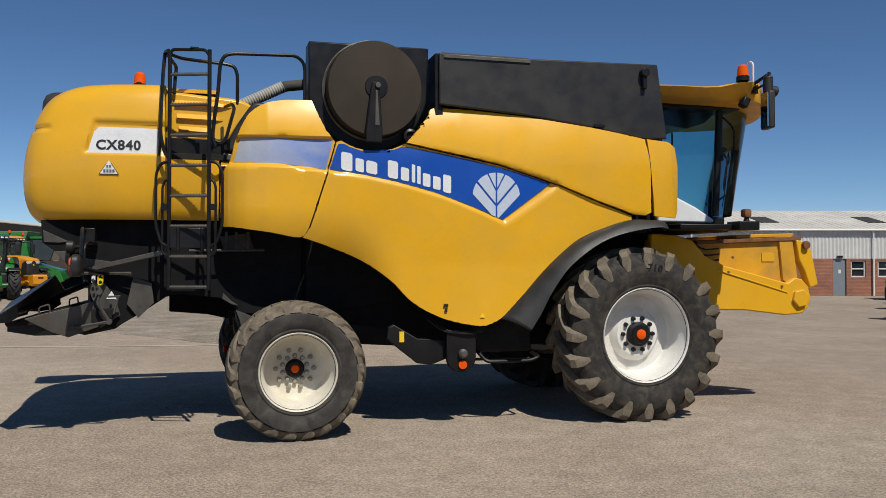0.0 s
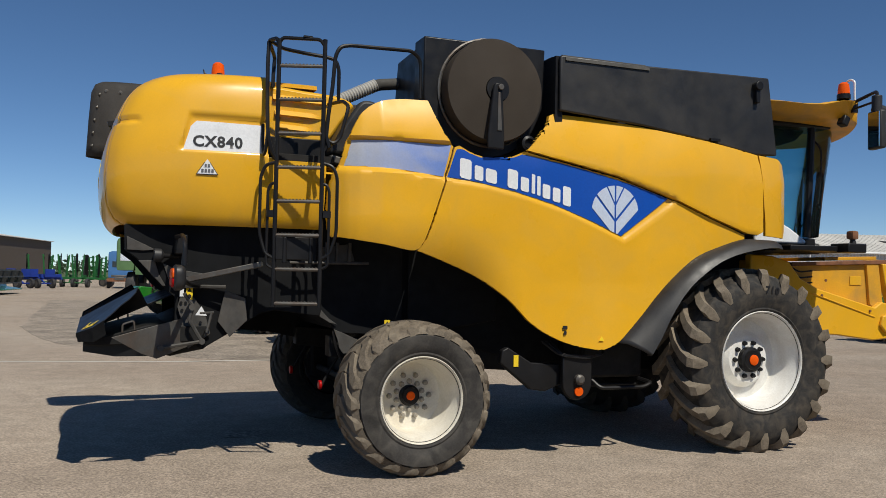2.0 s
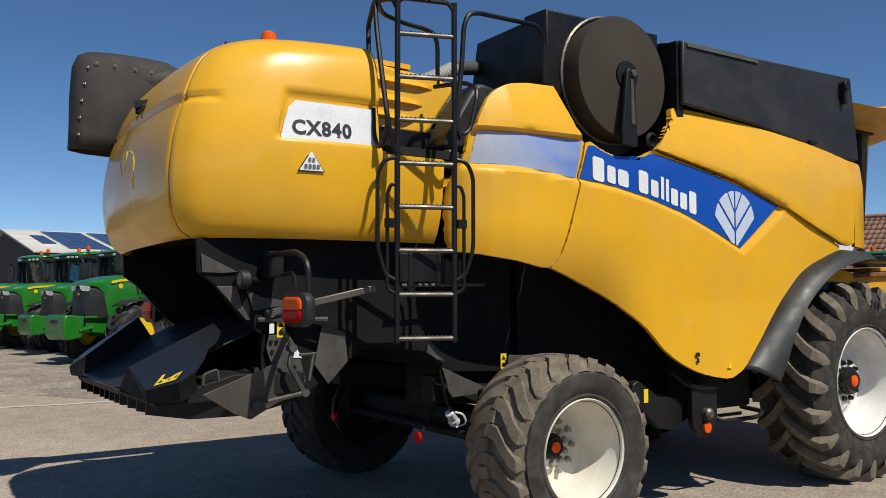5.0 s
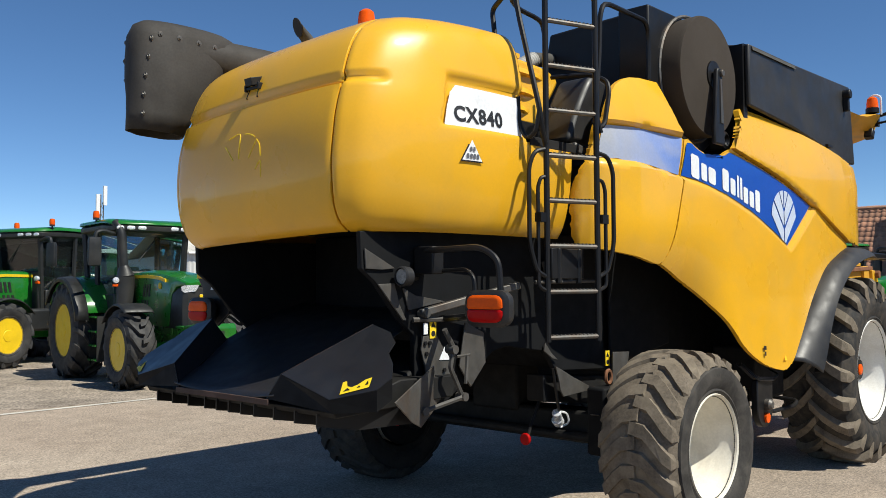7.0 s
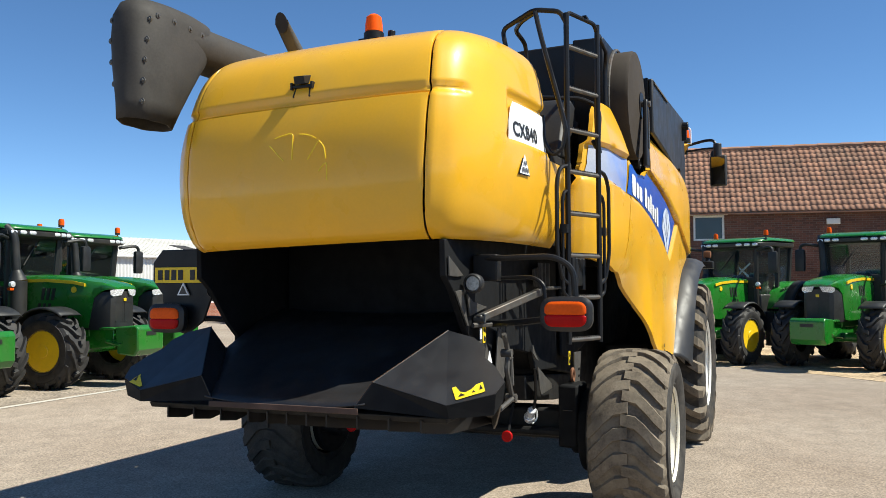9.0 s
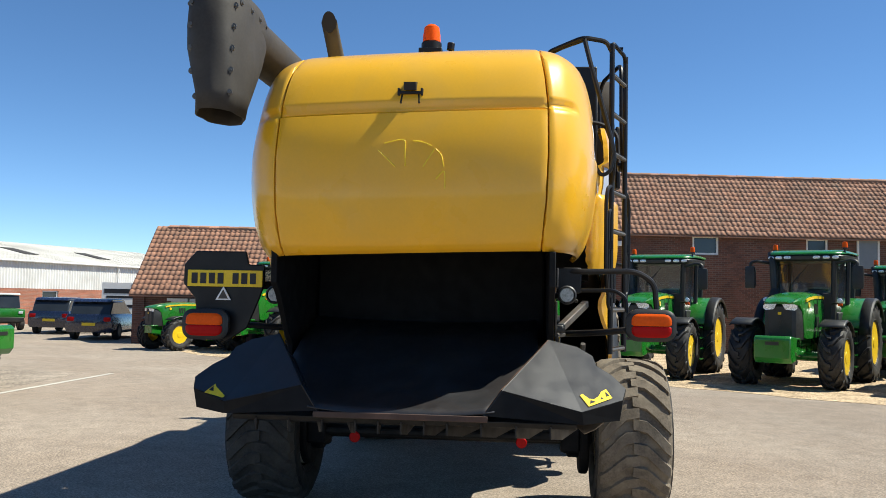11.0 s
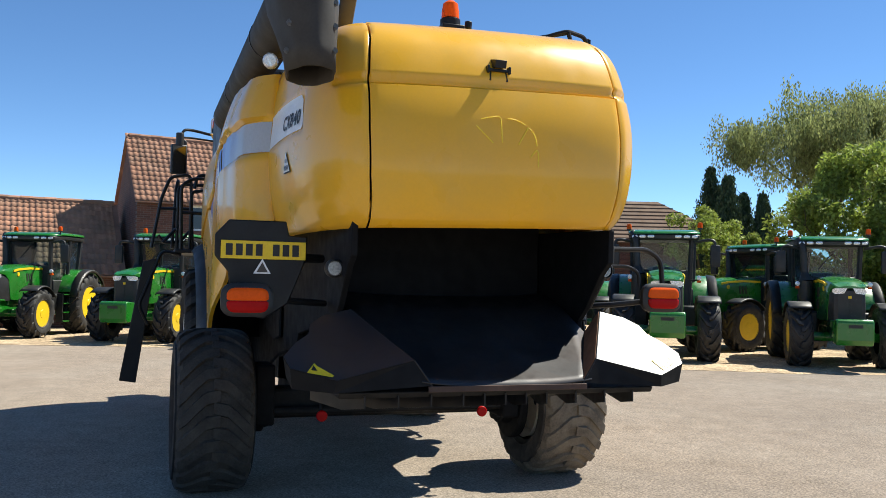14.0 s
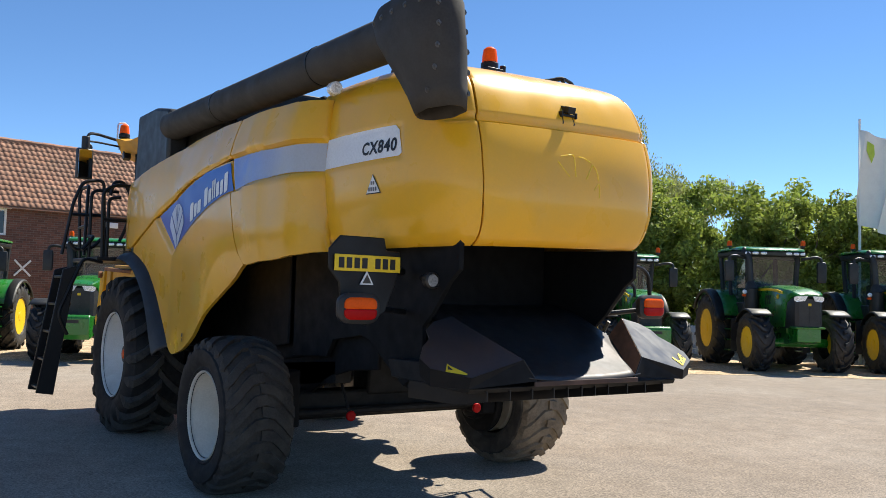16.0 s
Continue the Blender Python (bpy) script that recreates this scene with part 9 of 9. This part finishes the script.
# ---- flag ----
fl = thing("flagpole", "tall pale flagpole with a white hanging banner flag", "flagpole", pose(3.6, -21.9, 0))
bm = bmesh.new()
rod(bm, (0, 0, 0), (0, 0, 7.7), 0.045, 10, 0.035)
part("pole", bm, PAINT, fl, "pale metal pole")
bm = bmesh.new()
n = 14
rows = []
for i in range(n + 1):
    u = i / n
    rows.append([bm.verts.new((-0.10 * math.sin(u * 9 + k * 0.5) - 0.85 * u, 0.16 * math.sin(u * 7 + k * 0.35) - 0.75 * u, 7.35 - k * 0.3 - 0.4 * u)) for k in range(11)])
for a, b in zip(rows, rows[1:]):
    for j in range(10):
        bm.faces.new((a[j], a[j + 1], b[j + 1], b[j]))
flag = part("flag", bm, PAINT, fl, "white crumpled banner", smooth=60)
bm = bmesh.new()
bm.faces.new([bm.verts.new(flag.data.vertices[11 * i + k].co + Vector((-0.01, 0.012, 0))) for i, k in ((3, 1), (6, 1), (6, 2), (5, 3), (3, 2))])
part("flag_mark", bm, mat("lime_print", (0.42, 0.55, 0.06), 0.6), flag, "lime green printed mark", smooth=0)

# ---- aerial mast far behind the shed ----
mast = thing("aerial_mast", "slim pale aerial mast with white panel aerials", "mast", pose(31.3, 81.2, 0))
bm = bmesh.new()
for q in range(3):
    c = Vector((0.3 * math.cos(2.1 * q), 0.3 * math.sin(2.1 * q), 0))
    rod(bm, c, c + Vector((0, 0, 10.9)), 0.05, 6)
    for k in range(12):
        e = Vector((0.3 * math.cos(2.1 * q + 2.1), 0.3 * math.sin(2.1 * q + 2.1), 0.9 * k + 0.9))
        rod(bm, c + Vector((0, 0, 0.9 * k)), e, 0.03, 5)
part("lattice", bm, STEEL, mast)
for x, y, z in ((-0.42, -0.3, 9.4), (0.3, -0.35, 10.3), (0.05, 0.4, 9.5)):
    bm = rbox((x - 0.2, y - 0.09, z), (x + 0.2, y + 0.09, z + 2.0), (0.03,) * 3, (0.03,) * 3, (3, 3, 4))
    part("panel_aerial", bm, PAINT, mast, "white panel aerial")

# ---- garden fence ----
fence = thing("picket_fence", "low white wooden picket fence before the hedge", "fence", pose(7.9, -19.6, 0, 0, 0, -38))
for z in (0.3, 0.75):
    bm = bmesh.new()
    box(bm, (0, 0, z), (2.6, 0.03, 0.08))
    part("rail", bm, PAINT, fence)
pick = None
for i in range(17):
    if pick is None:
        bm = bmesh.new()
        prism(bm, [(-0.04, 0.05), (0.04, 0.05), (0.04, 0.95), (0.0, 1.02), (-0.04, 0.95)], -0.04, -0.018)
        pick = part("picket", bm, PAINT, fence)
        pick.matrix_basis = pose(-1.24, 0, 0)
    else:
        again(pick, fence, pose(-1.24 + i * 0.155, 0, 0))
